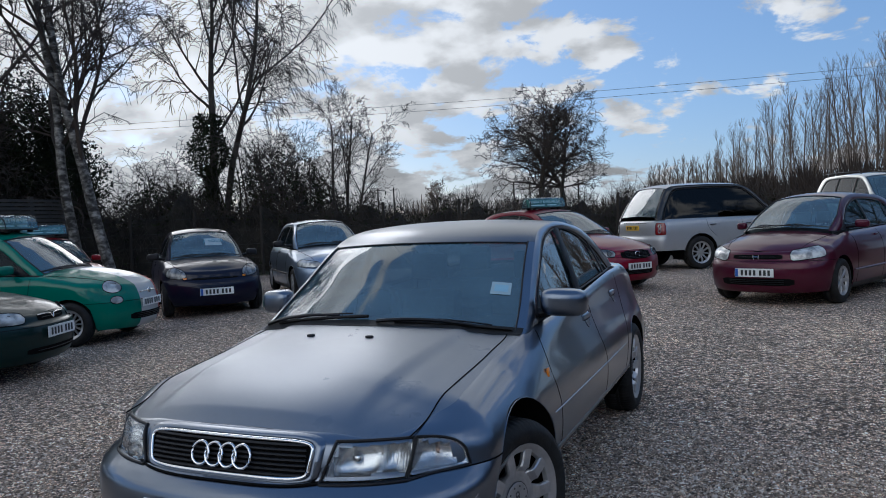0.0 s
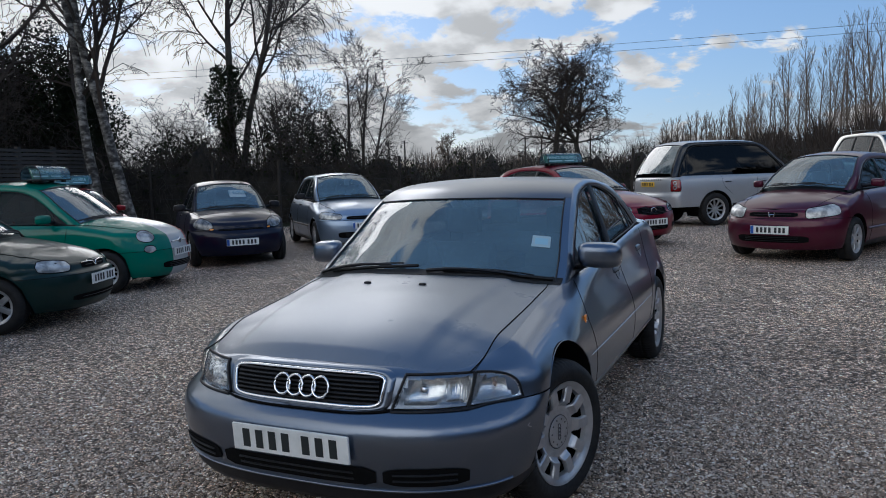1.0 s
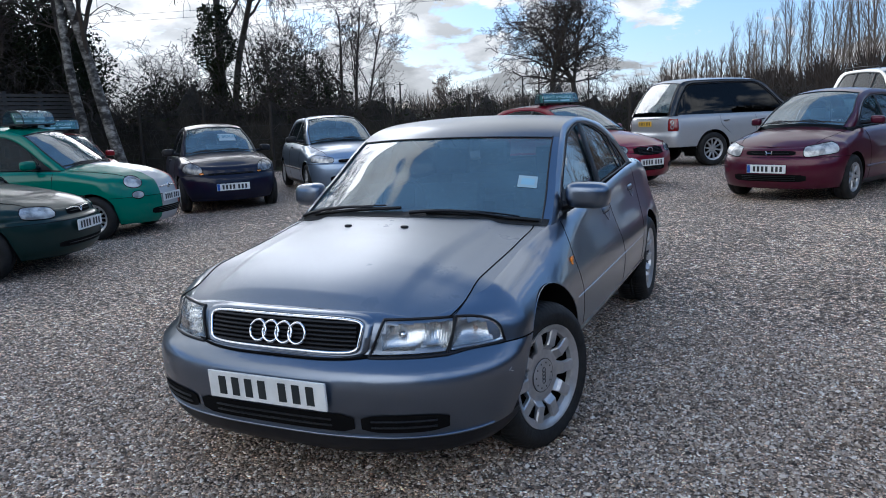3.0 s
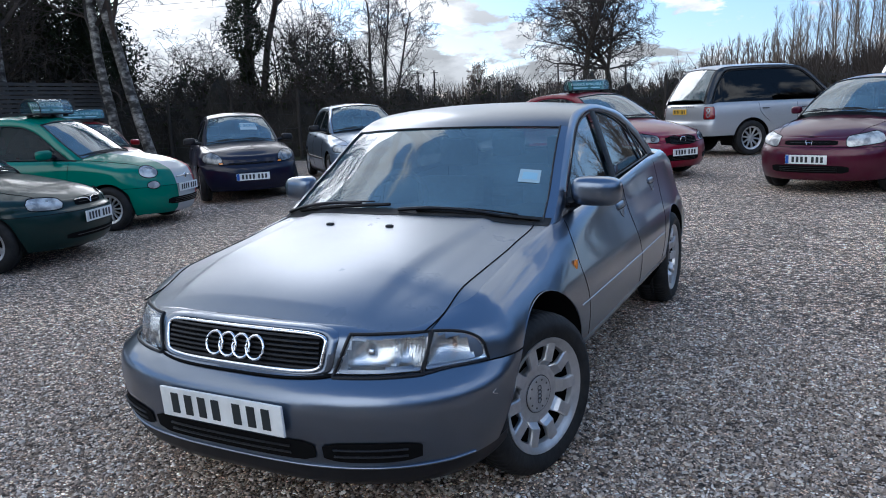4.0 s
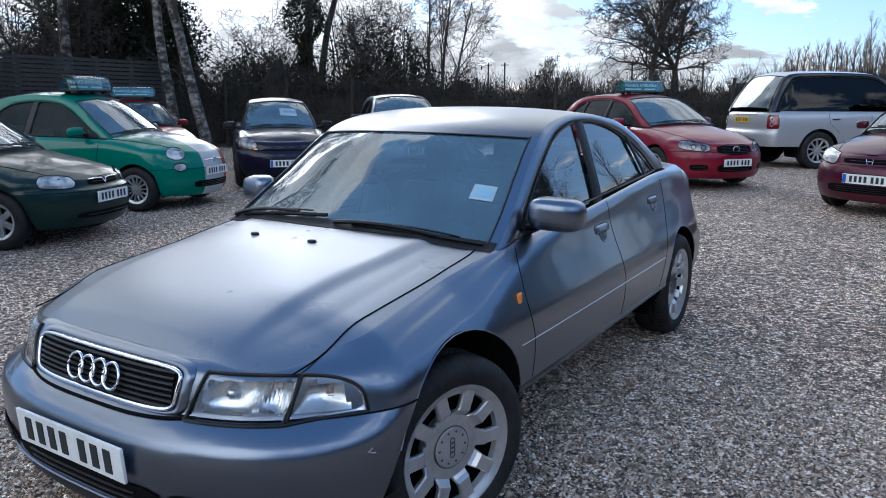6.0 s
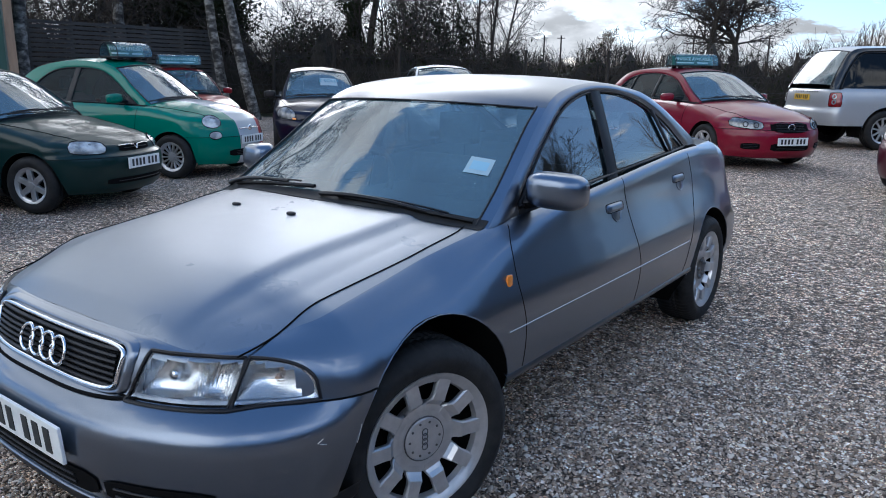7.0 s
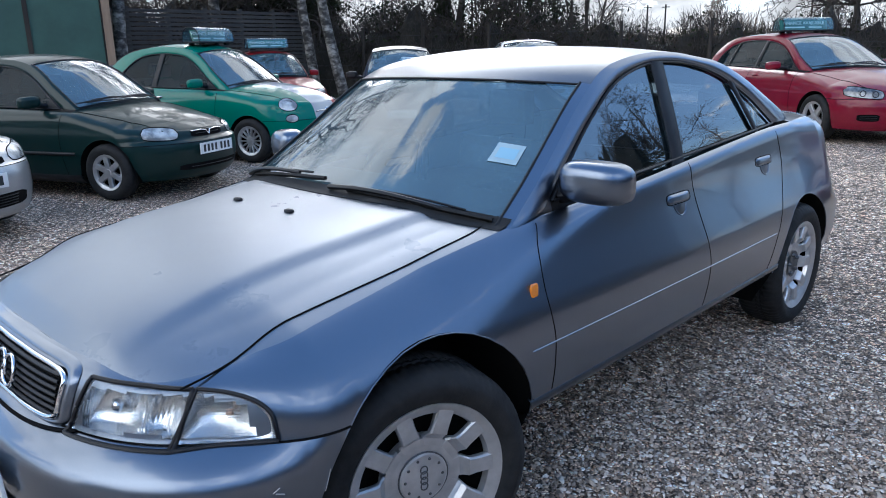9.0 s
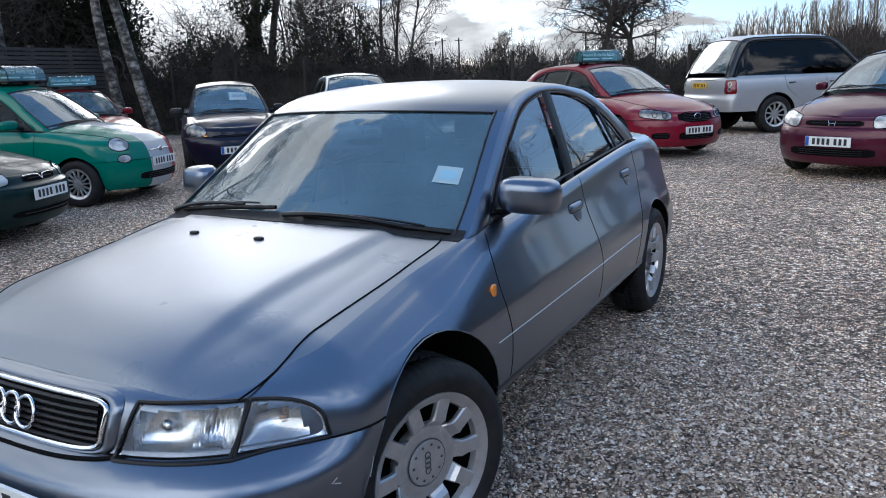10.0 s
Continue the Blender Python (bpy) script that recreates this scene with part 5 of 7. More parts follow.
# hedge: brushwood over an added dark core sheet that keeps it opaque
rng = np.random.default_rng(8)
h_az = np.linspace(84, 161, 116)
top = 1.72 + 0.22 * np.sin(h_az * 0.9) + 0.16 * np.sin(h_az * 2.3 + 1) + np.interp(h_az, [84, 100, 118, 126, 141, 146, 161], [-0.15, 0.1, 0.0, 0.35, 0.5, 1.9, 2.3])
h_d = 22.9 / np.cos(np.radians(h_az - 118)) + 0.2 + np.interp(h_az, [84, 143, 161], [0.6, 0.0, -4.0])
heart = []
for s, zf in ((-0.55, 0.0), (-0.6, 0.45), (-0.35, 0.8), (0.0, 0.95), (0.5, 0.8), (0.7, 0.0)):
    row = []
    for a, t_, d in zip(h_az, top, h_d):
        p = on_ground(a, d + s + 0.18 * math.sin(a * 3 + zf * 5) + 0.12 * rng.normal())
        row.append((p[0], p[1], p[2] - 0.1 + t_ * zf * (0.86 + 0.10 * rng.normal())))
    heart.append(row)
hedge = sheet("hedge", heart, HEDGE_CORE)
tagged(hedge, "unkempt brown winter hedge along the yard", "hedge", kind="stuff")
m_ = 30000
i_ = rng.uniform(0, 115, m_)
az_, d_, t_ = np.interp(i_, np.arange(116), h_az), np.interp(i_, np.arange(116), h_d), np.interp(i_, np.arange(116), top)
rad_ = d_ + rng.normal(0, 0.42, m_)
az_ = az_ - 0.025 * (144 - az_)
bx_, by_ = 1.75 + 0.97 * rad_ * np.cos(np.radians(az_)), -2.35 + 0.97 * rad_ * np.sin(np.radians(az_))
z0_ = bank(bx_, by_) + t_ * rng.uniform(0.0, 0.92, m_)
dr = rng.normal(0, 0.5, (m_, 3)) + np.array([0, 0, 0.75])
dr /= np.linalg.norm(dr, axis=1)[:, None]
ln_ = rng.uniform(0.2, 0.6, m_)[:, None]
p0_ = np.stack([bx_, by_, z0_], 1)
tw = np.concatenate([p0_, p0_ + dr * ln_, rng.uniform(0.004, 0.009, m_)[:, None], np.full((m_, 1), 0.003)], 1)
link("brushwood", seg_mesh("brushwood", tw, 3), HEDGE_TWIG, hedge)
lv = p0_[:9000] + rng.normal(0, 0.12, (9000, 3))
link("hedge_leaves", leaf_mesh("hedge_leaves", lv, 0.06, rng), LEAF, hedge)

# wire fence posts in front of the hedge
for az in (141, 137.5, 133.2, 128.5, 119.4, 113.6, 107.5, 101.6, 95.5, 90.0, 84.5):
    d = 22.2 / math.cos(radians(az - 118))
    p = on_ground(az, d)
    po = tube("fence_post", [p - np.array([0, 0, 0.2]), p + np.array([0, 0, 1.0]), p + np.array([0.03, 0, 1.95])], [0.05, 0.048, 0.045], OLD_WOOD, sides=7)
    tagged(po, "weathered round timber fence post", "fence post", "hedge fence posts")
for h in (0.5, 0.9, 1.3, 1.7):
    az = np.linspace(84.5, 141, 60)
    q = np.array([on_ground(a, 22.2 / math.cos(radians(a - 118))) + np.array([0, 0, h]) for a in az])
    tagged(tube("fence_wire", q, 0.004, CABLE, sides=4), "thin fence wire strung along the hedge", "wire", "fence wires")

# slatted fence of dark boards
fa, fb = spot9(144.2, 22.6), spot9(159, 19.5)
along = fb - fa
flen = float(np.hypot(along[0], along[1]))
ang_ = math.degrees(math.atan2(along[1], along[0]))
fence = tagged(new("slatted_fence"), "tall dark slatted timber fence", "fence")
fence.matrix_basis = pose(*fa, 0, 0, ang_)
slat_v, slat_q = box_arrays((0.0, -0.012, -0.036), (flen / 6, 0.012, 0.036))
slat_me = np_mesh("slat", slat_v, slat_q)
slat_me.materials.append(FENCE_WOOD)
post_v, post_q = box_arrays((-0.05, -0.05, -0.3), (0.05, 0.05, 2.4))
post_me = np_mesh("post", post_v, post_q)
post_me.materials.append(FENCE_WOOD)
for k in range(7):
    o = link("post", post_me, None, fence)
    o.matrix_basis = pose(flen / 6 * k, -0.07, 0.10)
    if k < 6:
        for j in range(23):
            o = link("slat", slat_me, None, fence)
            o.matrix_basis = pose(flen / 6 * k, 0, 0.12 + j * 0.104, rng.uniform(-6, 6), rng.uniform(-0.25, 0.25), 0)

# hedge across the open side of the yard, mirrored in the car's side
h_az = np.linspace(-110, 71, 120)
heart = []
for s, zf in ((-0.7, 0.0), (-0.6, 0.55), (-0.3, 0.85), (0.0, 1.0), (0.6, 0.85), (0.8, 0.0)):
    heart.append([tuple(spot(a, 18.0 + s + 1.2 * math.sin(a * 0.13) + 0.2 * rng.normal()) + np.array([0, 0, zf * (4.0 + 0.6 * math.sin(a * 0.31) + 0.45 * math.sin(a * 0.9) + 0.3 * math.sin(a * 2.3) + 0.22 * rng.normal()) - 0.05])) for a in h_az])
hedge2 = sheet("hedge", heart, HEDGE_CORE)
tagged(hedge2, "tall dark hedge across the open side of the yard", "hedge", kind="stuff")
m_ = 7000
az_ = rng.uniform(-110, 71, m_)
p0_ = np.stack([1.9 + (18 + rng.normal(0, 0.6, m_)) * np.cos(np.radians(az_)), -2.5 + (18 + rng.normal(0, 0.6, m_)) * np.sin(np.radians(az_)), rng.uniform(0.2, 3.2, m_)], 1)
link("hedge_leaves", leaf_mesh("hedge_leaves", p0_, 0.13, rng), LEAF, hedge2)
m_ = 9000
az_ = rng.uniform(-60, 71, m_)
d_ = 18.0 + 1.2 * np.sin(az_ * 0.13) + rng.normal(0, 0.4, m_)
p0_ = np.stack([1.9 + d_ * np.cos(np.radians(az_)), -2.5 + d_ * np.sin(np.radians(az_)), 3.2 + 0.5 * np.sin(az_ * 0.31) + rng.uniform(-0.6, 0.9, m_)], 1)
p1_ = p0_ + np.stack([rng.normal(0, 0.3, m_), rng.normal(0, 0.3, m_), rng.uniform(0.3, 1.1, m_)], 1)
link("brushwood", seg_mesh("brushwood", np.concatenate([p0_, p1_, rng.uniform(0.008, 0.016, m_)[:, None], np.full((m_, 1), 0.005)], 1), 3), HEDGE_TWIG, hedge2)

# green shed with a raw corner post
shed = tagged(new("shed"), "dark green panelled shed with a raw timber corner post", "shed")
s0 = spot9(157.9, 16.0)
shed.matrix_basis = pose(*s0, 0, 0, 68)
for k in range(4):
    block("panel", (-1.22 * (k + 1) + 0.012, 0, 0.05), (-1.22 * k - 0.012, 0.06, 3.1), SHED_GREEN, shed, "", 0.006)
    block("batten", (-1.22 * (k + 1) - 0.04, -0.03, 0.05), (-1.22 * (k + 1) + 0.04, 0.0, 3.1), OLD_WOOD, shed, "", 0.005)
block("corner_post", (0.02, -0.06, -0.1), (0.16, 0.10, 3.1), RAW_WOOD, shed, "raw brown timber post", 0.008)
block("side_wall", (0.03, 0.10, 0.05), (0.09, 3.0, 3.1), SHED_GREEN, shed, "", 0.006)
block("shed_roof", (-5.1, -0.25, 3.1), (0.35, 3.2, 3.2), OLD_WOOD, shed, "", 0.01)

# poplars
POPLAR_SPEC = dict(step=(1.4, 1.0, 0.9, 0.9), wander=(0.02, 0.05, 0.06, 0.08), up=(0.05, 0.32, 0.25, 0.15), kids=(40, 8), bare=(0.06, 0.10), angle=(34, 28), ratio=(0.24, 0.55), thick=0.4, thin=0.015)
kinds = [make_tree("poplar_tree", "tall narrow bare poplar in a far row", [((0, 0, 0), (0.01 * k, 0, 1), 17.0 + k, 0.2)], 80 + k, POPLAR_SPEC, PALE_TWIG, PALE_TWIG, group="row of poplars") for k in range(3)]
rng = np.random.default_rng(17)
rowp = [(az, np.interp(az, [36, 60, 80, 86, 94], [70, 78, 98, 125, 215])) for az in np.concatenate([np.linspace(94, 79, 36), np.linspace(77, 38, 12)])]
for i, (az, d) in enumerate(rowp):
    p = spot(az + rng.normal(0, 0.12), d + rng.normal(0, 4))
    s = rng.uniform(0.78, 1.12)
    mm = pose(p[0], p[1], float(bank(p[0], p[1])), 0, 0, rng.uniform(0, 360)) @ Matrix.Diagonal((s * 1.05, s * 1.05, s, 1))
    if i < 3:
        kinds[i].matrix_basis = mm
    else:
        o = copy_thing(kinds[i % 3], pose(0, 0, 0))
        o.matrix_basis = mm
short = make_tree("pollard_tree", "pollarded bare tree in a far row", [((0, 0, 0), (0, 0, 1), 8.0, 0.28)], 91, dict(POPLAR_SPEC, kids=(26, 6), ratio=(0.3, 0.5), bare=(0.3, 0.15)), PALE_TWIG, PALE_TWIG, group="row of pollards")
for i, az in enumerate(np.linspace(99, 92.8, 20)):
    p = spot(az, np.interp(az, [92.8, 99], [150, 185]))
    mm = pose(p[0], p[1], float(bank(p[0], p[1])), 0, 0, i * 77) @ Matrix.Diagonal((1, 1, rng.uniform(0.85, 1.15), 1))
    if i == 0:
        short.matrix_basis = mm
    else:
        copy_thing(short, pose(0, 0, 0)).matrix_basis = mm
# brown scrub at the foot of the poplars
m_ = 7000
az_ = rng.uniform(74, 93, m_)
d_ = np.interp(az_, [74, 93], [62, 110]) + rng.normal(0, 3, m_)
bx_, by_ = 1.9 + d_ * np.cos(np.radians(az_)), -2.5 + d_ * np.sin(np.radians(az_))
hh_ = (3.6 + 0.9 * np.sin(az_ * 2.1) + 0.6 * np.sin(az_ * 6.7)) * rng.uniform(0.3, 1.1, m_)
p0_ = np.stack([bx_, by_, bank(bx_, by_)], 1)
p1_ = p0_ + np.stack([rng.normal(0, 0.9, m_), rng.normal(0, 0.9, m_), hh_], 1)
tagged(link("scrub", seg_mesh("scrub", np.concatenate([p0_, p1_, rng.uniform(0.06, 0.16, m_)[:, None], np.full((m_, 1), 0.02)], 1), 3), TWIG), "brown winter scrub below the poplars", "scrub", kind="stuff")
# far woods round the horizon
m_ = 9000
az_ = rng.uniform(0, 360, m_)
d_ = rng.uniform(150, 230, m_)
bx_, by_ = 1.9 + d_ * np.cos(np.radians(az_)), -2.5 + d_ * np.sin(np.radians(az_))
hh_ = (3.4 + 1.3 * np.sin(az_ * 0.35) + 0.9 * np.sin(az_ * 1.7) + 0.6 * np.sin(az_ * 5.3)).clip(1.2, 7) * rng.uniform(0.5, 1.05, m_)
p0_ = np.stack([bx_, by_, bank(bx_, by_)], 1)
p1_ = p0_ + np.stack([rng.normal(0, 0.7, m_), rng.normal(0, 0.7, m_), hh_], 1)
tagged(link("far_woods", seg_mesh("far_woods", np.concatenate([p0_, p1_, rng.uniform(0.1, 0.3, m_)[:, None], np.full((m_, 1), 0.04)], 1), 3), PALE_TWIG), "low bare woods on the horizon", "woods", kind="stuff")
make_tree("round_tree", "small round bare tree in the fields", [(on_ground(114.7, 120), (0, 0, 1), 4.8, 0.25)], 95, dict(THORN_SPEC, step=(0.8, 0.6, 0.5, 0.5, 0.4), kids=(12, 7, 5), thin=0.03), PALE_TWIG, PALE_TWIG)
# poles and wires
for az in (119.3, 118.1, 109.0, 107.8, 104.2):
    p = on_ground(az, 95)
    pole = tagged(tube("utility_pole", [p, p + np.array([0, 0, 4.5])], [0.11, 0.09], OLD_WOOD, sides=7), "timber pole standing in the fields", "pole", "field poles")
    tube("crossarm", [p + np.array([-0.5, 0, 4.2]), p + np.array([0.5, 0, 4.2])], 0.05, OLD_WOOD, pole, sides=5)
for off in (0.0, 0.55):
    az = np.linspace(142, 62, 60)
    q = np.array([np.append(spot(a, 62 / math.cos(radians(a - 102)))[:2], 11.6 + off - 1.0 * math.cos(radians((a - 102) * 1.5))) for a in az])
    tagged(tube("overhead_wire", q, 0.014, CABLE, sides=4), "dark overhead wire crossing the sky", "wire", "overhead wires")

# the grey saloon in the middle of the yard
# sills get a far darker base than the doors above them
SILL = car_paint("dark_sill", (0.018, 0.023, 0.032), 0.8, 0.42, 0.2, (0.1, 0.25))
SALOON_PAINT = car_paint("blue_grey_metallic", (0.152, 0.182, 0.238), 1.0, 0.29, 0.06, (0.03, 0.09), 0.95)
# same paint: light on the dusty bonnet and dimness of the roof in the base
DUSTY_LIT_PAINT = car_paint("dusty_lit_blue_grey_metallic", (0.208, 0.234, 0.278), 1.0, 0.45, 0.14, (0.24, 0.40), 0.65)
DIMMED_ROOF_PAINT = car_paint("dimmed_roof_metallic", (0.102, 0.120, 0.152), 1.0, 0.34, 0.10, (0.14, 0.28), 0.6)
COWL_GREY = mottled(mat("cowl_plastic", (0.02, 0.02, 0.022), 0.75, spec=0.2), [(0.3, (0.012, 0.012, 0.013)), (0.7, (0.028, 0.029, 0.031))], 6, rough_range=(0.65, 0.85))
saloon = make_car("saloon_car", "blue-grey metallic four-door saloon on silver ten-spoke alloys, standing on gravel", pose(0, 0, 0), dict(
    fo=0.838, gap_r=0.0020, wiper_k=0.8, bonnet_mat=DUSTY_LIT_PAINT, roof_mat=DIMMED_ROOF_PAINT, cowl_mat=COWL_GREY, screen_f=0.945, blend_top=True, ease=0.62, wb=2.617, ro=1.03, arch=0.392, arch_rear=0.366, tyre=0.312, track=0.742, clf=0.55, clr=0.62, mf=2.9, mr=2.5, nf=64, step=0.035, ncross=81, rows=90, nu=22, bare_hub=0.0605,
    skin_hole=lambda p: p[:, 2].min() > 0.597 and p[:, 2].max() < (0.690 if p[:, 1].min() > 0.51 else 0.676) and p[:, 0].min() > 0.41 and p[:, 1].min() > 0.462,
    width=[(-0.3, 0.848), (0.3, 0.862), (1.3, 0.866), (2.6, 0.862), (3.0, 0.845), (3.6, 0.80)],
    front=[(0.20, 0.10), (0.26, 0.045), (0.33, 0.018), (0.41, 0.004), (0.47, 0.0), (0.52, 0.004), (0.545, 0.016), (0.565, 0.042), (0.578, 0.075), (0.586, 0.092), (0.64, 0.105), (0.69, 0.122), (0.72, 0.15), (0.75, 0.20)],
    side=[(0.20, 0.11), (0.30, 0.05), (0.36, 0.022), (0.42, 0.006), (0.50, 0.0), (0.555, 0.001), (0.64, 0.016), (0.718, 0.044), (0.80, 0.074), (0.86, 0.092), (0.92, 0.105), (1.0, 0.118), (1.06, 0.13)], round_side=[(-0.3, 0.16, 0.13), (0.1, 0.20, 0.14), (0.6, 0.10, 0.06), (1.0, 0.04, 0.025), (2.6, 0.05, 0.035), (2.9, 0.08, 0.07), (9, 0.09, 0.08)],
    rear=[(0.20, 0.12), (0.28, 0.04), (0.40, 0.0), (0.55, 0.005), (0.60, 0.05), (0.62, 0.075), (0.85, 0.09), (0.95, 0.11), (1.05, 0.14)],
    top_front=[(0.0, 0.728), (0.45, 0.724), (0.75, 0.704), (0.90, 0.722), (1.0, 0.775)],
    top_side=[(-0.72, 0.704), (-0.62, 0.716), (-0.5, 0.738), (-0.3, 0.775), (0.0, 0.820), (0.3, 0.868), (0.55, 0.900), (1.1, 0.935), (1.5, 0.963), (2.0, 0.998), (2.4, 1.02), (2.9, 1.026), (3.3, 1.0)],
    top_rear=[(0.0, 1.01), (0.7, 1.005), (1.0, 0.985)],
    bonnet=[(-0.60, 0.780), (-0.4, 0.846), (-0.1, 0.902), (0.1, 0.922), (0.3, 0.942), (0.5, 0.957)], cowl=0.50, crown=3.3, ridge=0.012, ridge_w=0.055, ridge_x=(0.425, 0.485), bonnet_back=0.005, belt_r=0.006, seal_w=0.0045, mount_from=0.645,
    deck=[(2.6, 1.09), (3.0, 1.07), (3.3, 1.045), (3.62, 1.0)], deck_y=2.62,
    sill=0.40, lip=0.292, bumper_foot=0.292, bumper_front=0.584, bumper_rear=0.60, doors=(0.48, 1.50, 2.22), five=True,
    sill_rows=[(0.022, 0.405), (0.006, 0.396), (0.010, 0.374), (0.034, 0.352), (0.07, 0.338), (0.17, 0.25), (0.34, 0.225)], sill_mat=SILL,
    outer=[(0.41, 0.862), (0.72, 1.075), (0.95, 1.24), (1.13, 1.330), (1.38, 1.370), (1.62, 1.374), (1.81, 1.355), (2.02, 1.325), (2.21, 1.262), (2.42, 1.17), (2.60, 1.09), (2.72, 1.035)],
    inner=[(0.66, 0.935), (0.80, 1.045), (0.97, 1.17), (1.17, 1.275), (1.40, 1.330), (1.62, 1.335), (1.82, 1.312), (2.02, 1.262), (2.22, 1.172), (2.36, 1.090), (2.46, 1.03)],
    bow=[(0.0, 0.155), (0.25, 0.13), (0.5, 0.02), (0.7, -0.05), (1.0, -0.10)], crowns=[(0.0, 0.05), (0.262, 0.05), (0.36, 0.036), (0.5, 0.030), (0.7, 0.034), (1.0, 0.04)],
    screen_v=0.268, screen_lift=0.02, tail_v=0.69, tumble=0.31, tumble_q=0.10, pinch=-0.02, pinch_r=0.02,
    glass=SCREEN, side_glass=SIDE_GLASS, windows=[(0.66, 1.43), (1.49, 2.22), (2.22, 2.46)], pillars=[(1.465, 1.487, 0.095), (2.24, 2.08, 0.045)],
    lines=[[(0.545, 0.888), (0.50, 0.82), (0.478, 0.70), (0.482, 0.56), (0.475, 0.405)], [(1.505, 0.957), (1.50, 0.86), (1.515, 0.60), (1.475, 0.405)], [(2.39, 1.0), (2.415, 0.86), (2.34, 0.72), (2.21, 0.55), (2.13, 0.405)]],
    bonnet_line=((0.628, -0.566), (0.633, -0.5), (0.640, -0.35), (0.646, -0.1), (0.650, 0.15), (0.654, 0.34), (0.632, 0.45)),
    lamps=[("tail_light", "ry", 0.50, 3.33, (0.70, 0.70), (0.86, 0.87), 8, RED_LENS, "red tail light")],
    intakes=[(-0.655, -0.37, 0.322, 0.392, 3.5), (-0.34, 0.345, 0.322, 0.392, 14), (0.37, 0.655, 0.322, 0.392, 3.5)],
    mirror=(0.825, 0.72, 1.003), mirror_size=(0.106, 0.085, 0.066),
    wheel=wheel_meshes("ten_spoke", 0.314, 0.222, 0.205, 10, 0.0235, 0.112, 0.030, 0.070, 0.018), steer=-18,
    wiper_v=0.024, wiper_h=0.7, wipers=[(0.06, 0.93, -0.004), (-0.95, -0.03, 0.012)], side_strips=[(0.560, 0.0)], strip_r=0.0034, strip_span=(0.37, 2.19), seal_r=0.0035, dash_h=0.91, seat_y=1.62, seat_h=1.08, cab_end=2.8), SALOON_PAINT)
sr = saloon["root"]
surf, a_x, a_y = saloon["surf"], saloon["a_x"], saloon["a_y"]
# grille with a chrome surround and four plain rings
gl, gh, gx = 0.590, 0.706, 0.345
u = np.linspace(-1, 1, 41)
zz = np.linspace(-1, 1, 7)[:, None] * (gh - gl) / 2 * 0.98 + (gl + gh) / 2 + 0 * u[None]
aa = np.array([a_x(abs(v) * (gx - 0.006), 0.65) for v in u])
pts = surf(np.broadcast_to(aa, zz.shape), zz, 0.003)
pts[..., 0] *= np.sign(u)[None]
grille = sheet("grille", pts, GAP, sr, "black slatted grille in a chrome frame")
for k in range(7):
    z = gl + 0.012 + (gh - gl - 0.024) * k / 6
    p = surf(aa, z, 0.009)
    p[:, 0] *= np.sign(u)
    tube("grille_slat", p[1:-1], 0.0058, TRIM, grille, "", 6)
t = np.linspace(0, 2 * math.pi, 97)
ex = np.sign(np.cos(t)) * np.abs(np.cos(t)) ** 0.28 * gx
ez = (gl + gh) / 2 + np.sign(np.sin(t)) * np.abs(np.sin(t)) ** 0.28 * (gh - gl) / 2
ex = ex * (1 - 0.05 * ((gh - ez) / (gh - gl)))
p = np.array([surf(a_x(abs(x), z), z, 0.010) * np.array([1 if x >= 0 else -1, 1, 1]) for x, z in zip(ex, ez)])
tube("grille_frame", p, 0.0068, CHROME, grille, "chrome surround", 8)
for k in range(4):
    cx = (k - 1.5) * 0.058
    tt = np.linspace(0, 2 * math.pi, 33)
    p = np.array([surf(a_x(abs(cx + 0.036 * math.cos(q)), 0.652), 0.652 + 0.037 * math.sin(q), 0.024) * np.array([1 if cx + 0.036 * math.cos(q) >= 0 else -1, 1, 1]) for q in tt])
    tube("badge_ring", p, 0.0052, CHROME, grille, "chrome ring", 8)
c = surf(0.0, 0.46, 0.012)
number_plate(sr, pose(0.004, c[1], 0.460, 4), False, False, 0.52, 0.106)
for sg in (1, -1):
    ind = sheet("side_indicator", blob_points((0, 0, 0), (0.006, 0.018, 0.026), 0.5, 0.5, 8, 14) + surf(a_y(0.427), 0.718, 0.0, sg), AMBER, sr, "amber side indicator")
for x in (-0.173, 0.127):
    y = 0.075
    jet = sheet("washer_jet", blob_points((x, y, float(saloon["bonnet_z"](np.array(x), np.array(y))) + 0.003), (0.019, 0.012, 0.007), 0.7, 0.7, 7, 14), TRIM, sr)
# headlights: reflector bowls behind ribbed glass, with a black gasket
def lamp_grid(x0b, x0t, end_b, end_t, zb0, zt0, round_end, offs, sg, nu=41, nw=15):
    """A patch of the nose: foot and head of its inner edge, arc positions of its outer edge, depth by offs(u, w)."""
    u, w = np.meshgrid(np.linspace(0, 1, nu), np.linspace(0, 1, nw))
    zlo, zhi = zb0[0] + (zb0[1] - zb0[0]) * u, zt0[0] + (zt0[1] - zt0[0]) * u
    zhi = zlo + (zhi - zlo) * ((1 - u ** 3.4).clip(0, 1) ** (1 / 3.4) * 0.96 + 0.04 if round_end else 1.0)
    aa_ = (a_x(x0b, zb0[0]) * (1 - w) + a_x(x0t, zt0[0]) * w) * (1 - u) + (end_b * (1 - w) + end_t * w) * u
    return surf(aa_, zlo + (zhi - zlo) * w, offs(u, w), sg)


def rim_of(p):
    return np.concatenate([p[0], p[1:, -1], p[-1, ::-1], p[::-1, 0]])


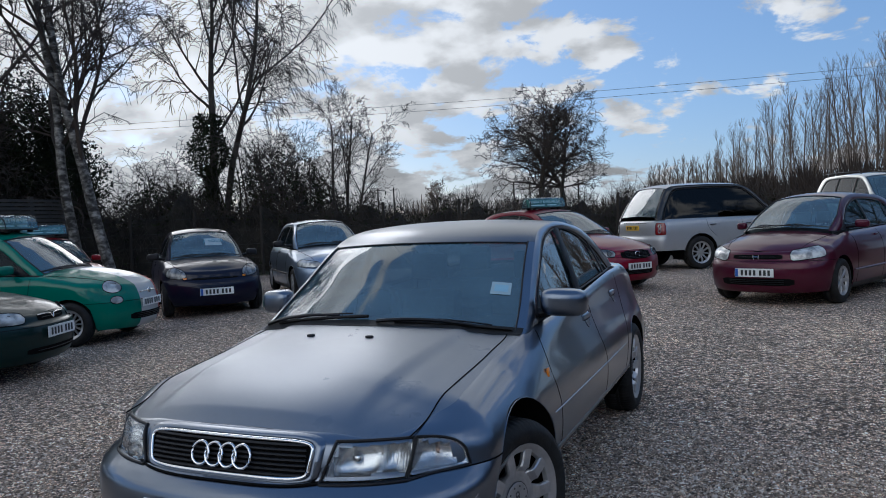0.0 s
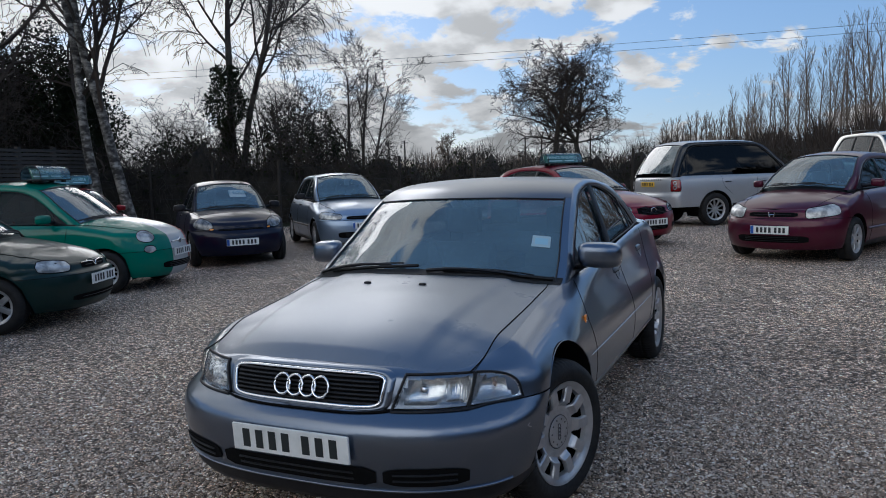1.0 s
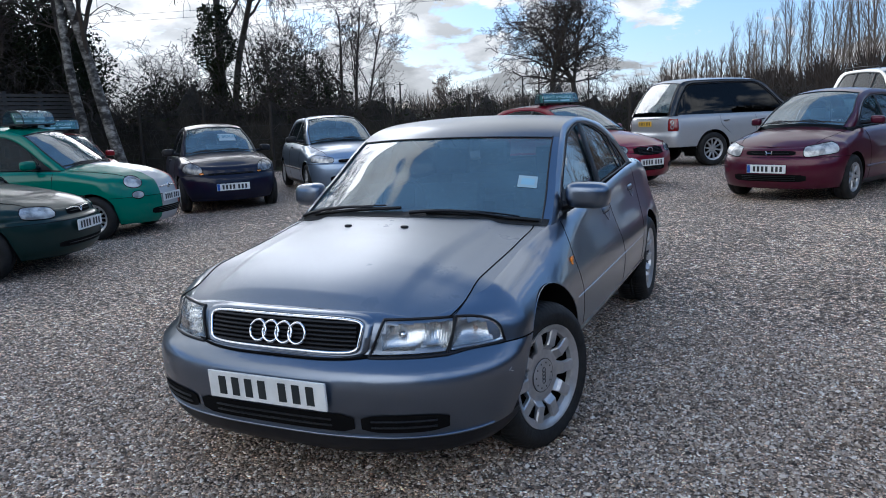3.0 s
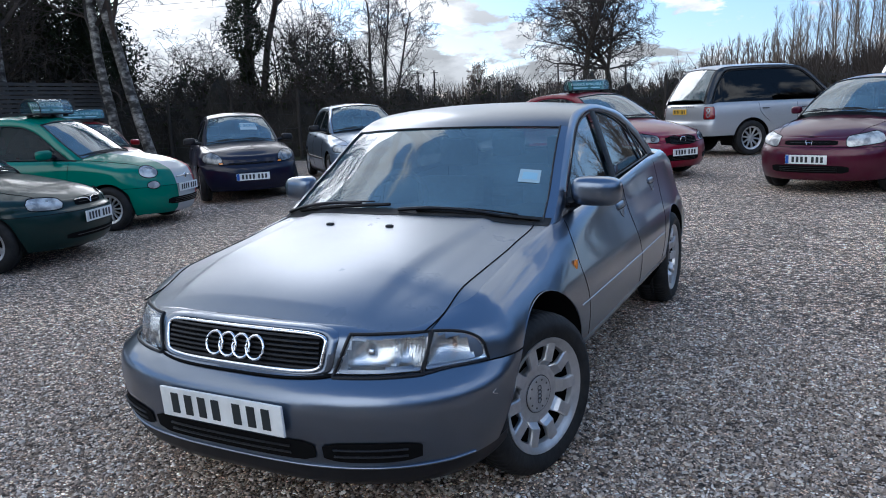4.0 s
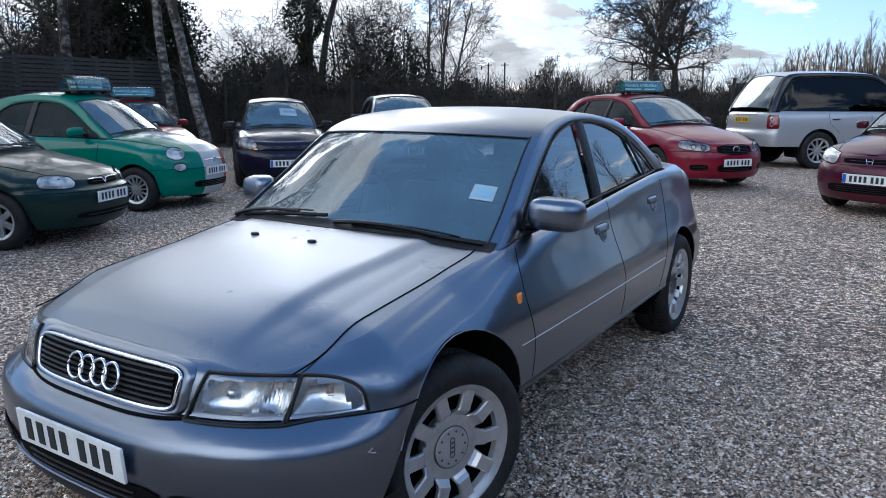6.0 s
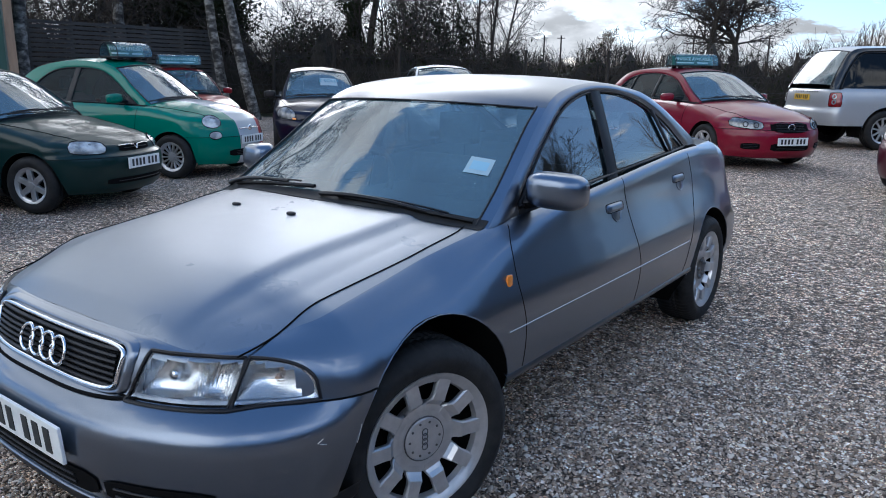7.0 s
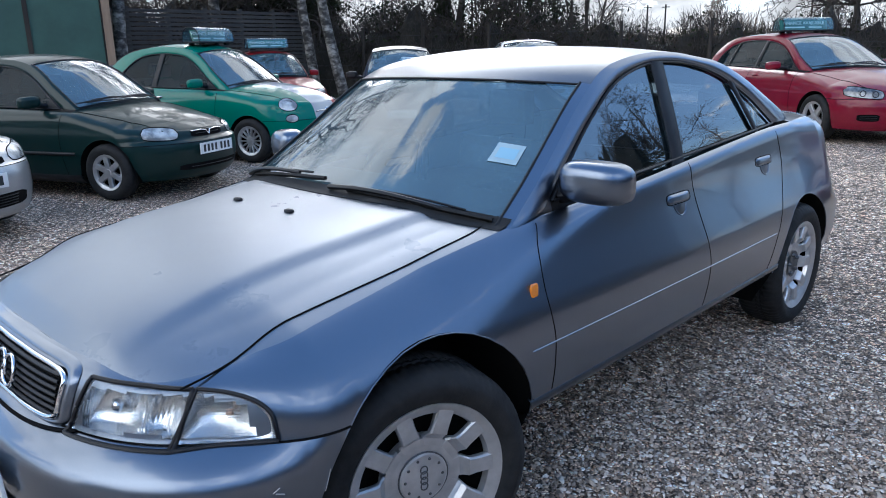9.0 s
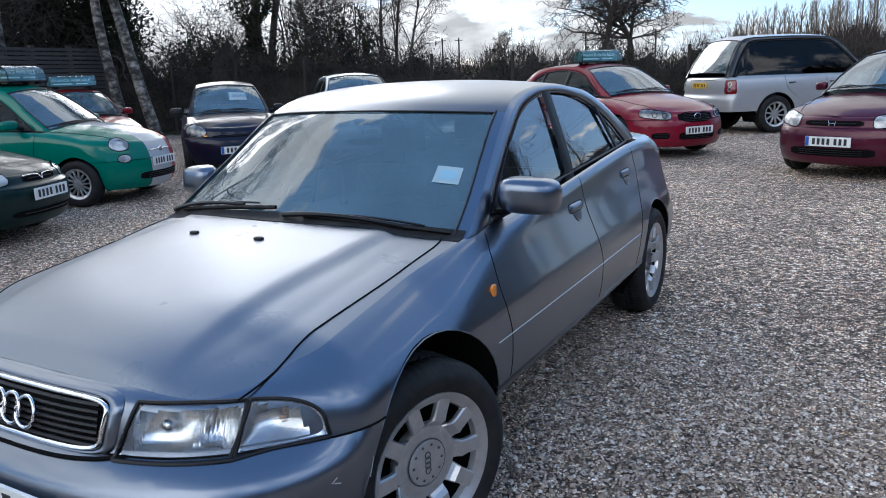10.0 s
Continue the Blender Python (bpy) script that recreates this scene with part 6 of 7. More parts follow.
def bowls(u, w):
    edge = np.minimum(np.minimum(u, 1 - u) / 0.10, np.minimum(w, 1 - w) / 0.10).clip(0, 1)
    d1, d2 = np.hypot((u - 0.36) / 0.32, (w - 0.5) / 0.54), np.hypot((u - 0.80) / 0.18, (w - 0.5) / 0.46)
    return 0.003 - 0.028 * edge - 0.032 * np.sqrt((1 - np.minimum(np.minimum(d1, d2), 1) ** 2))


DULL_AMBER = mat("dull_amber_bulb", (0.40, 0.27, 0.20), 0.4)
j_b, j_t = a_x(0.627, 0.585), a_x(0.631, 0.694)
tip = a_y(-0.405) - 0.048
for sg in (1, -1):
    head = sheet("headlight", lamp_grid(0.382, 0.418, j_b - 0.004, j_t - 0.004, (0.586, 0.584), (0.700, 0.695), False, lambda u, w: 0.006 + 0.004 * np.sin(math.pi * u) * np.sin(math.pi * w), sg), HEAD_GLASS, sr, "clear ribbed glass headlight with a silver reflector")
    head.visible_shadow = False
    sheet("reflector", lamp_grid(0.382, 0.418, j_b - 0.004, j_t - 0.004, (0.586, 0.584), (0.700, 0.695), False, bowls, sg, 61, 25), REFLECTOR, head)
    for u0 in (0.34,):
        k = a_x(0.40, 0.64) + (j_b - a_x(0.40, 0.64)) * u0
        sheet("bulb_shield", blob_points((0, 0, 0), (0.017, 0.014, 0.017), 1.0, 1.0, 8, 14) + surf(k, 0.643, -0.034, sg), CHROME, head)
    tube("gasket", rim_of(lamp_grid(0.374, 0.410, j_b - 0.002, j_t - 0.002, (0.580, 0.579), (0.705, 0.699), False, lambda u, w: 0.004 + 0 * u, sg)), 0.0055, TRIM, head, "black rubber gasket", 6)
    flash = sheet("front_indicator", lamp_grid(0.630, 0.634, tip, tip, (0.584, 0.596), (0.694, 0.684), True, lambda u, w: 0.006 + 0.004 * np.sin(math.pi * u) * np.sin(math.pi * w), sg), FLASH_GLASS, sr, "clear corner indicator with level ribs")
    flash.visible_shadow = False
    sheet("reflector", lamp_grid(0.630, 0.634, tip, tip, (0.584, 0.596), (0.694, 0.684), True, lambda u, w: 0.002 - 0.035 * np.sin(math.pi * u ** 0.7).clip(0, 1) * np.sin(math.pi * w), sg), REFLECTOR, flash)
    sheet("amber_bulb", blob_points((0, 0, 0), (0.008, 0.010, 0.008), 1.0, 1.0, 8, 12) + surf(j_b + (tip - j_b) * 0.60, 0.645, -0.012, sg), DULL_AMBER, flash)
    tube("gasket", rim_of(lamp_grid(0.628, 0.632, tip + 0.006, tip + 0.006, (0.579, 0.590), (0.699, 0.689), True, lambda u, w: 0.004 + 0 * u, sg)), 0.0048, TRIM, flash, "black rubber gasket", 6)
# body-coloured shell round the grille and the dark joint below it
t = np.linspace(0, 2 * math.pi, 121)
shell = []
for grow_x, grow_z, off in ((0.006, 0.006, 0.006), (0.014, 0.010, 0.012), (0.030, 0.014, 0.012), (0.040, 0.018, 0.002)):
    ex = np.sign(np.cos(t)) * np.abs(np.cos(t)) ** 0.28 * (gx + grow_x)
    ez = (gl + gh) / 2 + np.sign(np.sin(t)) * np.abs(np.sin(t)) ** 0.28 * ((gh - gl) / 2 + grow_z)
    shell.append([surf(a_x(abs(x), 0.65), max(z, 0.589), off) * np.array([1 if x >= 0 else -1, 1, 0]) + np.array([0, 0, z]) for x, z in zip(ex * (1 - 0.06 * ((gh - ez) / (gh - gl)).clip(0, 1)), ez)])
sheet("grille_shell", shell, SALOON_PAINT, sr)
xs = np.linspace(-0.40, 0.40, 50)
tube("grille_joint", [surf(a_x(abs(x), 0.585), 0.585 - 0.012 * (1 - (x / 0.4) ** 4), 0.004) * np.array([1 if x >= 0 else -1, 1, 1]) for x in xs], 0.005, GAP, sr, "", 6)
# flush door handles: a flap over a scooped recess
for y, z in ((1.372, 0.824), (2.205, 0.866)):
    for sg in (1, -1):
        v, u = np.meshgrid(np.linspace(-1, 1, 7), np.linspace(-1, 1, 13))
        ends = (1 - np.abs(u) ** 8) ** 0.125
        flap = sheet("door_handle", surf(np.vectorize(a_y)(y + 0.088 * u), z + 0.020 + 0.017 * v * ends, 0.009 * (1 - 0.8 * np.maximum(np.abs(u), np.abs(v)) ** 6), sg), SALOON_PAINT, sr, "body-coloured flush handle flap")
        q = np.linspace(0, 2 * math.pi, 41)
        tube("handle_gap", [surf(a_y(y + 0.091 * np.sign(math.cos(k)) * abs(math.cos(k)) ** 0.4), z + 0.020 + 0.020 * np.sign(math.sin(k)) * abs(math.sin(k)) ** 0.4, 0.0, sg) for k in q], 0.0016, GAP, flap, "", 5)
        q = np.linspace(math.pi, 2 * math.pi, 21)
        tube("recess_edge", [surf(a_y(y + 0.045 * math.cos(k)), z - 0.002 + 0.040 * math.sin(k), 0.0005, sg) for k in q], 0.003, SALOON_PAINT, flap, "", 6)
        vv, uu = np.meshgrid(np.linspace(0, 1, 7), np.linspace(math.pi, 2 * math.pi, 15))
        sheet("recess", surf(np.vectorize(a_y)(y + 0.043 * np.cos(uu) * vv), z - 0.002 + 0.038 * np.sin(uu) * vv, 0.0012 + 0.004 * (1 - vv), sg), SALOON_PAINT, flap)
# scuffs on the bumper's corner
SCUFF = mat("bare_scuff", (0.42, 0.43, 0.44), 0.6)
for ya, za, yb_, zb_ in ((-0.345, 0.505, -0.36, 0.455), (-0.46, 0.50, -0.475, 0.49), (-0.47, 0.488, -0.452, 0.482)):
    q = np.linspace(0, 1, 6)
    tube("scuff", [surf(a_y(ya + (yb_ - ya) * k) if ya > -0.28 else float(np.interp(ya + (yb_ - ya) * k, surf(np.linspace(0, 1.4, 200), 0.48)[:, 1], np.linspace(0, 1.4, 200))), za + (zb_ - za) * k, 0.0002, 1) for k in q], 0.0014, SCUFF, sr, "", 4)
# price sheet just outside the glass, its colour dimmed as though behind it
cn = saloon["canopy"]
f, v = np.meshgrid(np.linspace(0.742, 0.876, 5), np.linspace(0.116, 0.153, 5))
sheet("price_sheet", cn(f, v, -0.001), mat("shaded_paper", (0.34, 0.45, 0.51), 0.6), sr, "white and pale blue paper behind the screen")
f, v = np.meshgrid(np.linspace(0.765, 0.858, 5), np.linspace(0.124, 0.145, 5))
sheet("sheet_panel", cn(f, v, 0.0008), mat("pale_blue", (0.27, 0.47, 0.60), 0.6), sr)
# black valance under the bumper
rows_ = []
q = np.linspace(0, a_y(-0.30), 40)
for z, off in ((0.300, -0.002), (0.285, -0.006), (0.255, -0.012), (0.225, -0.035), (0.215, -0.09)):
    half = surf(q, np.full(40, max(z, 0.292)), off)
    half[:, 2] = z
    rows_.append(np.concatenate([half[:0:-1] * np.array([-1, 1, 1]), half]))
sheet("valance", rows_, TRIM, sr, "black plastic valance")
xs = np.linspace(-0.76, 0.76, 60)
p = np.array([surf(a_x(abs(x), 0.302), 0.302, 0.003) * np.array([1 if x >= 0 else -1, 1, 1]) for x in xs])
tube("lip_strip", p, 0.005, SALOON_PAINT, sr)


# ---- the other cars ----
def roof_sign(parent_m, wide=0.84, high=0.19, deep=0.31, label="green roof sign under a curved clear cover"):
    """A sales sign: base, curved clear cover, end plates and a lettered front; faces -y."""
    root = tagged(new("roof_sign"), label, "sign", "roof signs")
    root.matrix_basis = parent_m
    w = wide / 2
    block("sign_base", (-w, -deep / 2, 0.0), (w, deep / 2, 0.02), TRIM, root, "", 0.006)
    ang = np.linspace(0, math.pi, 17)
    prof = np.stack([-np.cos(ang) * deep / 2 * 0.96, 0.02 + np.sin(ang) ** 0.7 * high], 1)
    sheet("cover", np.stack([np.stack([np.full(17, x), prof[:, 0], prof[:, 1]], 1) for x in np.linspace(-w + 0.005, w - 0.005, 5)]), ACRYLIC, root, "clear curved cover")
    for x in (-w, w):
        tube("end_rim", np.stack([np.full(17, x), prof[:, 0], prof[:, 1]], 1), 0.008, TRIM, root)
    face = block("sign_face", (-w + 0.02, -0.012, 0.02), (w - 0.02, 0.012, high * 0.93), SIGN_GREEN, root, "green lettered board", 0.003)
    face.matrix_basis = pose(0, -0.03, 0, -18)
    lettering("sign_letters", "FINANCE AVAILABLE", 0.075, SIGN_TEXT, face, pose(0, -0.0145, high * 0.66, 90))
    for k, (x, l) in enumerate(((-0.16, 0.34), (0.19, 0.22))):
        block("small_line", (x - l / 2, -0.0155, high * 0.25), (x + l / 2, -0.0125, high * 0.25 + 0.022), SIGN_TEXT, face, "", 0)
    for x in (-w * 0.7, w * 0.7):
        for y in (-deep * 0.3, deep * 0.3):
            block("foot", (x - 0.03, y - 0.025, -0.03), (x + 0.03, y + 0.025, 0.0), RUBBER, root, "", 0.004)
    return root


WHEEL6 = wheel_meshes("six_spoke", 0.285, 0.178, 0.165, 6, 0.026, 0.06, 0.006, 0.035)
WHEEL12 = wheel_meshes("many_spoke", 0.29, 0.19, 0.175, 14, 0.009, 0.06, 0.01, 0.04)
WHEEL5 = wheel_meshes("five_spoke", 0.315, 0.215, 0.205, 5, 0.032, 0.07, 0.014, 0.04)
WHEEL10B = wheel_meshes("paired_spoke", 0.37, 0.245, 0.25, 10, 0.015, 0.075, 0.02, 0.04)
WHEEL7 = wheel_meshes("seven_spoke", 0.30, 0.195, 0.185, 7, 0.02, 0.06, 0.01, 0.04)

HATCH = dict(
    fo=0.72, wb=2.44, ro=0.58, arch=0.325, tyre=0.285, track=0.70, clf=0.55, clr=0.5, mf=2.2, mr=2.6, nf=18,
    width=[(-0.3, 0.785), (0.4, 0.80), (1.4, 0.805), (2.4, 0.795), (3.1, 0.76)],
    front=[(0.16, 0.10), (0.24, 0.03), (0.36, 0.0), (0.50, 0.005), (0.54, 0.02), (0.56, 0.05), (0.62, 0.07), (0.70, 0.12), (0.76, 0.18)],
    side=[(0.16, 0.07), (0.24, 0.03), (0.45, 0.003), (0.60, 0.004), (0.74, 0.022), (0.83, 0.05), (0.88, 0.08), (0.94, 0.12), (1.0, 0.15)],
    rear=[(0.16, 0.10), (0.3, 0.01), (0.45, 0.0), (0.56, 0.03), (0.7, 0.05), (0.9, 0.08), (1.0, 0.10)],
    top_front=[(0.0, 0.66), (0.5, 0.665), (0.8, 0.68), (1.0, 0.71)],
    top_side=[(-0.2, 0.71), (0.1, 0.79), (0.45, 0.86), (1.2, 0.885), (2.2, 0.91), (2.9, 0.93)],
    top_rear=[(0.0, 0.93), (1.0, 0.93)],
    bonnet=[(-0.62, 0.66), (-0.45, 0.745), (-0.2, 0.82), (0.15, 0.885), (0.5, 0.93)], cowl=0.5, crown=2.3,
    sill=0.20, lip=0.18, bumper_front=0.545, bumper_rear=0.56, doors=(0.5, 1.62, 2.2),
    outer=[(0.44, 0.88), (0.70, 1.07), (0.95, 1.24), (1.15, 1.33), (1.4, 1.375), (1.75, 1.385), (2.2, 1.355), (2.55, 1.28), (2.78, 1.12), (2.9, 0.98), (2.94, 0.92)],
    inner=[(0.62, 0.89), (0.80, 1.03), (1.0, 1.165), (1.18, 1.25), (1.4, 1.30), (1.7, 1.315), (2.05, 1.295), (2.3, 1.235), (2.5, 1.10), (2.6, 0.98), (2.64, 0.925)],
    bow=[(0.0, 0.14), (0.3, 0.09), (0.5, 0.0), (0.75, -0.06), (1.0, -0.10)], crowns=[(0.0, 0.05), (0.3, 0.05), (0.6, 0.04), (1.0, 0.02)],
    screen_v=0.29, tail_v=0.70, windows=[(0.62, 1.56), (1.60, 2.64)], pillars=[(1.60, 1.56, 0.08)],
    lines=[[(0.52, 0.84), (0.54, 0.6), (0.5, 0.24)], [(1.62, 0.88), (1.64, 0.55), (1.58, 0.24)]], bonnet_line=((0.5, -0.5), (0.66, 0.42)),
    lamps=[("headlight", "xy", 0.40, -0.36, (0.58, 0.60), (0.67, 0.70), 3.5, LENS_B, "clear headlight"), ("tail_light", "ry", 0.55, 2.85, (0.6, 0.6), (0.85, 0.85), 6, RED_LENS, "red tail light")],
    intakes=[(-0.35, 0.35, 0.28, 0.36, 8)], mirror=(0.84, 0.80, 0.97), mirror_size=(0.10, 0.07, 0.06), mirror_mat=TRIM, handles=[(1.45, 0.80)], handle_mat=TRIM,
    wheel=WHEEL6, plate=0.44, glass=SCREEN, side_glass=GLASS, wiper_v=0.008, wipers=[(0.62, -0.05, 0.012), (-0.1, -0.8, 0.012)], seat_y=1.6, seat_h=1.08, cab_end=2.7, step=0.07)


def variant(**kw):
    return {**HATCH, **kw}


def car_spot(x, y, rz):
    return pose(x, y, float(bank(x, y)), 0, 0, rz)


HATCH.update(glass=SCREEN, side_glass=GLASS, rear_glass=GLASS)
GREEN_DK = car_paint("dark_green_paint", (0.002, 0.017, 0.016), 0.0, 0.4, 0.02, (0.02, 0.08), 0.45)
corsa = make_car("hatchback_car", "dark green three-door hatchback on silver six-spoke trims", car_spot(-5.67, 2.37, 114.0), variant(
    side_strips=[(0.46, 0.004)], strip_mat=TRIM, strip_r=0.018, plate=0.475, wheel=WHEEL6,
    front=[(0.16, 0.12), (0.24, 0.04), (0.34, 0.01), (0.46, 0.0), (0.53, 0.005), (0.56, 0.03), (0.575, 0.07), (0.64, 0.09), (0.72, 0.15), (0.78, 0.22)],
    lamps=[("headlight", "xy", 0.385, -0.40, (0.575, 0.59), (0.695, 0.72), 3.4, LENS_B, "clear oval headlight"), ("tail_light", "ry", 0.55, 2.85, (0.6, 0.6), (0.85, 0.85), 6, RED_LENS, "red tail light")],
    intakes=[(-0.24, 0.24, 0.588, 0.652, 5), (-0.45, 0.45, 0.275, 0.335, 8)], mirror_mat=GREEN_DK), GREEN_DK)
for sg in (1, -1):
    tube("grille_wing", [corsa["surf"](corsa["a_x"](x, z), z, 0.014) * np.array([sg, 1, 1]) for x, z in ((0.0, 0.60), (0.03, 0.645), (0.12, 0.652), (0.24, 0.648))], 0.006, CHROME, corsa["root"])

FLAG_GREEN = car_paint("bright_green_paint", (0.0, 0.14, 0.095), 0.0, 0.35, 0.04)
FLAG_RED = car_paint("flag_red_paint", (0.42, 0.02, 0.02), 0.0, 0.35, 0.04)
# bonnet in three bands: green, white and red across the car
FLAG = car_paint("flag_paint", (0.6, 0.6, 0.6), 0.0, 0.35, 0.04)
_fb = FLAG.node_tree.nodes["Principled BSDF"]
_fs = FLAG.node_tree.nodes.new("ShaderNodeSeparateXYZ")
wire(FLAG, coords(FLAG), _fs.inputs[0])
_fm = node(FLAG, "ShaderNodeMapRange", From_Min=-0.8, From_Max=0.8)
wire(FLAG, _fs.outputs["X"], _fm.inputs["Value"])
_fr = FLAG.node_tree.nodes.new("ShaderNodeValToRGB")
_fr.color_ramp.interpolation = "CONSTANT"
_fe = _fr.color_ramp.elements
_fe[0].color, _fe[0].position = (0.0, 0.14, 0.095, 1), 0.0
_fe[1].color, _fe[1].position = (0.40, 0.42, 0.43, 1), 0.345
_x = _fe.new(0.66)
_x.color = (0.42, 0.02, 0.02, 1)
wire(FLAG, _fm.outputs["Result"], _fr.inputs["Fac"])
wire(FLAG, _fr.outputs["Color"], _fb.inputs["Base Color"])
bubble = make_car("city_car", "small rounded city car painted green, white and red", car_spot(-6.75, 4.70, 110.0), variant(
    fo=0.73, wb=2.30, ro=0.52, tyre=0.29, arch=0.33, track=0.71, clf=0.62, clr=0.55, mf=2.1, wheel=WHEEL12,
    front=[(0.16, 0.10), (0.24, 0.03), (0.38, 0.0), (0.52, 0.008), (0.62, 0.03), (0.72, 0.07), (0.80, 0.13), (0.86, 0.20)],
    top_front=[(0.0, 0.76), (0.5, 0.775), (0.85, 0.80), (1.0, 0.82)], top_side=[(-0.12, 0.82), (0.1, 0.87), (0.45, 0.92), (1.2, 0.945), (2.2, 0.96), (2.8, 0.97)], top_rear=[(0.0, 0.97), (1.0, 0.97)],
    bonnet=[(-0.62, 0.76), (-0.45, 0.86), (-0.2, 0.935), (0.1, 0.985), (0.5, 1.02)],
    side=[(0.16, 0.07), (0.24, 0.03), (0.45, 0.003), (0.62, 0.0), (0.78, 0.015), (0.88, 0.04), (0.94, 0.07), (1.0, 0.11)],
    outer=[(0.40, 0.930), (0.66, 1.137), (0.88, 1.313), (1.06, 1.417), (1.3, 1.478), (1.65, 1.500), (2.05, 1.467), (2.35, 1.379), (2.58, 1.214), (2.7, 1.060), (2.75, 0.972)],
    inner=[(0.58, 0.945), (0.78, 1.104), (0.95, 1.231), (1.12, 1.329), (1.3, 1.385), (1.6, 1.407), (1.9, 1.385), (2.1, 1.313), (2.28, 1.170), (2.38, 1.049), (2.42, 0.983)],
    windows=[(0.58, 1.62), (1.66, 2.42)], pillars=[(1.66, 1.60, 0.09)], doors=(0.5, 1.66, 2.2), lines=[[(0.5, 0.9), (0.52, 0.6), (0.48, 0.24)], [(1.66, 0.94), (1.68, 0.6), (1.62, 0.24)]],
    lamps=[("headlight", "xx", 0.47, 0.665, (0.66, 0.67), (0.82, 0.83), 2.0, LENS_B, "round clear headlight"), ("fog_light", "xx", 0.50, 0.63, (0.52, 0.52), (0.62, 0.62), 2.0, LENS_B, "small round lamp"), ("tail_light", "ry", 0.5, 2.7, (0.6, 0.6), (0.85, 0.85), 4, RED_LENS, "red tail light")],
    intakes=[(-0.42, 0.42, 0.29, 0.38, 6)], plate=0.50, bonnet_mat=FLAG, bumper_mat=FLAG, paint_by=lambda k: FLAG if k == "nose" else (FLAG_RED if k.endswith("_l") else None),
    mirror=(0.86, 0.74, 1.03), mirror_mat=FLAG_GREEN, handles=[(1.5, 0.83)], handle_mat=CHROME, seat_h=1.15), FLAG_GREEN)
roof_sign(car_spot(-6.75, 4.70, 110.0) @ pose(0, 1.20, 1.545), 0.72)
for sg in (1, -1):
    tube("nose_strip", [bubble["surf"](bubble["a_x"](x, z), z, 0.012) * np.array([sg, 1, 1]) for x, z in ((0.03, 0.645), (0.12, 0.648), (0.22, 0.640))], 0.008, CHROME, bubble["root"])
sheet("nose_badge", blob_points((0, 0, 0), (0.04, 0.012, 0.04), 0.8, 0.8, 8, 16) + bubble["surf"](0.0, 0.645, 0.006), CHROME, bubble["root"])

RED2 = car_paint("bright_red_paint", (0.22, 0.006, 0.01), 0.0, 0.35, 0.04)
make_car("hatchback_car", "red small hatchback with a sales sign on its roof", car_spot(-10.45, 7.25, 70), variant(mirror_mat=RED2), RED2)
roof_sign(car_spot(-10.45, 7.25, 70) @ pose(0, 1.30, 1.46))

NAVY = car_paint("dark_navy_paint", (0.003, 0.004, 0.018), 0.0, 0.38, 0.02, (0.02, 0.08), 0.5)
ka = make_car("small_car", "dark navy rounded small car with a sold notice", car_spot(-6.84, 7.04, 48.6), variant(
    fo=0.63, wb=2.446, ro=0.54, tyre=0.285, arch=0.33, bumper_mat=NAVY, bumper_front=0.60, plate=0.405, band=True, lip_mat=TRIM,
    front=[(0.16, 0.10), (0.24, 0.03), (0.38, 0.0), (0.52, 0.01), (0.585, 0.03), (0.60, 0.06), (0.70, 0.11), (0.78, 0.20), (0.82, 0.26)],
    top_front=[(0.0, 0.73), (0.5, 0.74), (0.85, 0.77), (1.0, 0.80)], top_side=[(-0.1, 0.80), (0.1, 0.83), (0.45, 0.88), (1.2, 0.90), (2.9, 0.92)],
    bonnet=[(-0.45, 0.73), (-0.3, 0.81), (-0.05, 0.875), (0.2, 0.915), (0.5, 0.95)],
    lamps=[("headlight", "xy", 0.45, -0.20, (0.600, 0.650), (0.735, 0.835), 2.6, LENS_D, "clear pointed headlight"), ("front_indicator", "xx", 0.43, 0.50, (0.608, 0.61), (0.638, 0.645), 3.0, AMBER, "amber indicator"), ("tail_light", "ry", 0.5, 2.85, (0.6, 0.6), (0.8, 0.8), 4, RED_LENS, "red tail light")],
    intakes=[(-0.36, 0.36, 0.60, 0.628, 8)]), NAVY)
kc = ka["canopy"]
# white notice, the dimness behind the screen put into its colour
f, v = np.meshgrid(np.linspace(0.02, 0.52, 5), np.linspace(0.12, 0.19, 4))
sold = sheet("sold_sheet", kc(f, v, -0.001), mat("dimmed_paper", (0.36, 0.45, 0.50), 0.7), ka["root"], "white paper sold notice")
p = kc(np.array(0.27), np.array(0.155), 0.016)
lettering("sold_letters", "£ SOLD", 0.10, mat("blue_ink", (0.08, 0.22, 0.32), 0.6), sold, Matrix.Translation(p) @ pose(0, 0, 0, 38))

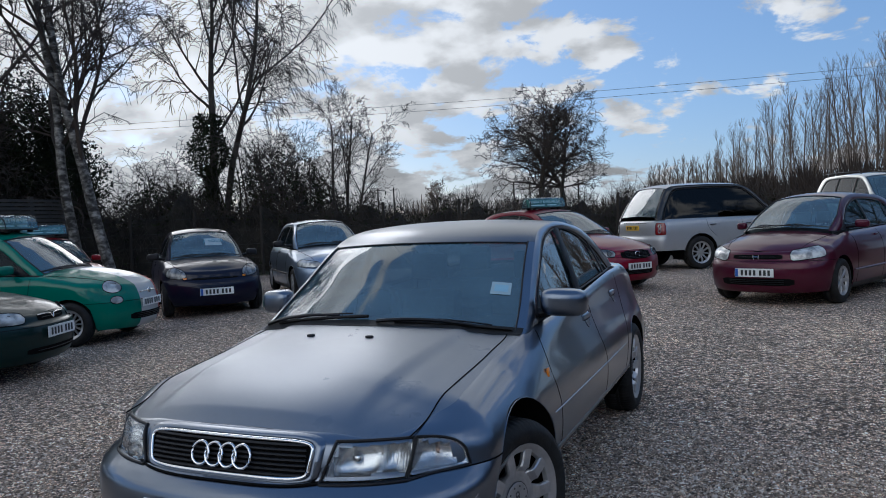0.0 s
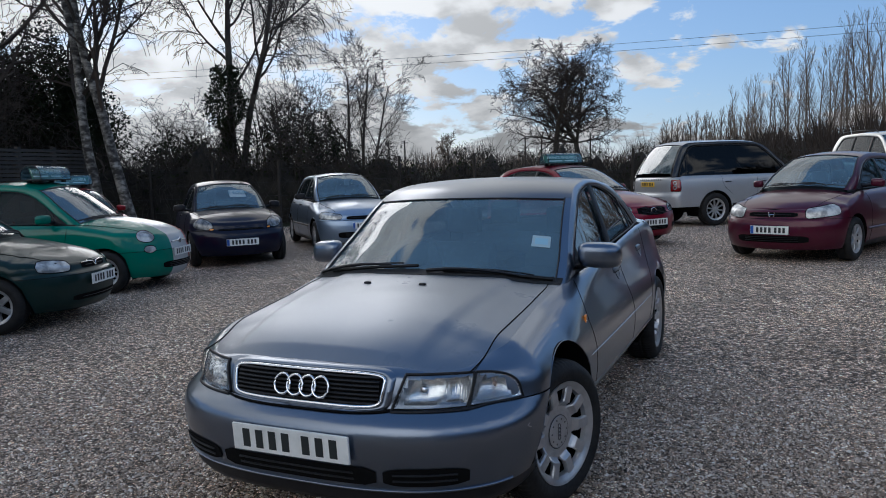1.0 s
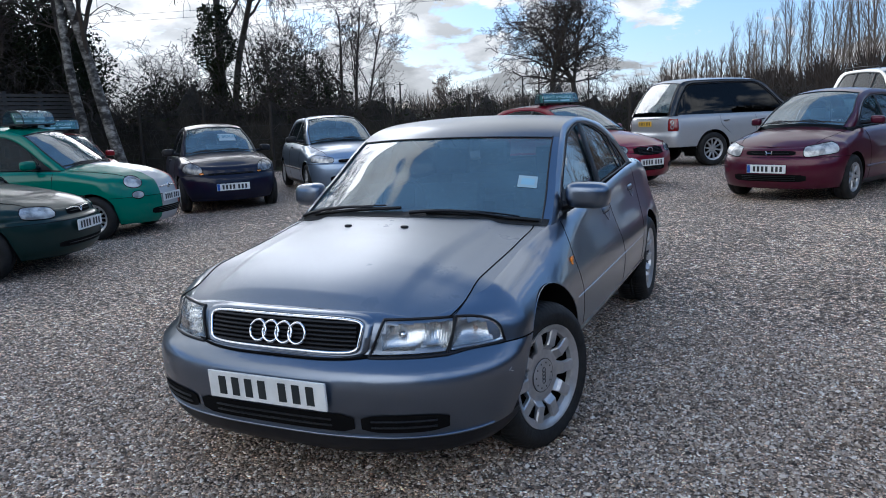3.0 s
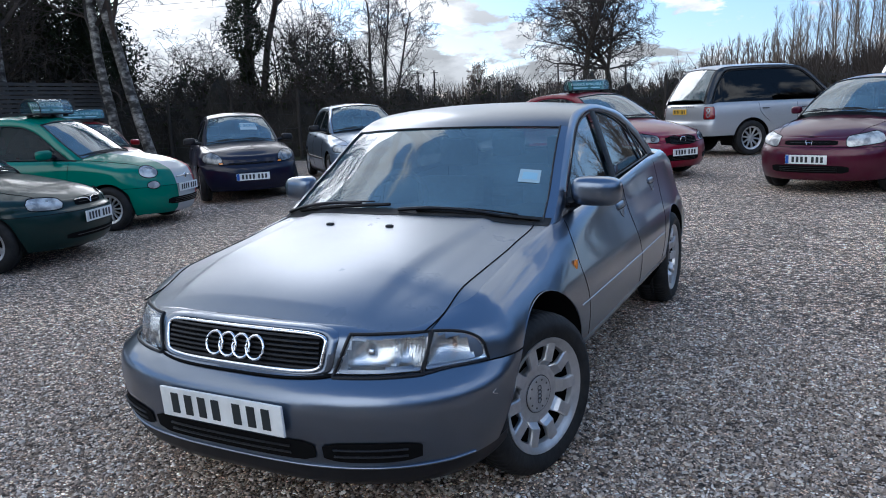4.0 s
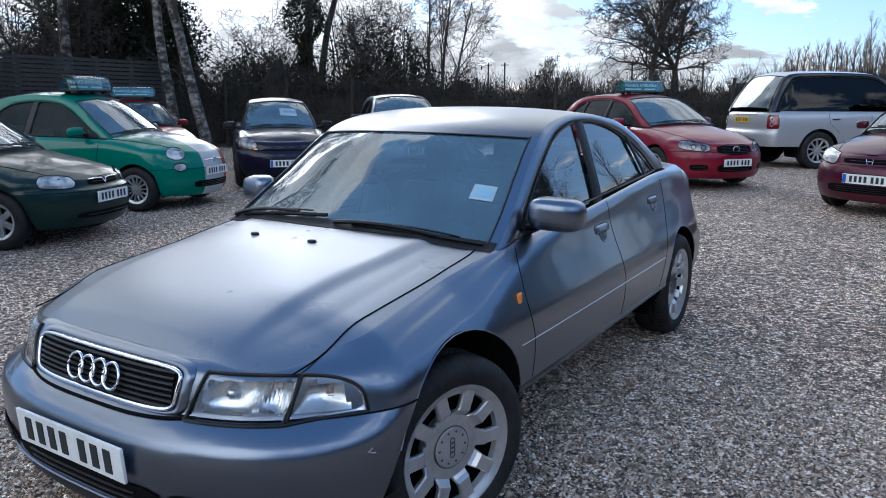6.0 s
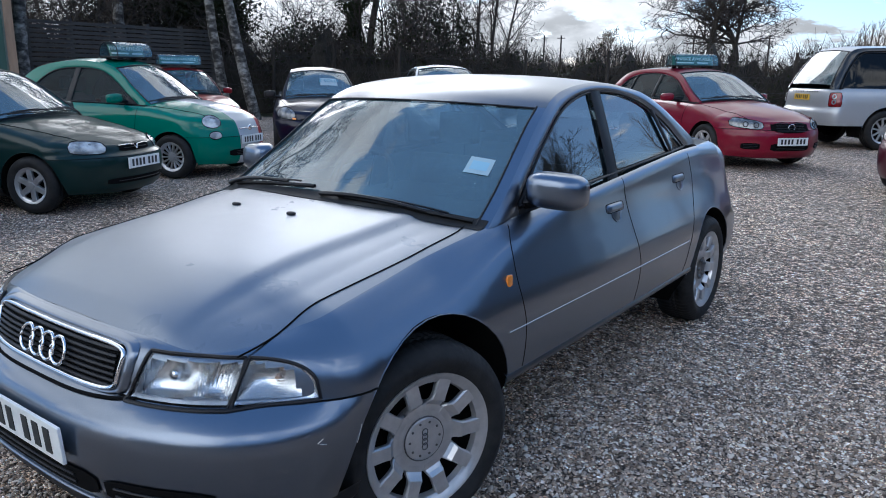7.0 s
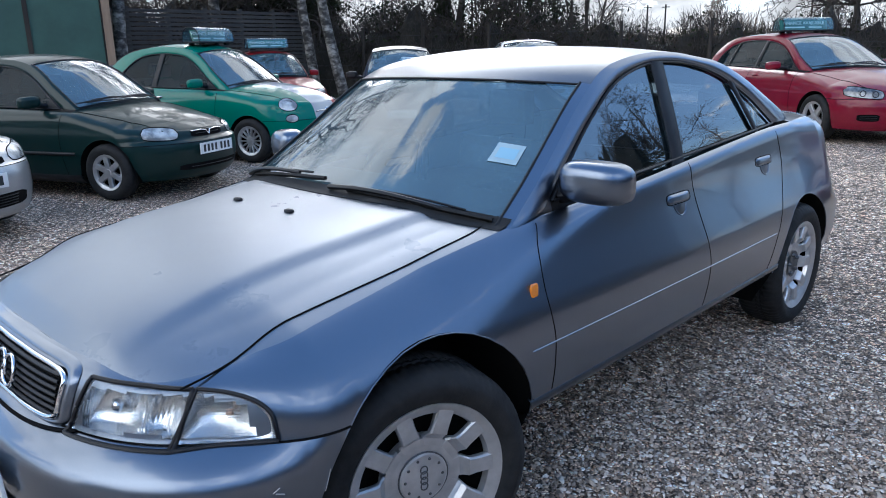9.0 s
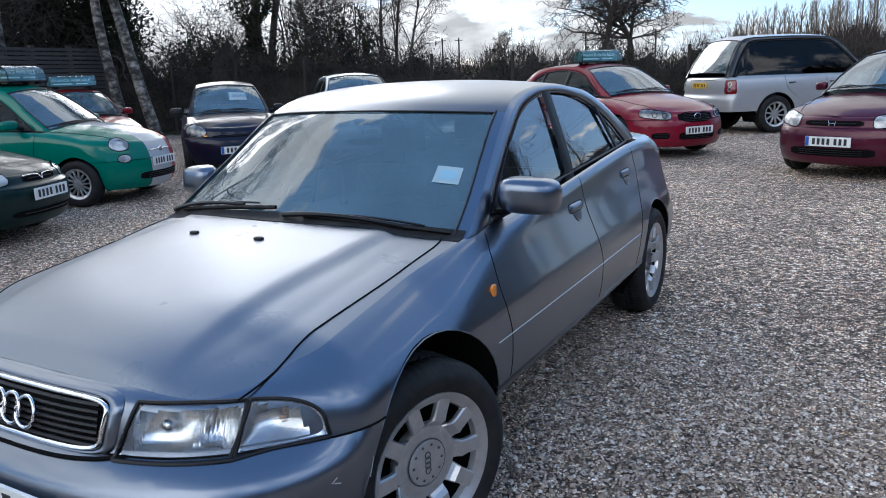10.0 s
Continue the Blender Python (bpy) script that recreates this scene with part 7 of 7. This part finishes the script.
SILVER = car_paint("silver_paint", (0.40, 0.42, 0.44), 0.75, 0.35, 0.04)
SUPERMINI = dict(fo=0.79, wb=2.486, ro=0.64, tyre=0.295, arch=0.34, track=0.73, width=[(-0.3, 0.81), (0.4, 0.835), (1.4, 0.84), (2.4, 0.83), (3.1, 0.79)],
    outer=[(0.40, 0.92), (0.66, 1.10), (0.92, 1.28), (1.12, 1.37), (1.4, 1.415), (1.8, 1.425), (2.3, 1.40), (2.68, 1.33), (2.92, 1.16), (3.04, 1.0), (3.08, 0.94)],
    inner=[(0.60, 0.93), (0.78, 1.06), (0.98, 1.20), (1.16, 1.285), (1.4, 1.335), (1.75, 1.35), (2.2, 1.33), (2.45, 1.27), (2.62, 1.14), (2.72, 1.02), (2.76, 0.96)],
    top_front=[(0.0, 0.70), (0.5, 0.705), (0.8, 0.72), (1.0, 0.76)], top_side=[(-0.2, 0.76), (0.1, 0.84), (0.45, 0.90), (1.2, 0.925), (2.2, 0.945), (3.0, 0.96)], top_rear=[(0.0, 0.96), (1.0, 0.96)],
    bonnet=[(-0.68, 0.70), (-0.5, 0.80), (-0.2, 0.88), (0.1, 0.93), (0.5, 0.98)], bumper_front=0.585,
    front=[(0.16, 0.10), (0.24, 0.03), (0.40, 0.0), (0.54, 0.01), (0.585, 0.03), (0.60, 0.05), (0.70, 0.10), (0.78, 0.18), (0.82, 0.24)],
    windows=[(0.60, 1.50), (1.56, 2.30), (2.30, 2.76)], pillars=[(1.54, 1.50, 0.08), (2.34, 2.26, 0.05)], five=True, doors=(0.5, 1.55, 2.3), lines=[[(0.5, 0.9), (0.52, 0.6), (0.48, 0.24)], [(1.55, 0.93), (1.57, 0.6), (1.52, 0.24)], [(2.5, 0.94), (2.42, 0.72), (2.22, 0.5)]],
    lamps=[("headlight", "xy", 0.42, -0.34, (0.60, 0.62), (0.70, 0.755), 4.0, LENS_B, "clear headlight"), ("tail_light", "ry", 0.55, 3.0, (0.7, 0.7), (0.95, 0.95), 5, RED_LENS, "red tail light")],
    intakes=[(-0.34, 0.34, 0.60, 0.665, 5), (-0.5, 0.5, 0.27, 0.38, 8)], plate=0.49, band=True, mirror=(0.90, 0.78, 1.03), handles=[(1.40, 0.84), (2.22, 0.86)], side_strips=[(0.47, 0.004)], strip_mat=TRIM, strip_r=0.016)
PALE_BLUE = car_paint("pale_blue_metallic", (0.24, 0.31, 0.42), 0.75, 0.35, 0.04)
make_car("hatchback_car", "pale blue-silver five-door hatchback with black mirrors", car_spot(-5.71, 9.13, 45.4), variant(**SUPERMINI), PALE_BLUE)
make_car("hatchback_car", "pale silver hatchback with blue-grey front", car_spot(-4.95, -0.05, 113), variant(**{**SUPERMINI, "mirror_mat": SILVER}), SILVER)

RED = car_paint("red_paint", (0.155, 0.0015, 0.016), 0.0, 0.35, 0.04)
mazda = make_car("hatchback_car", "bright red five-door hatchback with a green roof sign", car_spot(-0.96, 10.45, 53.3), variant(**{**SUPERMINI, **dict(
    fo=0.90, wb=2.64, ro=0.88, tyre=0.315, arch=0.36, track=0.76, clf=0.66, width=[(-0.3, 0.855), (0.4, 0.872), (1.4, 0.875), (2.6, 0.87), (3.5, 0.81)], wheel=WHEEL5,
    bonnet=[(-0.78, 0.70), (-0.6, 0.79), (-0.3, 0.875), (0.1, 0.94), (0.5, 0.985)],
    outer=[(0.42, 0.925), (0.75, 1.11), (1.05, 1.28), (1.3, 1.375), (1.6, 1.415), (2.0, 1.435), (2.5, 1.42), (2.9, 1.35), (3.2, 1.19), (3.34, 1.04), (3.38, 0.97)],
    inner=[(0.66, 0.935), (0.86, 1.06), (1.12, 1.21), (1.34, 1.29), (1.6, 1.335), (1.95, 1.36), (2.35, 1.345), (2.7, 1.27), (2.92, 1.13), (3.01, 1.03), (3.05, 0.97)],
    windows=[(0.66, 1.70), (1.76, 2.58), (2.58, 3.05)], pillars=[(1.74, 1.70, 0.08), (2.58, 2.48, 0.05)], doors=(0.55, 1.75, 2.4),
    lines=[[(0.55, 0.9), (0.57, 0.6), (0.53, 0.24)], [(1.75, 0.93), (1.77, 0.6), (1.72, 0.24)], [(2.66, 0.94), (2.56, 0.72), (2.36, 0.5)]], bonnet_line=((0.55, -0.58), (0.70, 0.42)),
    lamps=[("headlight", "xy", 0.42, -0.46, (0.580, 0.63), (0.70, 0.765), 3.6, LENS_D, "clear twin-lamp headlight"), ("tail_light", "ry", 0.55, 3.3, (0.75, 0.75), (0.95, 0.95), 5, RED_LENS, "red tail light")],
    band=False, intakes=[(-0.32, 0.32, 0.545, 0.70, 2.4), (-0.33, 0.33, 0.29, 0.40, 6), (0.47, 0.68, 0.31, 0.40, 4), (-0.68, -0.47, 0.31, 0.40, 4)], plate=0.425, mirror=(0.92, 0.92, 1.0), mirror_mat=RED, handles=[(1.55, 0.83), (2.45, 0.86)], handle_mat=RED, side_strips=[], seat_y=1.8, cab_end=3.1)}), RED)
for sg in (1, -1):
    for x in (0.50, 0.62):
        ang = np.linspace(0, 2 * math.pi, 21)
        c0 = mazda["a_x"](x, 0.65)
        tube("lamp_ring", np.array([mazda["surf"](c0 + 0.036 * math.cos(a), 0.652 + 0.09 * (x - 0.5) + 0.036 * math.sin(a), 0.008, sg) for a in ang]), 0.007, TRIM, mazda["root"], "", 6)
mc = mazda["surf"](0.0, 0.625, 0.02)
tt = np.linspace(0, 2 * math.pi, 25)
tube("front_badge", np.stack([0.055 * np.cos(tt), np.full(25, mc[1]), 0.625 + 0.043 * np.sin(tt)], 1), 0.007, CHROME, mazda["root"])
roof_sign(car_spot(-0.96, 10.45, 53.3) @ pose(0, 1.66, 1.485))

MAROON = car_paint("dark_red_paint", (0.062, 0.003, 0.018), 0.3, 0.35, 0.04)
civic = make_car("family_hatchback", "dark maroon five-door hatchback with large pale headlights", car_spot(1.88, 8.64, -24.0), variant(**{**SUPERMINI, **dict(
    fo=0.80, wb=2.68, ro=0.81, tyre=0.30, arch=0.345, track=0.735, width=[(-0.3, 0.825), (0.4, 0.845), (1.4, 0.848), (2.6, 0.84), (3.4, 0.79)], wheel=WHEEL7, top_front=[(0.0, 0.72), (0.5, 0.725), (0.8, 0.75), (1.0, 0.79)], top_side=[(-0.2, 0.79), (0.1, 0.87), (0.45, 0.925), (1.2, 0.945), (2.2, 0.965), (3.2, 0.98)],
    bonnet=[(-0.70, 0.72), (-0.5, 0.82), (-0.2, 0.91), (0.1, 0.97), (0.5, 1.02)],
    outer=[(0.20, 0.95), (0.52, 1.13), (0.82, 1.30), (1.06, 1.40), (1.4, 1.45), (1.9, 1.455), (2.5, 1.42), (2.9, 1.34), (3.15, 1.17), (3.27, 1.03), (3.31, 0.98)],
    inner=[(0.46, 0.955), (0.66, 1.08), (0.90, 1.225), (1.12, 1.31), (1.4, 1.365), (1.85, 1.375), (2.35, 1.345), (2.6, 1.28), (2.8, 1.14), (2.9, 1.04), (2.94, 0.985)],
    windows=[(0.46, 1.50), (1.56, 2.5), (2.5, 2.94)], pillars=[(1.54, 1.50, 0.08), (2.55, 2.46, 0.05)], doors=(0.5, 1.55, 2.4),
    lamps=[("headlight", "xy", 0.43, -0.40, (0.595, 0.65), (0.735, 0.80), 6, LENS_B, "clear slanted headlight"), ("tail_light", "ry", 0.55, 3.2, (0.75, 0.75), (0.95, 0.95), 5, RED_LENS, "red tail light")],
    intakes=[(-0.33, 0.33, 0.625, 0.685, 6), (-0.48, 0.48, 0.28, 0.375, 8)], plate=0.45, bumper_front=0.60, mirror=(0.85, 0.66, 1.04), mirror_size=(0.085, 0.06, 0.055), mirror_mat=MAROON, handles=[(1.4, 0.85), (2.3, 0.87)], handle_mat=MAROON, side_strips=[(0.42, 0.003)], strip_mat=MAROON, seat_y=1.6, cab_end=3.1)}), MAROON)
cc = civic["surf"](0.0, 0.655, 0.02)
for pts in ([(-0.04, 0.03), (-0.03, -0.03)], [(0.04, 0.03), (0.03, -0.03)], [(-0.033, 0.0), (0.033, 0.0)]):
    tube("front_badge", [(x, cc[1], 0.655 + z) for x, z in pts], 0.006, CHROME, civic["root"])

RR_SILVER = car_paint("pale_silver_paint", (0.40, 0.41, 0.43), 0.45, 0.38, 0.04)
suv = make_car("large_four_by_four", "silver large four-by-four with black pillars and privacy glass", car_spot(1.94, 17.13, 131.3), variant(
    fo=0.86, wb=2.88, ro=1.16, tyre=0.37, arch=0.43, track=0.82, clf=0.5, clr=0.30, mf=2.8, mr=3.8, wheel=WHEEL10B,
    width=[(-0.4, 0.93), (0.4, 0.95), (2.0, 0.955), (3.2, 0.945), (4.0, 0.915)],
    front=[(0.3, 0.10), (0.45, 0.01), (0.62, 0.0), (0.75, 0.02), (0.80, 0.05), (1.0, 0.07), (1.08, 0.12)],
    side=[(0.3, 0.07), (0.42, 0.02), (0.6, 0.0), (0.85, 0.006), (1.0, 0.025), (1.08, 0.05), (1.13, 0.08), (1.2, 0.1)],
    rear=[(0.3, 0.12), (0.42, 0.03), (0.58, 0.0), (0.72, 0.01), (0.75, 0.05), (0.95, 0.06), (1.1, 0.085), (1.2, 0.10)],
    top_front=[(0.0, 1.02), (1.0, 1.04)], top_side=[(-0.3, 1.06), (0.5, 1.11), (1.5, 1.125), (3.9, 1.14)], top_rear=[(0.0, 1.115), (1.0, 1.115)],
    bonnet=[(-0.8, 1.02), (-0.5, 1.08), (0.0, 1.12), (0.6, 1.15)], cowl=0.7, sill=0.45, lip=0.40, bumper_front=0.72, bumper_rear=0.735, doors=(0.7, 1.75, 2.6), five=True,
    outer=[(0.62, 1.080), (0.92, 1.356), (1.18, 1.616), (1.36, 1.769), (1.6, 1.857), (2.2, 1.887), (3.0, 1.881), (3.42, 1.852), (3.58, 1.722), (3.78, 1.391), (3.90, 1.120)],
    inner=[(0.80, 1.090), (1.0, 1.297), (1.22, 1.533), (1.40, 1.686), (1.6, 1.775), (2.2, 1.804), (2.9, 1.798), (3.28, 1.769), (3.44, 1.639), (3.62, 1.368), (3.72, 1.120)],
    bow=[(0.0, 0.12), (0.3, 0.08), (0.5, 0.0), (0.75, -0.03), (1.0, -0.05)], crowns=[(0.0, 0.05), (0.3, 0.05), (0.6, 0.05), (1.0, 0.02)], screen_v=0.26, tail_v=0.80, rear_low=0.02, tumble=0.28, tumble_q=0.05, pinch=0.03, pinch_r=0.04,
    frame_mat=GLOSS_BLACK, pillar_mat=GLOSS_BLACK, pillar_trim=TRIM, glass=GLASS, side_glass=GLASS_DARK, rear_glass=SCREEN, windows=[(0.80, 1.78), (1.77, 3.73)], pillars=[],
    lines=[[(0.72, 1.06), (0.74, 0.7), (0.7, 0.42)], [(1.76, 1.08), (1.78, 0.42)], [(2.7, 1.1), (2.66, 0.9), (2.45, 0.7)]], bonnet_line=None,
    lamps=[("headlight", "xy", 0.50, -0.62, (0.80, 0.80), (0.98, 0.98), 8, LENS_B, "clear headlight"), ("tail_light", "ry", 0.76, 3.76, (0.80, 0.80), (1.06, 1.06), 10, RED_LENS, "red and clear tail light")],
    intakes=[(-0.45, 0.45, 0.84, 0.98, 8)], mirror=(1.02, 0.98, 1.18), mirror_size=(0.12, 0.08, 0.09), handles=[(1.62, 0.96), (2.55, 0.97)], handle_mat=TRIM, plate=0.6, seat_y=1.9, seat_h=1.35, cab_end=3.6, dash_h=1.08), RR_SILVER)
q = suv["surf"](suv["a_rx"](0.05), 0.96, 0.012)
number_plate(suv["root"], pose(0.05, q[1], 0.96, 0, 0, 180), False, True)
ly = suv["surf"](suv["a_rx"](0.02), 1.065, 0.012)
for k in range(10):
    x = 0.40 - k * 0.088 - (0.05 if k > 4 else 0)
    block("tail_bar", (x - 0.016, ly[1] - 0.003, 1.052), (x + 0.016, ly[1] + 0.003, 1.076), TRIM, suv["root"], "", 0.001)

PALE = car_paint("pale_beige_silver", (0.50, 0.50, 0.47), 0.6, 0.38, 0.04)
pale_suv = make_car("four_by_four", "pale silver four-by-four with roof rails", car_spot(5.35, 19.7, 30), variant(
    fo=0.82, wb=2.62, ro=0.9, tyre=0.35, arch=0.41, track=0.78, sill=0.34, lip=0.3, clf=0.5, clr=0.42, wheel=WHEEL5,
    width=[(-0.4, 0.87), (0.4, 0.89), (2.0, 0.89), (3.4, 0.85)], front=[(0.3, 0.10), (0.45, 0.01), (0.62, 0.0), (0.72, 0.02), (0.76, 0.05), (0.98, 0.1)], bumper_front=0.70, bumper_rear=0.7,
    side=[(0.3, 0.07), (0.42, 0.02), (0.6, 0.0), (0.85, 0.01), (1.0, 0.04), (1.06, 0.07), (1.2, 0.1)], rear=[(0.3, 0.1), (0.5, 0.0), (0.75, 0.03), (1.1, 0.08)],
    top_front=[(0.0, 0.95), (1.0, 0.96)], top_side=[(-0.3, 0.96), (0.5, 1.03), (3.4, 1.06)], top_rear=[(0.0, 1.06), (1.0, 1.06)], bonnet=[(-0.75, 0.95), (-0.4, 1.02), (0.6, 1.08)], cowl=0.6,
    outer=[(0.5, 1.020), (0.8, 1.306), (1.08, 1.575), (1.25, 1.710), (1.5, 1.799), (2.1, 1.844), (2.8, 1.833), (3.15, 1.788), (3.3, 1.642), (3.4, 1.329), (3.45, 1.060)],
    inner=[(0.7, 1.030), (0.9, 1.239), (1.13, 1.486), (1.3, 1.620), (1.5, 1.710), (2.1, 1.754), (2.75, 1.743), (2.98, 1.698), (3.1, 1.553), (3.2, 1.306), (3.23, 1.071)],
    windows=[(0.7, 1.6), (1.65, 2.4), (2.45, 3.23)], pillars=[(1.62, 1.6, 0.08), (2.42, 2.4, 0.08)], doors=(0.6, 1.62, 2.4), lines=[[(1.62, 1.0), (1.64, 0.4)]], bonnet_line=None, tumble=0.3, tumble_q=0.05,
    lamps=[("headlight", "xy", 0.45, -0.5, (0.75, 0.75), (0.92, 0.92), 5, LENS_B, "clear headlight"), ("tail_light", "ry", 0.7, 3.4, (0.75, 0.75), (1.0, 1.0), 6, RED_LENS, "red tail light")],
    intakes=[(-0.4, 0.4, 0.78, 0.9, 8)], mirror=(0.98, 0.95, 1.12), handles=[(1.45, 0.93)], plate=0.55, seat_h=1.3, dash_h=1.0), PALE)
for sg in (1, -1):
    rail = tube("roof_rail", [(sg * 0.60, 1.35, 1.84), (sg * 0.60, 1.45, 1.90), (sg * 0.60, 2.2, 1.92), (sg * 0.60, 2.9, 1.90), (sg * 0.60, 3.0, 1.84)], 0.018, TRIM, pale_suv["root"])
# lamp clusters of the silver four-by-four: two clear rounds over the red
for z in (0.885, 0.985):
    for sg in (1, -1):
        ang = np.linspace(0, 2 * math.pi, 21)
        c0 = suv["a_rx"](0.80)
        p = np.array([suv["surf"](c0 - 0.07 + 0.035 * math.cos(a), z + 0.038 * math.sin(a), 0.010, sg) for a in ang])
        tube("clear_ring", p, 0.012, LENS_B, suv["root"], "", 6)
